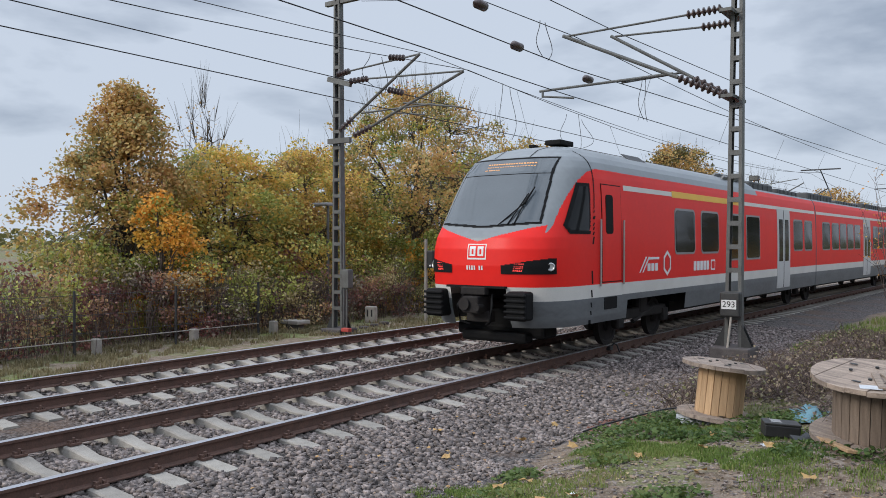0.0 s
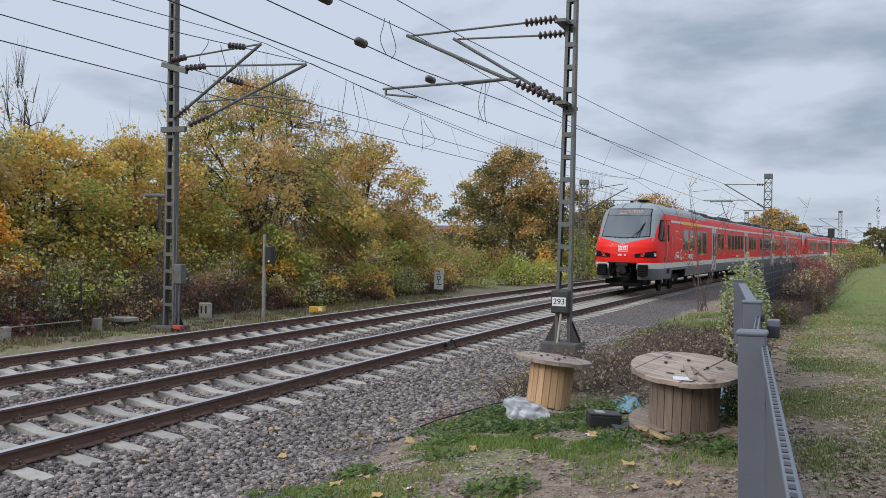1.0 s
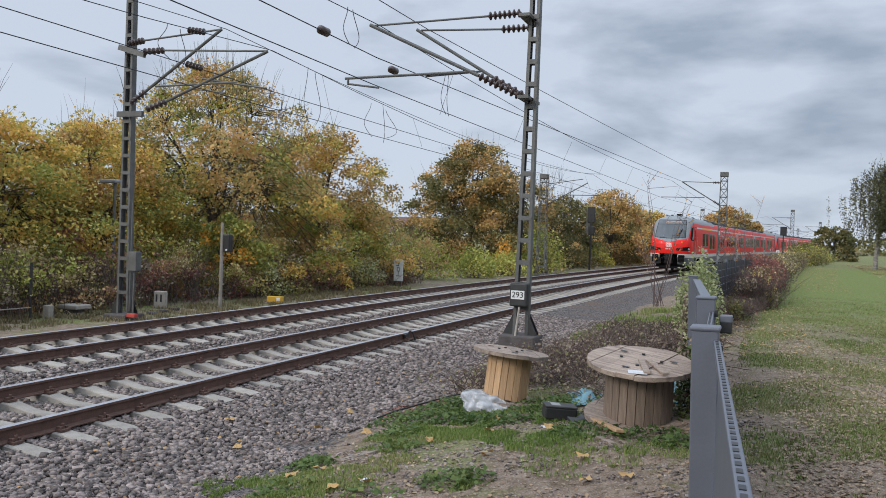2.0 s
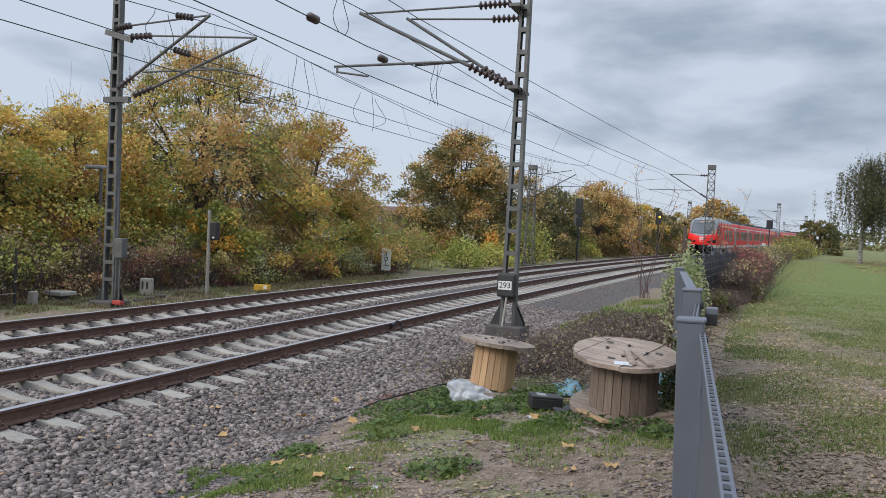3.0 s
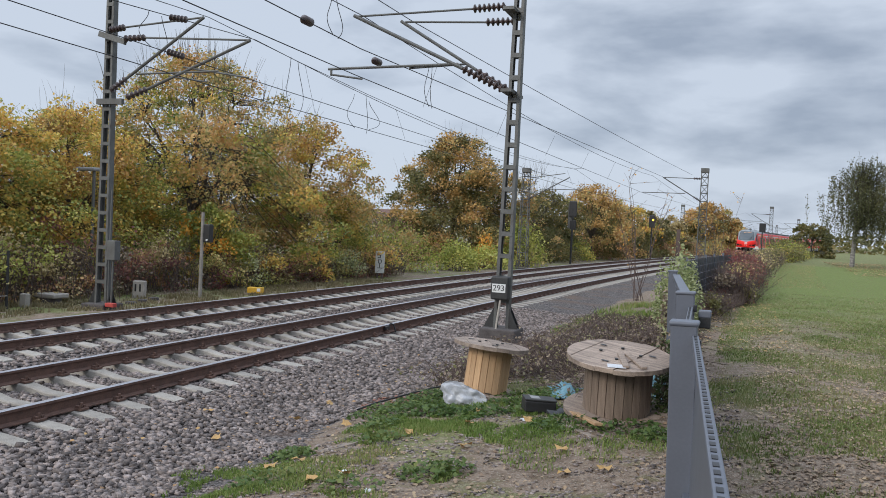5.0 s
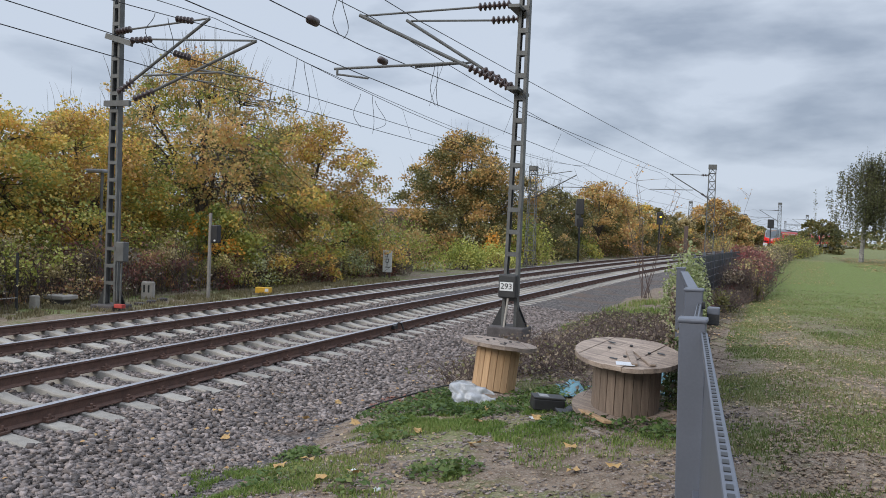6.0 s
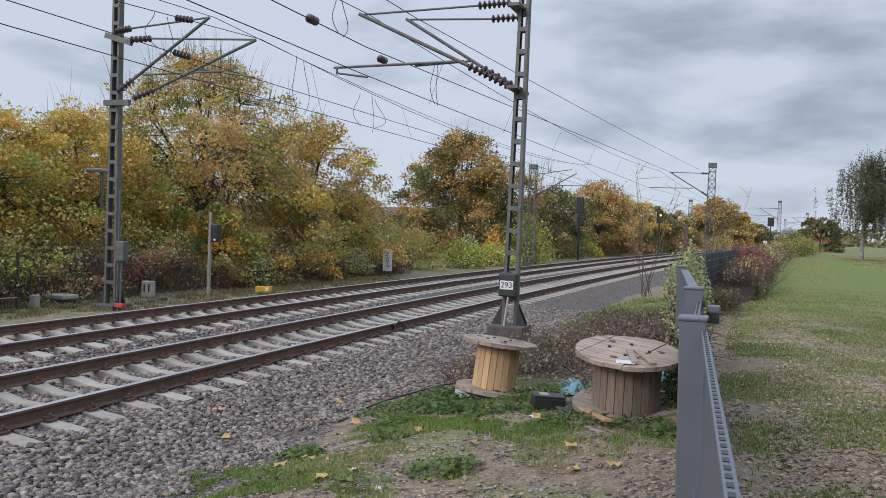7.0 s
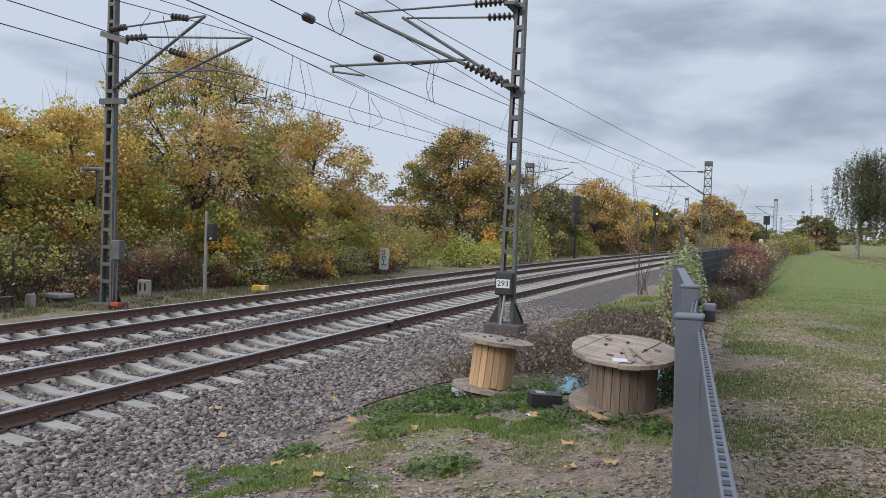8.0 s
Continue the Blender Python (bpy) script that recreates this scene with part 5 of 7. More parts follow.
def hedge_run(points, width, h0, h1, per_m, leaf, tones, label, twig_n=20, clump=0.24):
    """An unclipped hedge along a line on the ground: stems and sprays of several kinds of leaves."""
    pts = [Vector(p) for p in points]
    hd = thing("hedge", pose(*pts[0]), label, "hedge")
    o = pts[0]
    st = Sticks()
    groups = [[] for _ in tones]
    for a, b in zip(pts, pts[1:]):
        L = (b - a).length
        d = (b - a).normalized()
        side = Vector((-d.y, d.x, 0))

        def crest(p):
            return h0 + (h1 - h0) * (0.5 + 1.1 * fbm(p.x, p.y, 0.5, 6.0)) + 0.16 * fbm(p.x, p.y, 1.9, 9.0)
        for k in range(int(L * twig_n)):
            p = a.lerp(b, RNG.random())
            hh = crest(p) * RNG.uniform(0.55, 1.12)
            p = p + side * RNG.normal() * width * 0.27 - o
            tip = p + Vector((RNG.normal() * 0.28, RNG.normal() * 0.28, hh))
            st.limb(p, tip, 0.008, 0.003, 0.16, 3, 3)
            for _ in range(2):
                e = p.lerp(tip, RNG.uniform(0.4, 0.9))
                st.stick(e, e + Vector((RNG.normal() * 0.2, RNG.normal() * 0.2, RNG.uniform(-0.05, 0.3))), 0.005, 0.002, 3)
        count = int(L * 9)
        for k in range(count):
            p = a.lerp(b, RNG.random())
            hh = crest(p)
            v = RNG.random() ** 0.75
            s = RNG.uniform(-1, 1) * width / 2 * (1 - 0.3 * v)
            q = p + side * s
            pick = fbm(q.x * 1.0, q.y * 1.0 + v * 1.5, 0.55, 13.0) * 0.75 + 0.42 + 0.35 * (v - 0.5) + 0.16 * RNG.normal()
            n = int(per_m / 9 * RNG.uniform(0.25, 1.75))
            sg = clump * RNG.uniform(0.6, 1.4)
            P = np.clip(RNG.normal(size=(n, 3)), -1.8, 1.8) * np.array([sg, sg, sg * 0.7]) + np.array((q.x - o.x, q.y - o.y, q.z - o.z + v * hh - sg * 0.4))
            P[:, 2] = np.abs(P[:, 2])
            groups[int(np.clip(pick * len(tones), 0, len(tones) - 1))].append(P)
    st.emit("brushwood", TWIG, hd)["kind"] = "stuff"
    for g, m in zip(groups, tones):
        if g:
            leaf_object("foliage", np.concatenate(g), leaf, m, hd)
    return hd


def make_vegetation():
    G = -0.38
    # trees beyond the far track
    tree(-21.4, 14.1, G, 7.0, 3.3, 0.105, [GREENLEAF, OCHRE, OCHRE, RUSSET], "tall maple with russet and green autumn leaves", 260, 150, 0.05, 0.06, 0.5, CONE)
    tree(-23.2, 18.4, G, 7.2, 1.5, 0.10, [OCHRE, RUSSET], "half-bare tree with thin twigs and few leaves", 60, 60, 0.36, 0.25, 0.45)
    tree(-18.9, 13.6, G, 3.7, 1.15, 0.10, [GREENLEAF, GREENLEAF, ORANGE, ORANGE], "young maple with bright orange and green leaves", 60, 130, 0.0, 0.06, 0.36)
    tree(-22.0, 18.2, G, 5.7, 3.3, 0.105, [GREENLEAF, MAPLE, MAPLE, MAPLE], "broad maple with yellow-green autumn leaves", 240, 150, 0.03, 0.04)
    tree(-22.0, 22.3, G, 5.9, 3.3, 0.105, [GREENLEAF, MAPLE, MAPLE, RUSSET], "maple with golden leaves over the hedge", 240, 150, 0.04, 0.04)
    tree(-26.0, 26.0, G, 6.9, 2.6, 0.13, [GREENLEAF, MAPLE], "green maple beginning to turn yellow", 90, 110, 0.12, 0.15)
    tree(-21.6, 28.6, G, 9.1, 5.5, 0.115, [MAPLE, GREENLEAF, OCHRE, OCHRE], "large maple with ochre and yellow-green leaves and bare top twigs", 440, 140, 0.17, 0.03, 0.62)
    tree(-20.0, 34.4, G, 7.3, 4.4, 0.12, [MAPLE, OCHRE, RUSSET, MAPLE], "rounded maple with brown-gold leaves", 230, 140, 0.04, 0.04, 0.62)
    tree(-18.6, 35.8, G, 3.9, 1.9, 0.12, [GREENLEAF, MAPLE], "small maple with yellow-green leaves", 60, 120, 0.0, 0.03)
    tree(-18.0, 24.6, G, 3.0, 1.3, 0.105, [MAPLE, GREENLEAF, ORANGE], "small yellow-green maple with orange leaf tips by the signal post", 50, 110, 0.0, 0.05, 0.42)
    tree(-20.8, 59.0, G, 9.4, 5.9, 0.17, [OLIVE, OCHRE, OLIVE, RUSSET], "large round tree with brown and green autumn leaves", 380, 150, 0.1, 0.04, 0.8)
    tree(-17.0, 68.0, G, 8.0, 4.0, 0.16, [OLIVE, OCHRE], "half-bare tree with grey twigs", 90, 55, 0.34, 0.1)
    tree(-17.2, 75.0, G, 6.3, 3.6, 0.2, [OLIVE, OLIVE], "dark olive-green tree by the line", 150, 110, 0.16, 0.05, 0.75)
    tree(-14.4, 84.0, G, 7.4, 4.3, 0.2, [OLIVE, OCHRE, RUSSET], "tree with orange-brown leaves", 170, 120, 0.14, 0.05, 0.8)
    tree(-14.5, 95.0, G, 6.6, 4.4, 0.24, [OLIVE, OCHRE], "olive-green tree by the line", 140, 110, 0.1, 0.05, 0.8)
    tree(-12.5, 108.0, G, 6.2, 4.6, 0.26, [OLIVE, OLIVE, MAPLE], "yellow-green tree by the line", 130, 110, 0.05, 0.05, 0.8)
    tree(-9.5, 118.0, G, 5.6, 3.4, 0.26, [OLIVE, STRAW], "yellowish tree at the bend of the line", 80, 90, 0.05, 0.04, 0.8)
    tree(-5.0, 141.0, G, 8.3, 5.6, 0.32, [OLIVE, OCHRE, RUSSET], "dark brown tree at the bend of the line", 160, 120, 0.1, 0.05, 1.0)
    tree(-1.5, 160.0, G, 6.0, 4.0, 0.36, [OLIVE, OCHRE], "low dark tree beside the curve", 80, 90, 0.0, 0.04, 1.0)
    tree(1.6, 185.0, G, 5.2, 4.0, 0.4, [OLIVE], "low dark tree far along the line", 70, 80, 0.0, 0.04, 1.0)
    tree(-36.0, 15.6, G, 4.6, 1.7, 0.10, [PALECLIMBER, OLIVE], "light green birch with thin branches", 40, 45, 0.25, 0.15)
    tree(-42.0, 13.0, G, 4.0, 3.4, 0.18, [OLIVE, GREENLEAF], "distant olive-green tree behind the hedge", 60, 90, 0.1, 0.05)
    tree(-30.0, 42.0, G, 7.5, 4.5, 0.24, [OLIVE], "dark tree behind the maples", 90, 90, 0.1, 0.05, 0.8)
    tree(-29.0, 30.0, G, 7.0, 4.0, 0.22, [GREENLEAF, OLIVE], "green tree behind the maples", 90, 90, 0.1, 0.05, 0.8)
    # climber-covered mounds
    mound(-22.5, 46.5, G, 2.6, 2.2, 2.9, 2600, 0.16, HEDGEMIX, "tall brown-green thicket between the maples", twigs=60, accent=OLIVE)
    tree(-25.5, 50.0, G, 4.2, 2.4, 0.16, [OLIVE, OCHRE], "small brown tree between larger ones", 70, 110, 0.0, 0.05)
    mound(-18.0, 41.5, G, 2.5, 2.0, 2.55, 4200, 0.12, CLIMBER, "bush overgrown with yellow-green climber", twigs=90, accent=HEDGEBROWN)
    mound(-15.9, 46.0, G, 1.5, 1.4, 1.7, 2200, 0.13, CLIMBER, "low yellow-green bush beside the track", accent=GREENLEAF)
    mound(-15.4, 50.3, G, 1.9, 2.0, 1.4, 2200, 0.13, CLIMBER, "low spreading yellow-green bush")
    mound(-15.9, 52.0, G, 0.7, 0.7, 2.2, 700, 0.13, ORANGE, "small bright yellow bush", twigs=20)
    mound(-14.7, 56.6, G, 1.7, 1.6, 3.2, 2600, 0.15, CLIMBER, "tall green climber-covered bush", accent=GREENLEAF)
    for k, (x, y, rx, h, m) in enumerate(((-15.6, 63.0, 2.4, 1.6, HEDGEMIX), (-14.5, 70.0, 2.6, 2.2, OLIVE), (-14.0, 77.0, 2.4, 2.0, GREENLEAF), (-12.8, 88.0, 3.0, 2.4, HEDGEBROWN), (-10.6, 99.0, 3.0, 2.2, OLIVE), (-8.2, 110.0, 2.8, 2.0, HEDGEBROWN), (-6.3, 121.0, 2.8, 2.6, HEDGEBROWN), (-3.2, 133.0, 2.6, 2.4, HEDGEMIX), (-1.2, 150.0, 3.0, 2.6, OLIVE))):
        mound(x - 1.0, y, G, rx, rx * 1.3, h, 1700, 0.2, m, "thicket of shrubs beside the line", "shrub", 40)
    # hedge behind the far track
    def far_hedge(y, off):
        p, _ = on_line(FAR, y, off, G)
        return p
    hedge_run([far_hedge(y, -6.3 + 0.25 * math.sin(y)) for y in (5, 8, 11, 14, 17, 20, 23)], 1.7, 1.25, 1.9, 1250, 0.085, [MAROON, BRAMBLE, HEDGEBROWN, STRAW, CLIMBER], "unclipped brown hedge with reddish and yellow leaves", 60)
    hedge_run([far_hedge(y, -5.6) for y in (23, 26, 29, 32, 35, 38)], 1.5, 0.85, 1.5, 1150, 0.085, [BRAMBLE, MAROON, HEDGEMIX, CLIMBER, PALECLIMBER], "low brown hedge topped with yellow-green climber", 50)
    hedge_run([far_hedge(y, -8.0) for y in (3, 9, 15, 22, 30)], 2.2, 1.7, 2.7, 620, 0.10, [OLIVE, GREENLEAF, HEDGEMIX, MAROON, GREENLEAF], "taller green shrubs behind the hedge", 12, 0.4)
    # hedge beside the lawn
    def lawn_hedge(y, off=7.3):
        p, _ = on_line(NEAR, y, off, 0.44)
        return p
    hedge_run([lawn_hedge(y, 7.15) for y in (19.4, 21, 23.4)], 0.6, 0.15, 0.45, 700, 0.05, [BRAMBLE, BRAMBLE, MAROON, OLIVE], "low withered brambles at the foot of the mesh fence", 90, 0.1)
    hedge_run([lawn_hedge(y, 7.5) for y in (23.4, 25, 27, 30)], 0.9, 0.75, 1.15, 1500, 0.06, [BRAMBLE, BRAMBLE, MAROON, HEDGEMIX, OLIVE], "brown twiggy hedge at the edge of the lawn", 130, 0.16)
    hedge_run([lawn_hedge(y, 7.3) for y in (30, 33, 37, 40)], 1.2, 0.9, 1.3, 1300, 0.07, [MAROON, REDHEDGE, REDHEDGE, MAROON], "hedge with dark red autumn leaves", 60, 0.2)
    hedge_run([lawn_hedge(y, 7.3) for y in (40, 50, 60, 70, 80)], 1.4, 0.85, 1.25, 620, 0.09, [BRAMBLE, OLIVE, HEDGEMIX, STRAW], "long brown-green hedge along the lawn", 20, 0.24)
    hedge_run([lawn_hedge(y, 7.6) for y in (80, 95, 112)], 3.0, 1.3, 2.0, 400, 0.15, [OLIVE, GREENLEAF, OLIVE], "dark green shrubs at the end of the lawn", 8, 0.5)
    mound(-0.60, 9.25, 0.32, 0.22, 0.5, 0.6, 900, 0.055, IVY, "dark ivy and nettles between spool and fence", twigs=60, accent=BRAMBLE)
    mound(-0.75, 10.8, 0.32, 0.3, 1.2, 0.5, 900, 0.06, BRAMBLE, "withered brambles along the foot of the fence", twigs=140, accent=IVY)
    mound(-1.10, 14.6, 0.3, 0.16, 0.9, 0.9, 800, 0.055, BRAMBLE, "brown climber hanging on the fence", twigs=90, accent=PALECLIMBER)
    mound(-1.12, 17.4, 0.3, 0.46, 0.8, 1.40, 4600, 0.06, PALECLIMBER, "fence post overgrown with pale green ivy", twigs=30)
    # weeping birch on the lawn, with orange shrubs
    b = thing("birch_tree", pose(10.2, 86.0, 0.45), "tall weeping birch with a white trunk and thin green leaves", "tree")
    bm = bmesh.new()
    limb(bm, (-1.0, -8.0, -0.05), (-0.9, -7.9, 2.2), 0.22, 0.17, 0.02, 4)
    limb(bm, (-0.9, -7.9, 2.2), (-0.4, -7.5, 7.8), 0.17, 0.03, 0.06, 5)
    part("trunk", bm, BIRCHBARK, b)
    st, pts = Sticks(), []
    for k in range(105):
        a, f = RNG.uniform(0, 2 * math.pi), RNG.uniform(0.1, 1) ** 0.7
        z0 = RNG.uniform(4.2, 9.3)
        r = 3.9 * f * math.sqrt(max(0.04, 1 - ((z0 - 5.0) / 4.5) ** 2)) * (0.7 + 0.7 * fbm(math.cos(a) * 1.5, math.sin(a) * 1.5 + z0 * 0.4, 1.0, 5.0))
        p = Vector((-0.4 + r * math.cos(a), -7.5 + r * math.sin(a), z0))
        st.limb((-0.6, -7.7, min(z0 * 0.7, 7)), p, 0.04, 0.012, 0.1, 4)
        for j in range(5):
            q0 = p + Vector(RNG.normal(size=3) * 0.38)
            drop = min(z0 - 2.0, RNG.uniform(0.6, 2.2) + 1.5 * f)
            st.stick(q0, q0 - Vector((0, 0, drop)), 0.008, 0.004, 3)
            for i in range(int(drop * 18)):
                pts.append(q0 - Vector((0, 0, drop * RNG.random())) + Vector(RNG.normal(size=3) * 0.09))
    st.emit("branchwork", BARK, b)["kind"] = "stuff"
    leaf_object("crown", pts, 0.13, BIRCHLEAF, b, droop=2.0)
    mound(15.5, 84.0, 0.45, 2.2, 2.0, 2.4, 1200, 0.2, ORANGE, "orange-leaved shrubs beside the lawn", "shrub")
    tree(20.0, 98.0, 0.45, 7.0, 4.5, 0.3, [OLIVE], "dark tree beyond the lawn", 90, 90, 0.05, 0.05)
    tree(9.0, 118.0, 0.45, 4.6, 3.4, 0.3, [OLIVE], "dark green shrubby tree at the end of the lawn", 60, 90, 0.0, 0.03)
    tree(26.0, 110.0, 0.45, 8.5, 5.0, 0.34, [OLIVE], "tall dark tree beyond the lawn", 90, 90, 0.05, 0.05)
    # bare sapling by the near track
    s = thing("sapling", pose(-3.1, 27.5, 0.0), "bare thin sapling with a few orange leaves", "sapling")
    bm, pts = bmesh.new(), []
    for k in range(10):
        a = RNG.uniform(0, 2 * math.pi)
        h = RNG.uniform(1.6, 4.3)
        q = limb(bm, (RNG.normal() * 0.1, RNG.normal() * 0.1, 0), (0.28 * h * math.cos(a), 0.28 * h * math.sin(a), h), 0.012, 0.004, 0.1, 4)
        for j in range(5):
            d = Vector((RNG.normal() * 0.3, RNG.normal() * 0.3, RNG.uniform(0.1, 0.5)))
            e = q * RNG.uniform(0.5, 1.0)
            add_rod(bm, e, e + d, 0.007, 0.003, 4)
            pts += [e + d * RNG.random() + Vector(RNG.normal(size=3) * 0.06) for _ in range(2)]
    part("brushwood", bm, TWIG, s)["kind"] = "stuff"
    leaf_object("foliage", pts, 0.075, ORANGE, s)
    s2 = copy_thing(s, pose(-0.9, 43.0, 0.2, 0, 0, 70))
    s2["label"] = "thin young tree with sparse yellow leaves behind the hedge"
    # far woods that close the view
    pts = []
    for k in range(9000):
        a = RNG.uniform(-1.35, 0.75)
        r = RNG.uniform(230, 300)
        x, y = r * math.sin(a), r * math.cos(a)
        if x > 20 and y > 100 or abs(x - NEAR - float(bend(min(y, 330)))) > 16:
            pts.append((x, y, RNG.uniform(0, 5.0 + 2.0 * fbm(x, y, 0.05, 3.0))))
    tagged(leaf_object("far_woods", pts, 1.6, OLIVE), "distant dark woods on the horizon", "woods", kind="stuff")


make_vegetation()


def blades(name, places, height, material, width=0.006):
    """Grass: bent blades of three points."""
    c = np.asarray(places, float)
    n = len(c)
    h = height * RNG.uniform(0.5, 1.4, n)
    a = RNG.uniform(0, 2 * math.pi, n)
    lean = RNG.uniform(0.1, 0.8, n) * h
    dx, dy = np.cos(a), np.sin(a)
    w = width * RNG.uniform(0.7, 1.5, n)
    V = np.zeros((n, 5, 3))
    V[:, 0] = c + np.stack([-dy * w, dx * w, -0.01 + 0 * h], 1)
    V[:, 1] = c + np.stack([dy * w, -dx * w, -0.01 + 0 * h], 1)
    V[:, 2] = c + np.stack([dx * lean * 0.4 + dy * w * 0.8, dy * lean * 0.4 - dx * w * 0.8, h * 0.6], 1)
    V[:, 3] = c + np.stack([dx * lean * 0.4 - dy * w * 0.8, dy * lean * 0.4 + dx * w * 0.8, h * 0.6], 1)
    V[:, 4] = c + np.stack([dx * lean, dy * lean, h], 1)
    idx = np.arange(n)[:, None] * 5
    loops = np.concatenate([idx + np.array([[0, 1, 2, 3]]), idx + np.array([[3, 2, 4]])], 1).ravel()
    starts = (np.arange(n)[:, None] * 7 + np.array([[0, 4]])).ravel()
    tot = np.tile([4, 3], n)
    me = bpy.data.meshes.new(name)
    me.vertices.add(5 * n); me.vertices.foreach_set("co", V.ravel())
    me.loops.add(7 * n); me.loops.foreach_set("vertex_index", loops)
    me.polygons.add(2 * n); me.polygons.foreach_set("loop_start", starts); me.polygons.foreach_set("loop_total", tot)
    me.materials.append(material)
    me.update(calc_edges=True)
    return new(name, me)


def real_z(x, y):
    """Ground height with its small bumps."""
    q = x - NEAR - float(bend(y))
    z = float(ground_z(q, y))
    if q > 3.2:
        z += 0.035 * fbm(x, y, 0.9, 3.0) + 0.012 * fbm(x, y, 5.0, 8.0)
    elif q < -6.0:
        z += 0.05 * fbm(x, y, 0.7, 5.0)
    return z


def scatter(spots):
    out = []
    for x, y, r, n in spots:
        for k in range(n):
            a, d = RNG.uniform(0, 2 * math.pi), r * math.sqrt(RNG.random())
            px, py = x + d * math.cos(a), y + d * math.sin(a)
            if fbm(px, py, 1.8, 23.0) > -0.17 + 0.3 * (d / r) ** 3:
                out.append((px, py, real_z(px, py)))
    return out


def make_ground_cover():
    near = [(-4.3, 6.3, 0.5, 1500), (-4.05, 5.6, 0.45, 1500), (-3.9, 6.8, 0.4, 1500), (-3.6, 7.1, 0.4, 1200), (-3.3, 7.7, 0.45, 1600), (-3.2, 8.3, 0.5, 1900), (-3.4, 9.0, 0.5, 1700), (-3.8, 9.7, 0.4, 700), (-2.9, 8.4, 0.6, 2200), (-2.5, 8.1, 0.6, 2200), (-2.1, 7.7, 0.5, 1600), (-1.7, 7.5, 0.45, 1100),
            (-2.3, 6.1, 0.28, 900), (-2.9, 5.7, 0.4, 900), (-3.3, 5.2, 0.6, 1500), (-3.8, 5.3, 0.5, 1500), (-3.5, 6.0, 0.45, 1300), (-4.1, 6.1, 0.5, 1500), (-3.0, 6.6, 0.3, 500), (-3.0, 9.1, 0.5, 1200), (-1.9, 8.3, 0.5, 900), (-2.6, 5.2, 0.35, 500), (-1.3, 6.9, 0.5, 700), (-2.3, 8.8, 0.5, 900), (-0.75, 7.3, 0.35, 500), (-1.2, 10.4, 0.8, 600), (-2.2, 10.0, 0.6, 700)]
    tagged(blades("grass", scatter([(x, y, r * 1.15, int(n * 2.1)) for x, y, r, n in near]), 0.034, GRASS, 0.0036), "short green grass tufts on trodden soil", "grass", kind="stuff")
    mid = [(-2.9, 18, 1.2, 2600), (-2.7, 20.5, 1.2, 2300), (-2.6, 24, 1.3, 2000), (-2.4, 16.2, 0.5, 500), (-1.2, 14.5, 0.6, 700)]
    tagged(blades("grass", scatter(mid), 0.14, GRASS, 0.009), "tall green grass beside the ballast", "grass", kind="stuff")
    far = [(-15.4 - 0.25 * k + RNG.normal() * 0.3, 7 + k * 1.2, 1.3, 1500) for k in range(11)] + [(-15.5, 17 + k * 2.2, 1.3, 1300) for k in range(8)]
    tagged(blades("grass", scatter(far), 0.10, leaf_mat("dry_grass", [(0.0, (0.12, 0.11, 0.05)), (0.6, (0.22, 0.18, 0.10)), (1.0, (0.27, 0.23, 0.13))]), 0.012), "dry grass at the foot of the hedge", "grass", kind="stuff")
    lawn = []
    while len(lawn) < 95000:
        y = 3.5 + 27 * RNG.random() ** 1.7
        x = RNG.uniform(0.2 if y < 6 else -0.25, 1.6 + y * 0.36)
        g = 0.30 + 0.02 * max(0.0, y - 4) + 0.75 * fbm(x, y, 0.55, 11.0) + 0.25 * fbm(x, y, 2.3, 17.0)
        g -= 0.4 * max(0.0, 1 - abs(y - 4.6) / 1.6) + (0.35 * max(0.0, 1 - abs(y - 9.5) / 4.0) if x > 0.24 * y else 0.0)
        if RNG.random() < np.clip(g * 1.7 - 0.28, 0.01, 1) * min(1.0, (31 - y) / 16):
            lawn.append((x, y, real_z(x, y)))
    tagged(blades("lawn_grass", lawn, 0.03, LAWN, 0.005), "short worn lawn grass", "grass", kind="stuff")
    # broad-leaved weeds
    wd = []
    for x, y, r, n in ((-3.94, 6.76, 0.22, 150), (-3.75, 6.6, 0.2, 120), (-2.29, 6.08, 0.25, 170), (-2.1, 6.2, 0.2, 100), (-3.55, 8.6, 0.4, 420), (-3.3, 9.2, 0.4, 350), (-3.7, 9.6, 0.35, 300), (-2.6, 8.5, 0.35, 250), (-2.2, 8.9, 0.4, 200), (-4.0, 8.9, 0.35, 260), (-3.1, 8.55, 0.25, 160), (-2.3, 9.4, 0.45, 380), (-1.9, 9.6, 0.4, 300), (-1.5, 7.9, 0.35, 180), (-3.5, 7.8, 0.3, 160), (-3.2, 7.2, 0.25, 110), (-3.6, 5.7, 0.3, 120), (-2.7, 5.6, 0.25, 90), (-0.9, 7.9, 0.3, 200), (-0.75, 8.9, 0.3, 350), (-0.6, 7.6, 0.25, 200), (-1.6, 9.8, 0.5, 250)):
        for k in range(n):
            a, d = RNG.uniform(0, 2 * math.pi), r * math.sqrt(RNG.random())
            px, py = x + d * math.cos(a), y + d * math.sin(a)
            wd.append((px, py, real_z(px, py) + RNG.uniform(0.01, 0.12) * (1 - d / r * 0.6)))
    tagged(leaf_object("weeds", wd, 0.05, WEED, flat=0.45), "dark green low weeds and nettles", "weeds", kind="stuff")
    # brambles and dead stems between mast and fence
    st = Sticks()
    bl = []
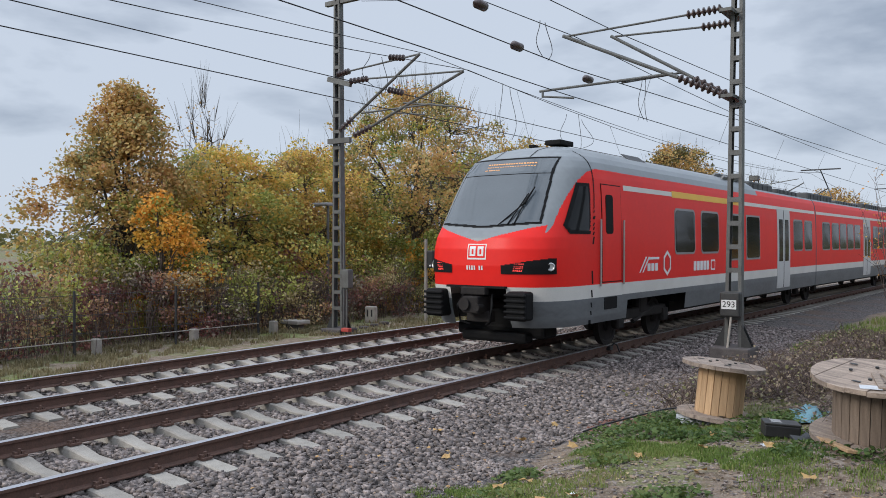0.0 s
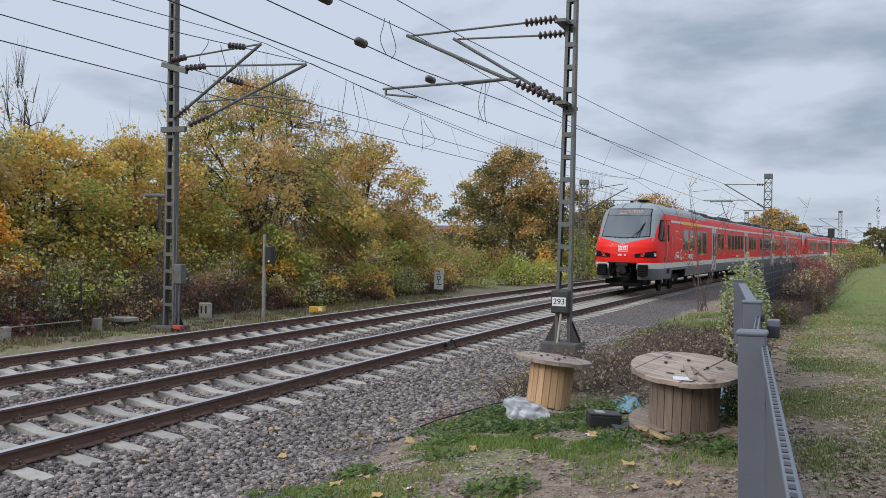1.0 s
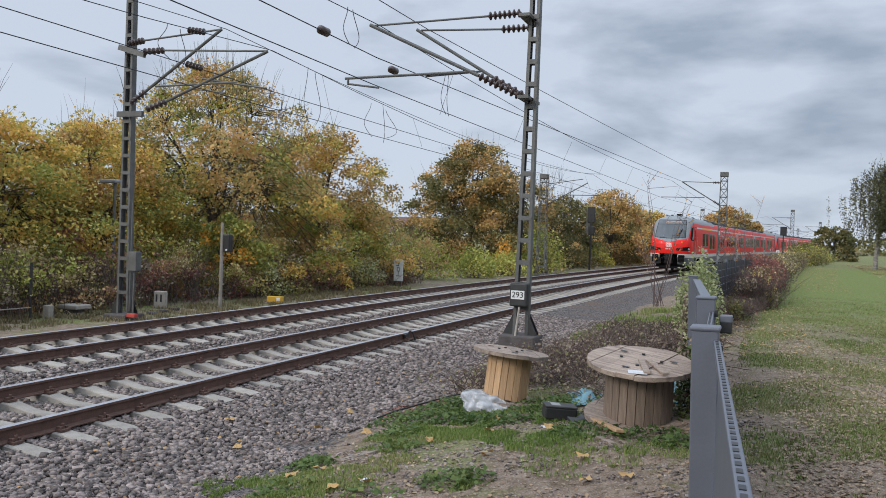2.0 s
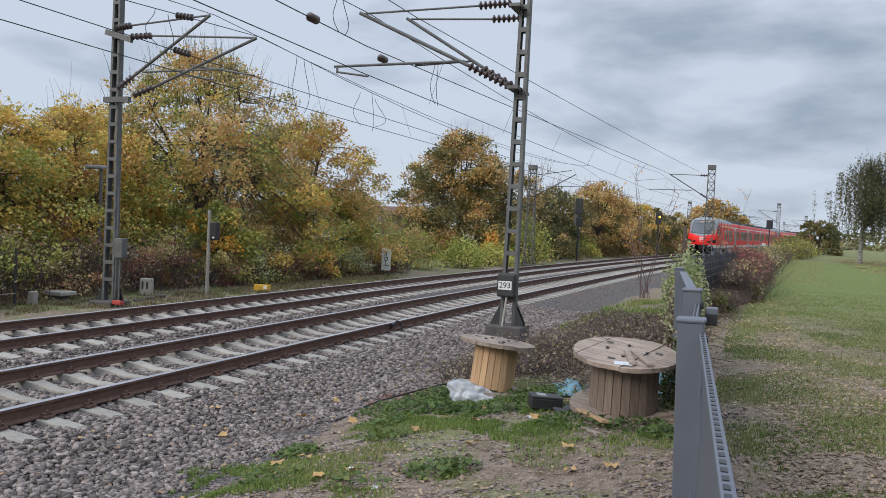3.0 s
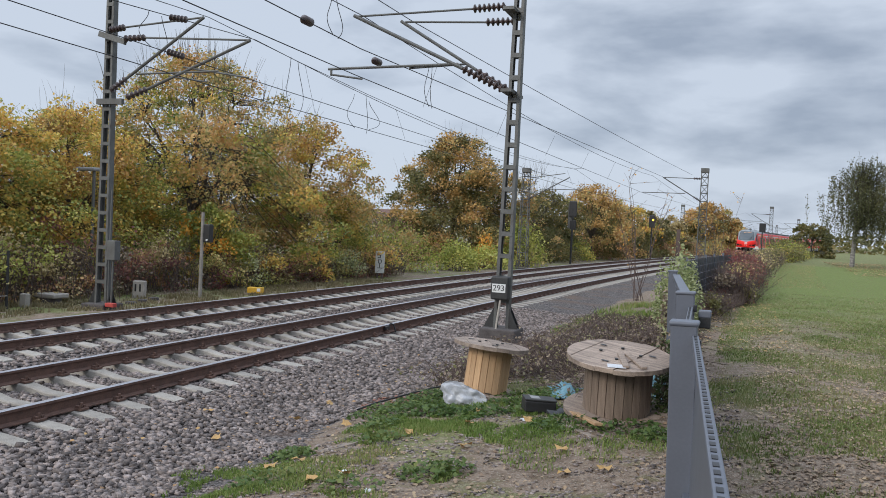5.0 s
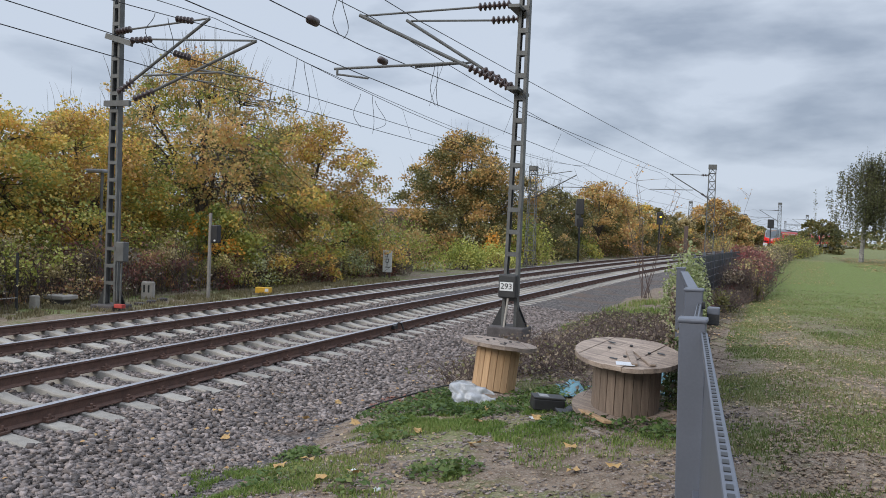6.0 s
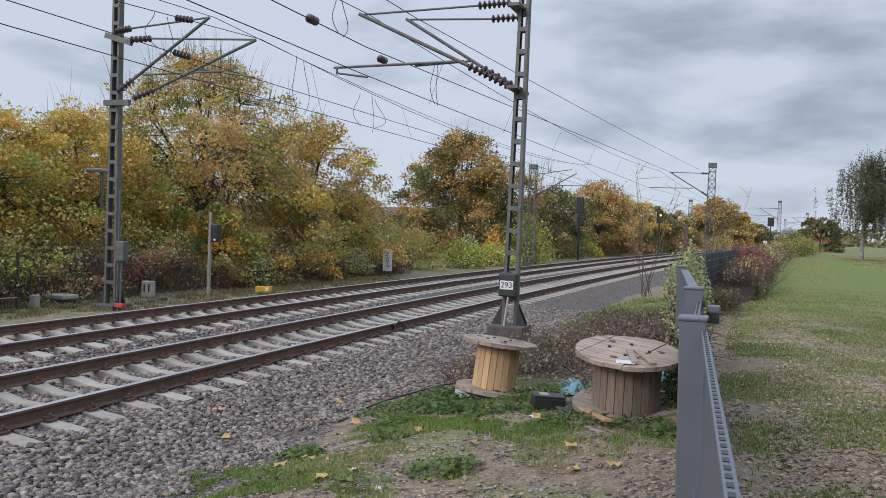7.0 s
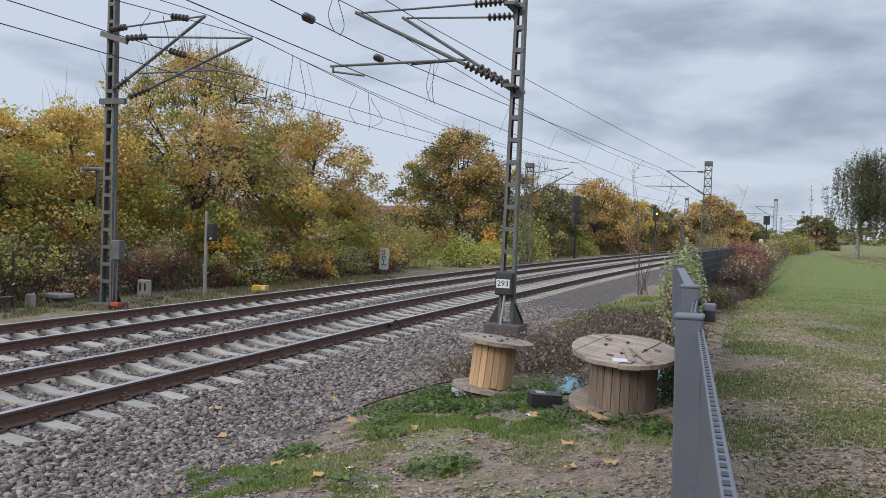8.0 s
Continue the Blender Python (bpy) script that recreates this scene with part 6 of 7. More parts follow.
    for k in range(5200):
        x, y = RNG.uniform(-3.9, -0.7), 9.6 + 9.5 * RNG.random() ** 1.2
        if fbm(x, y, 0.7, 31.0) < -0.25 or (x < -3.1 and y > 14) or (y < 10.6 and x < -1.9):
            continue
        z = real_z(x, y)
        p = Vector((x, y, z + RNG.uniform(-0.01, 0.06)))
        d = Vector((RNG.normal() * 0.34, RNG.normal() * 0.34, 0))
        crown = RNG.uniform(0.04, 0.30) * (0.6 + 0.9 * max(0.0, fbm(x, y, 1.1, 37.0) + 0.4))
        m = p + d * 0.5 + Vector((0, 0, crown))
        e = p + d + Vector((0, 0, crown * RNG.uniform(0.1, 0.9)))
        st.stick(p, m, 0.006, 0.005, 3)
        st.stick(m, e, 0.005, 0.003, 3)
        for j in range(3):
            bl.append(m.lerp(e, RNG.random()) + Vector((RNG.normal() * 0.07, RNG.normal() * 0.07, RNG.uniform(-0.08, 0.03))))
    tagged(st.emit("bramble_stems", TWIG), "tangled dry bramble stems", "brambles", kind="stuff")
    tagged(leaf_object("bramble_leaves", bl, 0.05, BRAMBLE), "withered brown bramble leaves", "brambles", kind="stuff")
    # fallen leaves
    lit, crumbs = [], []
    for k in range(17000):
        y = 4 + 26 * RNG.random() ** 1.6
        x = RNG.uniform(-4.0 - 0.0 * y, 1.2 + y * 0.37)
        crumbs.append((x, y, real_z(x, y) + 0.01))
    for k in range(24000):
        y = 3.3 + 16 * RNG.random() ** 1.4
        x = RNG.uniform(0.25, 1.0 + y * 0.36)
        crumbs.append((x, y, real_z(x, y) + 0.012))
    for k in range(160):
        y = RNG.uniform(5, 14)
        x = RNG.uniform(-6.3, -4.0)
        lit.append((x, y, real_z(x, y) + 0.05))
    for k in range(2500):
        y = RNG.uniform(34, 75)
        p = on_line(NEAR, y, RNG.uniform(8.2, 10.5), 0)[0]
        lit.append((p.x, p.y, 0.475))
    far_lit = [(RNG.uniform(4.5 + 0.04 * y, 22), y, 0.475) for y in RNG.uniform(52, 95, 5000)]
    tagged(leaf_object("fallen_leaves", far_lit, 0.12, LITTER, flat=0.85), "belt of fallen brown leaves across the far lawn", "leaves", kind="stuff")
    for k in range(700):
        y = RNG.uniform(13, 24)
        lit.append((RNG.uniform(-0.7, 0.7) + 0.01 * y, y, 0.475))
    tagged(leaf_object("fallen_leaves", lit, 0.045, LITTER, flat=0.8), "small fallen brown and yellow leaves", "leaves", kind="stuff")
    for k in range(2600):
        y = 4.0 + 18 * RNG.random() ** 1.2
        x = RNG.uniform(0.3, 1.4 + y * 0.36)
        crumbs.append((x, y, real_z(x, y) + 0.015))
    tagged(leaf_object("leaf_crumbs", crumbs, 0.036, CRUMBS, flat=0.75), "withered leaf crumbs strewn over soil and lawn", "leaves", kind="stuff")
    big = [(-1.35, 6.95), (-2.62, 8.55), (-3.75, 6.15), (-3.55, 6.3), (-3.0, 7.5), (-2.9, 5.9), (-2.2, 6.9), (-1.2, 6.3), (-4.9, 8.6), (-5.2, 7.4), (-5.0, 9.6), (-2.5, 7.9), (-3.1, 5.7), (-1.9, 8.0), (-4.1, 8.3), (-0.9, 6.4), (-5.9, 8.2)]
    for x, y in big:
        z = real_z(x, y) + (0.05 if x < -4.2 else 0.03)
        bm = bmesh.new()
        vs = []
        for k in range(10):
            a = 2 * math.pi * k / 10
            r = (0.07 if k % 2 == 0 else 0.046) * RNG.uniform(0.72, 1.2)
            vs.append(bm.verts.new((r * math.cos(a), r * math.sin(a), 0.012 * (k % 3))))
        cv = bm.verts.new((0, 0, 0.008))
        for k in range(10):
            bm.faces.new((vs[k], vs[(k + 1) % 10], cv))
        ob = part("maple_leaf", bm, LITTER)
        ob.matrix_world = pose(x, y, z, RNG.uniform(-25, 25), RNG.uniform(-25, 25), RNG.uniform(0, 360))
        tagged(ob, "fallen yellow maple leaf lying on the ground", "leaf", "maple leaves")


make_ground_cover()


def make_ballast():
    """Loose stones over the ballast near the camera."""
    protos = []
    for k in range(14):
        bm = bmesh.new()
        bmesh.ops.create_cube(bm, size=1.5)
        for v in bm.verts:  # broken blocks with sharp, slanting faces
            v.co += Vector(RNG.uniform(-0.42, 0.42, 3))
            v.co.z *= 0.72
            v.co.x *= 1.2
        bmesh.ops.triangulate(bm, faces=bm.faces)
        bm.verts.index_update()
        protos.append((np.array([v.co[:] for v in bm.verts]), np.array([[v.index for v in f.verts] for f in bm.faces])))
        bm.free()
    V, F = [], []
    base = 0
    n = 0
    while n < 66000:
        y = 3.2 + 21 * RNG.random() ** 1.5
        q = RNG.uniform(-6.4, 3.9)
        x = NEAR + float(bend(y)) + q
        if q > 2.9 and fbm(x, y, 0.8, 41.0) < -0.75 + (q - 2.9) * 0.95:
            continue
        if q < -1.6 and y < 6 or (q < -2.2 and RNG.random() < 0.5):
            continue
        if min(abs((y - 3.16 + 0.3) % 0.6 - 0.3) if abs(q) < 1.36 else 9, abs((y - 3.5 + 0.3) % 0.6 - 0.3) if abs(q + 3.94) < 1.36 else 9) < 0.15:
            continue
        z = real_z(x, y)
        s = 0.024 * RNG.uniform(0.45, 1.45) * (0.8 if q > 3.1 else 1.0)
        pv, pf = protos[RNG.integers(14)]
        a, b = RNG.uniform(0, 6.28), RNG.uniform(-0.6, 0.6)
        ca, sa, cb, sb = math.cos(a), math.sin(a), math.cos(b), math.sin(b)
        M = np.array([[ca, -sa * cb, sa * sb], [sa, ca * cb, -ca * sb], [0, sb, cb]]) * s
        V.append(pv @ M.T + np.array([x, y, z + s * RNG.uniform(0.0, 0.7)]))
        F.append(pf + base)
        base += len(pv)
        n += 1
    for k in range(12000):  # pebbles trodden into the soil
        y = 3.6 + 7.5 * RNG.random() ** 1.3
        x = RNG.uniform(-4.3, 0.1)
        if fbm(x, y, 1.2, 51.0) < -0.2:
            continue
        s = 0.011 * RNG.uniform(0.4, 1.6)
        pv, pf = protos[RNG.integers(14)]
        V.append(pv * s * np.array([1, 1, 0.7]) + np.array([x, y, real_z(x, y) + s * 0.2]))
        F.append(pf + base)
        base += len(pv)
    V, F = np.concatenate(V), np.concatenate(F)
    me = bpy.data.meshes.new("ballast_stones")
    me.vertices.add(len(V)); me.vertices.foreach_set("co", V.ravel())
    me.loops.add(F.size); me.loops.foreach_set("vertex_index", F.ravel())
    me.polygons.add(len(F)); me.polygons.foreach_set("loop_start", np.arange(len(F)) * 3); me.polygons.foreach_set("loop_total", np.full(len(F), 3))
    me.materials.append(STONE)
    me.update(calc_edges=True)
    tagged(new("ballast_stones", me), "loose grey-brown crushed ballast stones", "ballast", kind="stuff")


make_ballast()


# ---- things beside the tracks ----
def cable_spool(x, y, z, dia, height, core, label, stave_mat, top_mat, rx, ry, rz, staves=22):
    sp = thing("cable_spool", pose(x, y, z, rx, ry, rz), label, "cable spool", "wooden cable spools")
    th = 0.045
    for name, zc in (("bottom_disc", th / 2), ("top_disc", height - th / 2)):
        d = new(name)
        d.parent = sp
        d.location = (0, 0, zc)
        w = dia / 6
        for k in range(6):
            x0, x1 = -dia / 2 + k * w + 0.0018, -dia / 2 + (k + 1) * w - 0.0018
            r = dia / 2
            up, dn = [], []
            for j in range(9):
                xx = x0 + (x1 - x0) * j / 8
                h = math.sqrt(max(0.0005, r * r - xx * xx))
                up.append((xx, h)); dn.append((xx, -h))
            ring = up + dn[::-1]
            n = len(ring)
            bow = 0.004 * RNG.normal()
            V = [(a, b, th / 2 + bow) for a, b in ring] + [(a, b, -th / 2 + bow) for a, b in ring]
            F = [list(range(n))[::-1], [n + i for i in range(n)]] + [(i, (i + 1) % n, n + (i + 1) % n, n + i) for i in range(n)]
            pl = obj("plank", V, F, top_mat, d)
            pl.rotation_euler = (0, 0, 0)
        if name == "top_disc":
            for a in (0.4, 1.9, 3.3, 5.0):
                part("bolt", rod((0.62 * core * math.cos(a), 0.62 * core * math.sin(a), th / 2 + 0.006), (0.62 * core * math.cos(a), 0.62 * core * math.sin(a), th / 2 + 0.02), 0.018, seg=8), DARKIRON, d)
        for k in range(3):
            a = k * 2.1 + 0.5
            part("hole", box((0.075, 0.03, 0.004), (dia * 0.3 * math.cos(a), dia * 0.3 * math.sin(a), th / 2 + 0.012)), BLACK, d)
    for k in range(staves):
        a = 2 * math.pi * k / staves
        w = 2 * math.pi * core / staves * 0.96
        st = part("stave", box((0.022, w, height - 2 * th), (0, 0, 0), 0.004), stave_mat, sp)
        st.location = (core * math.cos(a), core * math.sin(a), height / 2)
        st.rotation_euler = (0, 0, a)
    return sp


def make_spools():
    cable_spool(-2.87, 9.62, 0.10, 0.93, 0.63, 0.255, "small cable spool with light new staves and grey discs", WOODNEW, WOODTOP, -1.0, 6.0, 25, 20)
    b = cable_spool(-1.125, 8.62, 0.285, 1.09, 0.63, 0.335, "wide weathered cable spool of grey-brown boards", WOODSTAVE, WOODTOP, 7.0, 5.0, -18, 24)
    top = pose(-1.125, 8.62, 0.285, 7.0, 5.0, -18)
    for x, y, L, a in ((0.131, -0.195, 0.45, -145.8), (0.234, -0.124, 0.45, -132.6)):
        ob = part("wood_offcut", box((0.062, L, 0.022), (0, 0, 0), 0.004), WOODTOP)
        ob.matrix_world = top @ pose(x, y, 0.647, 0, 0, a)
        tagged(ob, "short light wooden offcut lying on the spool", "wood piece", "wood offcuts")
    pb = part("paper_sheet", box((0.18, 0.11, 0.004), (0, 0, 0), 0.001), PLASTICWHITE)
    pb.matrix_world = top @ pose(0.162, -0.400, 0.639, 0, 0, 30)
    tagged(pb, "white paper sheet lying on the spool", "paper")


def crumpled(name, at, size, bump, material, label, category, seed, n=22, turn=0):
    """A crumpled sheet with thickness."""
    V, F = [], []
    for s in (0, 1):
        for j in range(n):
            for i in range(n):
                u, v = i / (n - 1) - 0.5, j / (n - 1) - 0.5
                edge = max(0.0, 1 - (2 * max(abs(u), abs(v))) ** 4)
                h = bump * edge * (0.55 + 0.9 * noise.fractal(Vector((u * 4 + seed, v * 4, seed)), 1, 2, 4)) + bump * 0.25 * abs(noise.noise(Vector((u * 11, v * 11, seed))))
                V.append((u * size[0] * (1 + 0.15 * noise.noise(Vector((v * 5, seed, 0)))), v * size[1] * (1 + 0.2 * noise.noise(Vector((u * 5, 3, seed)))), max(0.003, h) - 0.003 * s))
    q = n * n
    for j in range(n - 1):
        for i in range(n - 1):
            a = j * n + i
            F.append((a, a + 1, a + n + 1, a + n))
            F.append((q + a, q + a + n, q + a + n + 1, q + a + 1))
    ob = obj(name, V, F, material, smooth=True)
    ob.matrix_world = pose(*at, 0, 0, turn)
    return tagged(ob, label, category)


def make_litter():
    crumpled("tarpaulin", (-1.66, 9.75, 0.22), (0.8, 0.7), 0.13, TARP, "crumpled light blue tarpaulin beside the spool", "tarpaulin", 3.3, turn=20)
    crumpled("tarpaulin", (-0.86, 9.75, 0.3), (0.4, 0.5), 0.2, TARP, "crumpled light blue tarpaulin behind the spool", "tarpaulin", 9.1, turn=60)
    cr = thing("plastic_crate", pose(-1.95, 8.62, 0.20, 0, 3, 24), "black plastic crate with a grey lid on the grass", "crate")
    part("tub", box((0.34, 0.22, 0.12), (0, 0, 0.06), 0.012), BLACK, cr)
    part("lid", box((0.35, 0.23, 0.022), (0, 0, 0.132), 0.008), DARKIRON, cr, "grey crate lid")
    part("label_plate", box((0.10, 0.14, 0.003), (-0.05, 0.0, 0.1455)), TFRAME, cr)
    for k, (x, y, s, t) in enumerate(((-1.72, 8.42, 0.18, 40), (-1.66, 8.55, 0.14, -20))):
        ob = part("plastic_piece", box((s, s * 0.6, 0.03), (0, 0, 0.012), 0.006, Matrix.Rotation(0.2, 4, "X")), BLACK)
        ob.matrix_world = pose(x, y, gz(x, y) + 0.02, 5, 8, t)
        tagged(ob, "broken black plastic piece beside the crate", "litter", "plastic pieces")
    for k, (x, y, s) in enumerate(((-1.98, 8.15, 0.10), (-1.83, 8.05, 0.09), (-2.25, 9.55, 0.09), (-2.95, 6.0, 0.08), (-2.5, 5.5, 0.07))):
        crumpled("paper_scrap", (x, y, gz(x, y) + 0.015), (s, s * 0.9), 0.018, PLASTICWHITE, "crumpled white paper scrap on the ground", "litter", 20 + k, 8, 30 * k)["group"] = "paper scraps"
    bd = part("wooden_board", box((0.09, 0.78, 0.03), (0, 0, 0), 0.005), WOODNEW)
    bd.matrix_world = pose(-1.38, 8.12, 0.305, -3, 6, 33)
    tagged(bd, "light wooden board lying in the grass", "board")
    bd = part("wooden_board", box((0.12, 0.5, 0.03), (0, 0, 0), 0.005), WOODGREY)
    bd.matrix_world = pose(-3.46, 6.92, 0.0, 5, -10, -28)
    tagged(bd, "weathered grey board half sunk in the grass", "board")
    bd = part("wooden_board", box((0.08, 0.5, 0.025), (0, 0, 0), 0.005), WOODGREY)
    bd.matrix_world = pose(-1.35, 7.75, 0.25, -2, 4, 40)
    tagged(bd, "weathered grey board lying on the soil", "board")
    tagged(tube("black_cable", [(-3.55, 10.6, -0.02), (-3.75, 10.2, -0.02), (-3.9, 9.8, -0.04), (-4.15, 9.2, -0.09), (-4.2, 8.8, -0.1)], 0.012, BLACK), "black cable lying on the ballast edge", "cable")
    rr = []
    for k in range(260):
        a, d = RNG.uniform(0, 6.28), 0.55 * math.sqrt(RNG.random())
        x, y = -4.1 + d * math.cos(a) * 0.8, 9.75 + d * math.sin(a)
        rr.append((x, y, gz(x, y) + 0.02))
    tagged(leaf_object("brick_rubble", rr, 0.05, leaf_mat("brick_red", [(0.0, (0.16, 0.07, 0.05)), (1.0, (0.26, 0.12, 0.08))], through_light=0.0), flat=0.6), "crushed reddish brick rubble on the ballast edge", "rubble", kind="stuff")


def make_bag():
    bm = bmesh.new()
    bmesh.ops.create_icosphere(bm, subdivisions=4, radius=1.0)
    for v in bm.verts:
        d = v.co.normalized()
        k = 1 + 0.35 * noise.noise(d * 1.6 + Vector((3, 1, 2))) + 0.12 * abs(noise.noise(d * 4.5)) + 0.03 * noise.noise(d * 10)
        v.co = Vector((d.x * 0.25 * k, d.y * 0.055 * k + 0.05 * noise.noise(d * 3.0), d.z * 0.15 * k + 0.13))
    bag = part("plastic_bag", bm, FILM, None, "", True)
    bag.matrix_world = pose(-2.98, 9.30, 0.045, -78, 0, 8)
    return tagged(bag, "crumpled white plastic bag against the small spool", "plastic bag")


BAG = make_bag()


def make_gate():
    """Grey steel gate and its posts."""
    group = "grey gate posts"
    posts = [(-0.268, 5.32, 0.160, 1.60), (-0.43, 8.15, 0.165, 1.61), (-0.93, 13.3, 0.13, 1.61)]
    for x, y, w, top in posts:
        p = thing("gate_post", pose(x, y, 0.40, 0, -1.3, 0), "square grey painted steel gate post", "gate post", group)
        part("shaft", box((w, w, top - 0.4), (0, 0, (top - 0.4) / 2), 0.008), FENCE, p)
        part("cap", box((w + 0.022, w + 0.022, 0.03), (0, 0, top - 0.4 + 0.012), 0.012), FENCE, p)
        for z in (0.42, 0.78, 1.08):
            part("hinge", box((0.03, 0.05, 0.07), (w / 2 + 0.012, -w / 2 + 0.02, z), 0.006), BLACK, p)

    def leaf(a, b, z0, z1, label, holes=True, rail=(0.05, 0.05)):
        a, b = Vector(a), Vector(b)
        d = b - a
        L = d.length
        g = thing("gate_leaf", pose(a.x, a.y, 0, 0, 0, math.degrees(math.atan2(-d.x, d.y))), label, "gate")
        bm = box((rail[0], L, rail[1]), (0, L / 2, z1 - rail[1] / 2), 0.007)
        part("top_rail", bm, FENCE, g)
        part("bottom_rail", box((0.05, L, 0.05), (0, L / 2, z0 + 0.025), 0.007), FENCE, g)
        part("sheet", box((0.006, L - 0.04, z1 - z0 - 0.07), (-0.018, L / 2, (z0 + z1) / 2)), FENCE, g)
        for z in (z0 + 0.30, z0 + 0.64):
            part("bar", box((0.02, L, 0.022), (-0.036, L / 2, z), 0.004), FENCE, g)
        if holes:
            for k in range(int(L / 0.075)):
                part("slot", box((0.017, 0.040, 0.004), (0.002, 0.06 + k * 0.075, z1 + 0.001), 0.0), BLACK, g)
        return g
    leaf((-0.222, 5.22, 0), (0.165, -0.6, 0), 0.52, 1.55, "grey sheet steel gate leaf with a slotted top rail", True, (0.040, 0.05))
    leaf((-0.40, 8.04, 0), (-0.30, 5.45, 0), 0.52, 1.50, "narrow grey steel gate leaf between posts", True, (0.04, 0.05))
    leaf((-0.90, 13.2, 0), (-0.44, 8.25, 0), 0.52, 1.58, "grey steel panel with a broad flat cap", False, (0.11, 0.07))
    gb = thing("gate_lock_box", pose(-0.27, 8.12, 1.38), "dark grey lock box on the gate post", "lock box")
    part("case", box((0.11, 0.12, 0.16), (0, 0, 0), 0.012), DARKIRON, gb)
    part("cover", box((0.115, 0.13, 0.07), (0, 0, 0.055), 0.012), FENCE, gb)
    # mesh fence with dark strips
    pts = [(-1.12, 19.5), (-1.02, 22.0), (-0.88, 24.5), (-0.72, 27.0), (-0.5, 29.5), (-0.25, 32.0)]
    for (xa, ya), (xb, yb) in zip(pts, pts[1:]):
        d = Vector((xb - xa, yb - ya, 0))
        f = thing("fence_panel", pose(xa, ya, 0.42, 0, 0, math.degrees(math.atan2(-d.x, d.y))), "dark grey mesh fence panel with privacy strips", "fence", "mesh fence panels")
        L = d.length
        part("post", box((0.06, 0.06, 1.3), (0, 0, 0.65), 0.005), FENCE, f)
        for k in range(6):
            part("strip", box((0.008, L - 0.06, 0.185), (0, L / 2, 0.12 + k * 0.2)), DARKIRON, f)
            part("wire_bar", rod((0.012, 0.03, 0.02 + k * 0.2), (0.012, L - 0.03, 0.02 + k * 0.2), 0.008, seg=4), FENCE, f)
        for k in range(1, 5):
            part("wire_bar", rod((0.016, L * k / 5, 0), (0.016, L * k / 5, 1.24), 0.006, seg=4), FENCE, f)


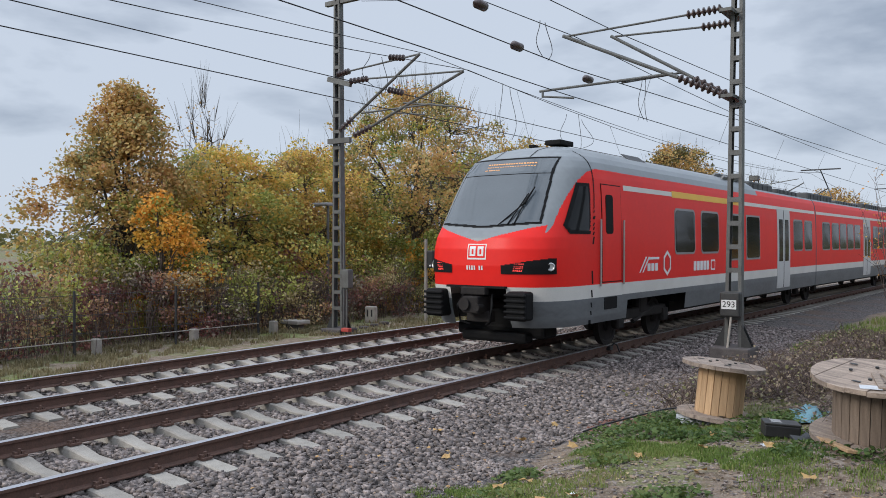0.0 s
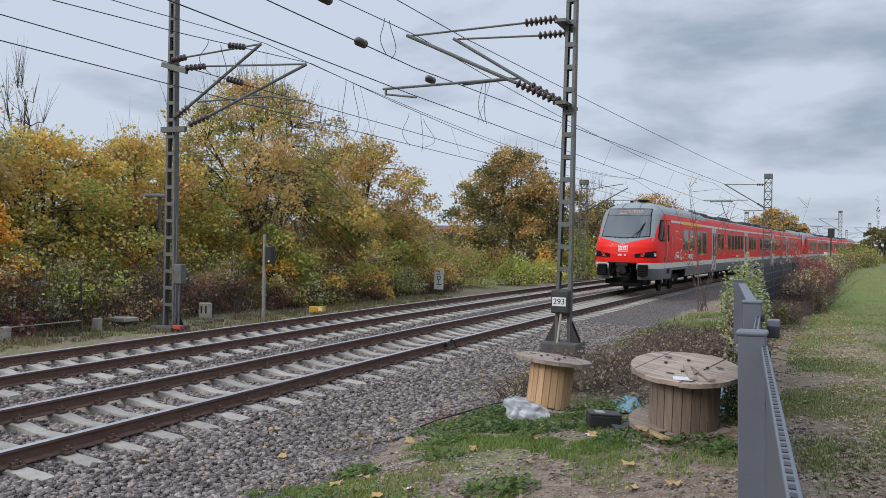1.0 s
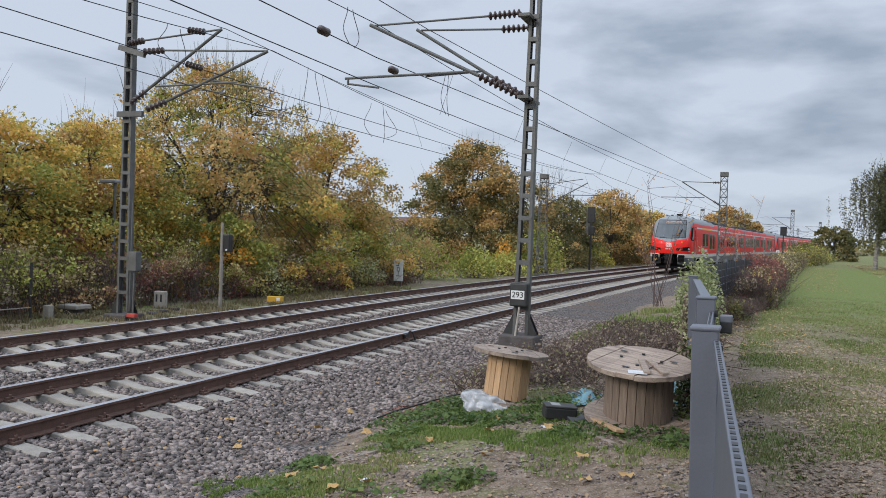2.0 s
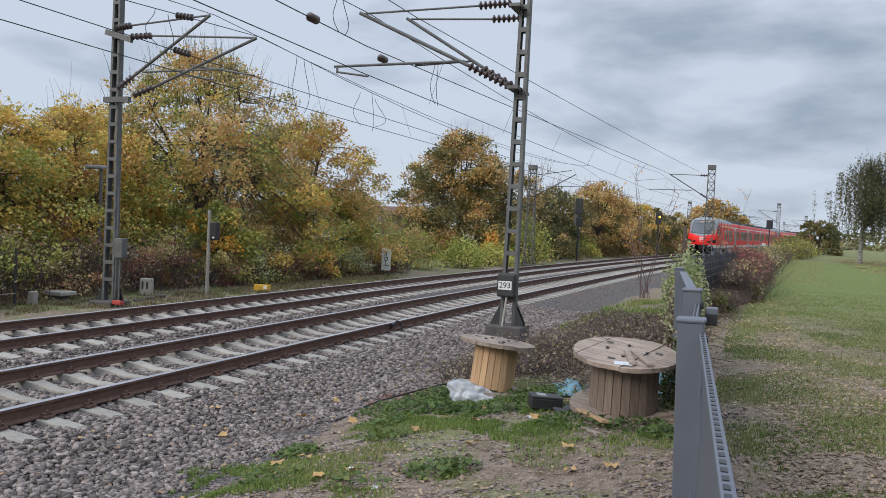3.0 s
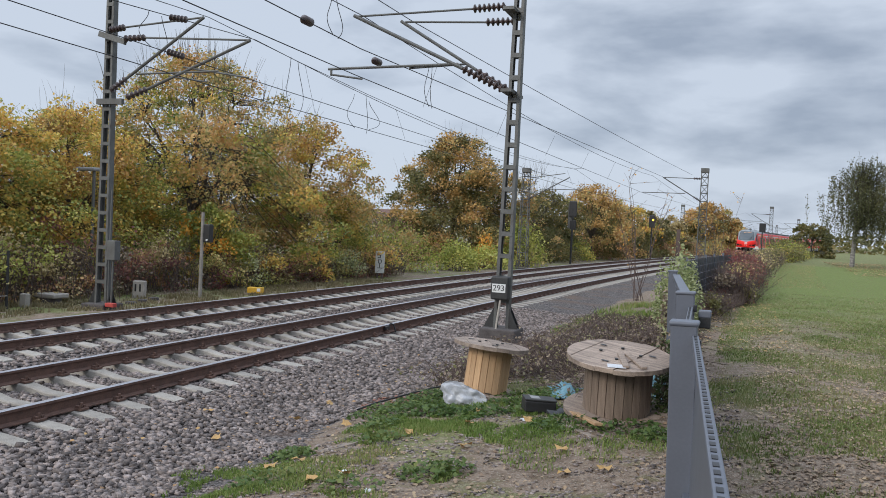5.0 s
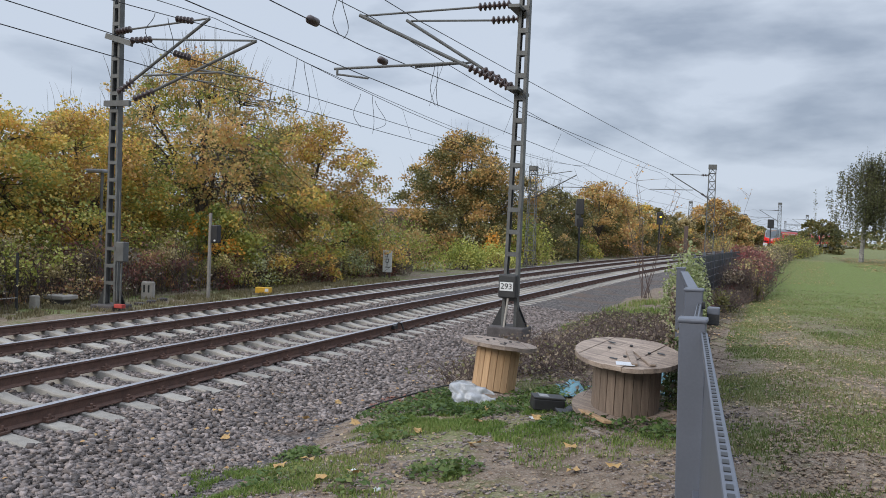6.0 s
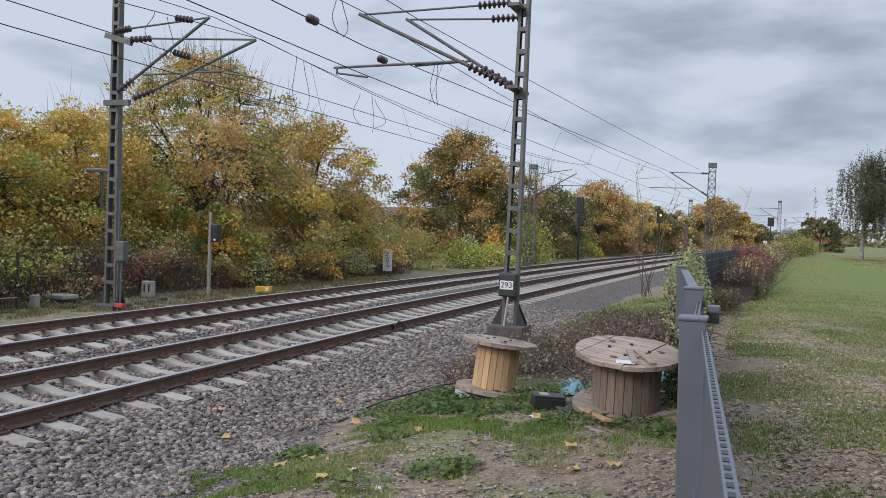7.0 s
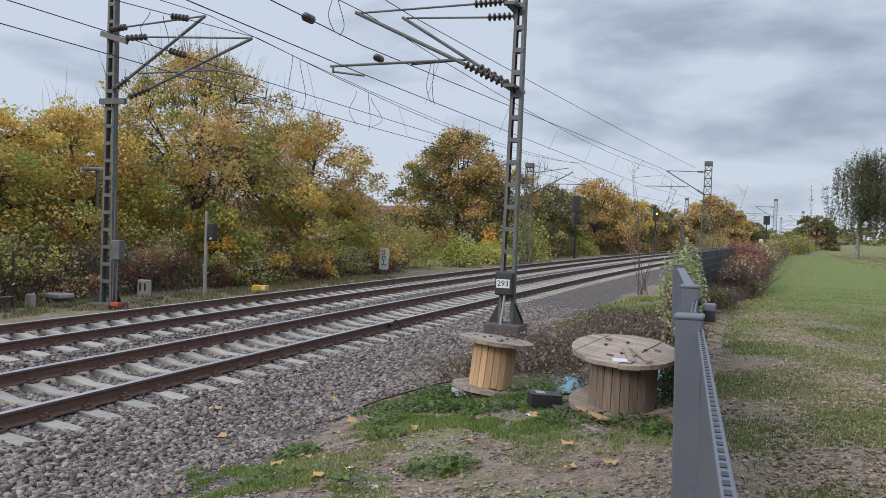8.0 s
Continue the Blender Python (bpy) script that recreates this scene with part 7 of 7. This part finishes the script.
def make_signals():
    # post with a black box
    s = thing("signal_post", pose(-15.5, 20.9, -0.38), "slim grey concrete post with a black signal box", "signal")
    part("post", rod((0, 0, -0.1), (0, 0, 2.62), 0.06, 0.05, 10), CONCRETE, s)
    part("case", box((0.24, 0.2, 0.56), (0.16, 0.08, 1.98), 0.03), BLACK, s)
    part("lens", rod((0.2, -0.03, 1.78), (0.2, -0.06, 1.78), 0.03), SIGNWHITE, s)
    # white board with black marks
    b = thing("track_sign", pose(-15.7, 34.6, -0.38), "white upright track sign with black scrawled marks", "sign")
    part("board", box((0.46, 0.05, 1.02), (0, 0, 0.75), 0.02), SIGNWHITE, b)
    part("foot", add_box(box((0.07, 0.06, 0.35), (-0.12, 0.02, 0.1)), (0.07, 0.06, 0.35), (0.12, 0.02, 0.1)), TWIG, b)
    for k, (x, z, w, h, a) in enumerate(((0.0, 1.08, 0.12, 0.03, 0.3), (0.02, 1.02, 0.03, 0.16, -0.2), (-0.04, 0.96, 0.14, 0.03, 0.1), (0.0, 0.86, 0.16, 0.03, 0.2), (0.08, 0.80, 0.03, 0.14, 0.1), (-0.06, 0.79, 0.03, 0.14, -0.2), (0.0, 0.71, 0.14, 0.03, 0.0), (0.0, 0.60, 0.03, 0.2, -0.6), (0.02, 0.48, 0.26, 0.03, -0.15))):
        part("mark", box((w, 0.006, h), (x, -0.028, z), 0, None), BLACKINK, b)
    # yellow box, marker block, capped shaft, red end
    y = thing("yellow_trackside_box", pose(-15.0, 23.2, -0.38, 0, 0, 12), "yellow painted trackside box by the rail", "trackside box")
    part("case", box((0.5, 0.26, 0.2), (0, 0, 0.13), 0.015), YELLOWBOX, y)
    part("plate", box((0.12, 0.006, 0.1), (0.15, -0.133, 0.15)), SIGNWHITE, y)
    mk = thing("marker_stone", pose(-16.6, 19.5, -0.4, 0, 0, 15), "old white concrete marker stone with worn marks", "marker stone")
    part("block", box((0.36, 0.2, 0.55), (0, 0, 0.25), 0.03), CONCRETE, mk)
    for x in (-0.08, 0.06):
        part("mark", box((0.05, 0.008, 0.22), (x, -0.102, 0.32)), BLACKINK, mk)
    c = thing("shaft_cover", pose(-17.3, 16.9, -0.4), "concrete shaft cover in the grass", "shaft cover")
    part("ring", rod((0, 0, 0), (0, 0, 0.16), 0.26, 0.26, 16), FOOTING, c)
    part("lid", box((0.7, 0.55, 0.12), (0, 0, 0.2), 0.03), CONCRETE, c)
    r = part("red_end_cap", box((0.26, 0.14, 0.1), (0, 0, 0.05), 0.015), REDPAINT)
    r.matrix_world = pose(-14.75, 16.3, -0.27)
    tagged(r, "small red painted cap on the mast footing", "cap")
    for k in range(3):
        st = part("rubble_stone", box((0.26, 0.2, 0.1), (0, 0, 0.0), 0.03), FOOTING)
        st.matrix_world = pose(-15.6 - 0.2 * k, 18.0 + 0.7 * k, -0.36, 0, 0, 37 * k)
        tagged(st, "dark broken stone lying in the grass", "stone", "stones")
    # light signals further along
    for x, y, h, n in ((-12.9, 66.0, 5.1, 2), (-8.6, 86.5, 4.75, 1)):
        t = thing("light_signal", pose(x, y, -0.35), "dark railway light signal on a lattice post", "signal", "light signals")
        part("post", rod((0, 0, 0), (0, 0, h - 0.4), 0.09, 0.09, 6), DARKIRON, t)
        part("screen", box((0.62, 0.14, 1.3), (0, 0, h - 0.6), 0.05), BLACK, t)
        if n == 2:
            part("screen", box((0.5, 0.14, 0.75), (0.05, 0, h - 1.9), 0.05), BLACK, t)
            part("ladder", box((0.3, 0.04, 2.0), (-0.25, 0.1, h - 1.2)), MAST, t)
        else:
            part("lamp", rod((0.1, -0.07, h - 0.45), (0.1, -0.1, h - 0.45), 0.11), glow("amber_signal", (1.0, 0.55, 0.05), 1.5), t, "lit amber signal lamp")
    p = thing("dark_post", pose(-6.9, 101, -0.35), "dark upright post at the bend of the line", "post")
    part("shaft", box((0.45, 0.3, 3.6), (0, 0, 1.8), 0.05), TWIG, p)
    q, _ = on_line(NEAR, 108, 3.9, -0.1)
    t = thing("light_signal", pose(*q), "dark railway signal beside the hedge", "signal", "light signals")
    part("post", rod((0, 0, 0), (0, 0, 3.6), 0.07), DARKIRON, t)
    part("screen", box((0.75, 0.15, 1.1), (0, 0, 4.1), 0.05), BLACK, t)
    part("plate", box((0.4, 0.05, 0.5), (-0.55, 0, 1.5), 0.02), SIGNWHITE, t)
    # station canopy in the distance
    q, h = on_line(FAR, 262, -4.2, -0.3)
    st = thing("platform_canopy", pose(q.x + 3.5, q.y, q.z, 0, 0, h), "distant platform canopy on dark posts", "canopy")
    part("roof", box((9, 40, 0.5), (-3, 20, 4.6), 0.05), TDOOR, st)
    for k in range(5):
        part("post", box((0.4, 0.4, 4.4), (0.8, 1 + 9 * k, 2.2)), DARKIRON, st)
    part("rear_wall", box((0.3, 40, 3.2), (-6, 20, 1.9)), FOOTING, st)
    hs = thing("house", pose(-58, 118, -0.4), "distant house with a brown roof among the trees", "house")
    part("wall", box((12, 10, 2.6), (0, 0, 1.3)), TDOOR, hs)
    bm = bmesh.new()
    vs = [bm.verts.new(v) for v in ((-6.4, -5.4, 2.6), (6.4, -5.4, 2.6), (6.4, 5.4, 2.6), (-6.4, 5.4, 2.6), (-6.4, 0, 5.0), (6.4, 0, 5.0))]
    for f in ((0, 1, 5, 4), (2, 3, 4, 5), (0, 4, 3), (1, 2, 5), (3, 2, 1, 0)):
        bm.faces.new([vs[i] for i in f])
    part("roof", bm, mat("brown_roof_tiles", (0.16, 0.09, 0.07), (0.10, 0.06, 0.05), 3, 0.9), hs)
    # old wire fence in front of the far hedge
    wf = thing("wire_fence", pose(0, 0, 0), "old wire fence on thin dark posts along the hedge", "fence")
    line = [on_line(FAR, y, -5.15, -0.4)[0] for y in (4.6, 7.2, 9.8, 12.4, 15.0)]
    for p in line:
        part("post", rod(p, p + Vector((0, 0, 1.45)), 0.035, seg=6), DARKIRON, wf)
        part("base_block", box((0.22, 0.16, 0.42), p + Vector((0.05, 0.5, 0.15)), 0.03), CONCRETE, wf)
    for a, b in zip(line, line[1:]):
        for z in (0.5, 0.9, 1.35):
            part("strand", rod(a + Vector((0, 0, z)), b + Vector((0, 0, z)), 0.006, seg=4), WIRE, wf)
        part("pipe", rod(a + Vector((0.02, 0, 0.33)), b + Vector((0.02, 0, 0.33)), 0.014, seg=6), CONCRETE, wf, "pale pipe along the fence")


def make_rail_bond():
    p, _ = on_line(NEAR, 15.85, 0.80, 0.0)
    b = thing("rail_bond", pose(*p), "short black cable bond clamped to the rail", "rail bond")
    part("clamp", box((0.10, 0.16, 0.09), (0.0, 0, -0.06), 0.015), BLACK, b)
    tube("cable", [(0.02, 0, -0.05), (0.05, 0.10, 0.03), (0.09, 0.17, 0.0), (0.14, 0.2, -0.16)], 0.018, BLACK, b)


make_spools()
make_rail_bond()
make_litter()
make_gate()
make_signals()


# ---- what moves ----
def motions():
    times = [0.25 * k for k in range(33)]
    for ob, a, length, flip in TRAIN:
        walk(ob, [(t, car_pose(t, a, length, flip)) for t in times])
    # the wind lifts the bag against the spool and tucks it under the disc again
    low, up, swell = pose(-2.98, 9.30, 0.045, -78, 0, 8), pose(-3.0, 9.08, 0.03, -24, 14, 8), pose(-3.0, 9.06, 0.035, -16, 18, 12)
    walk(BAG, [(0.0, low), (0.25, low), (0.4, up), (1.0, swell), (1.5, up), (2.8, up), (3.5, swell), (4.2, up), (4.7, swell), (6.0, up), (6.3, low), (8.0, low)])


motions()
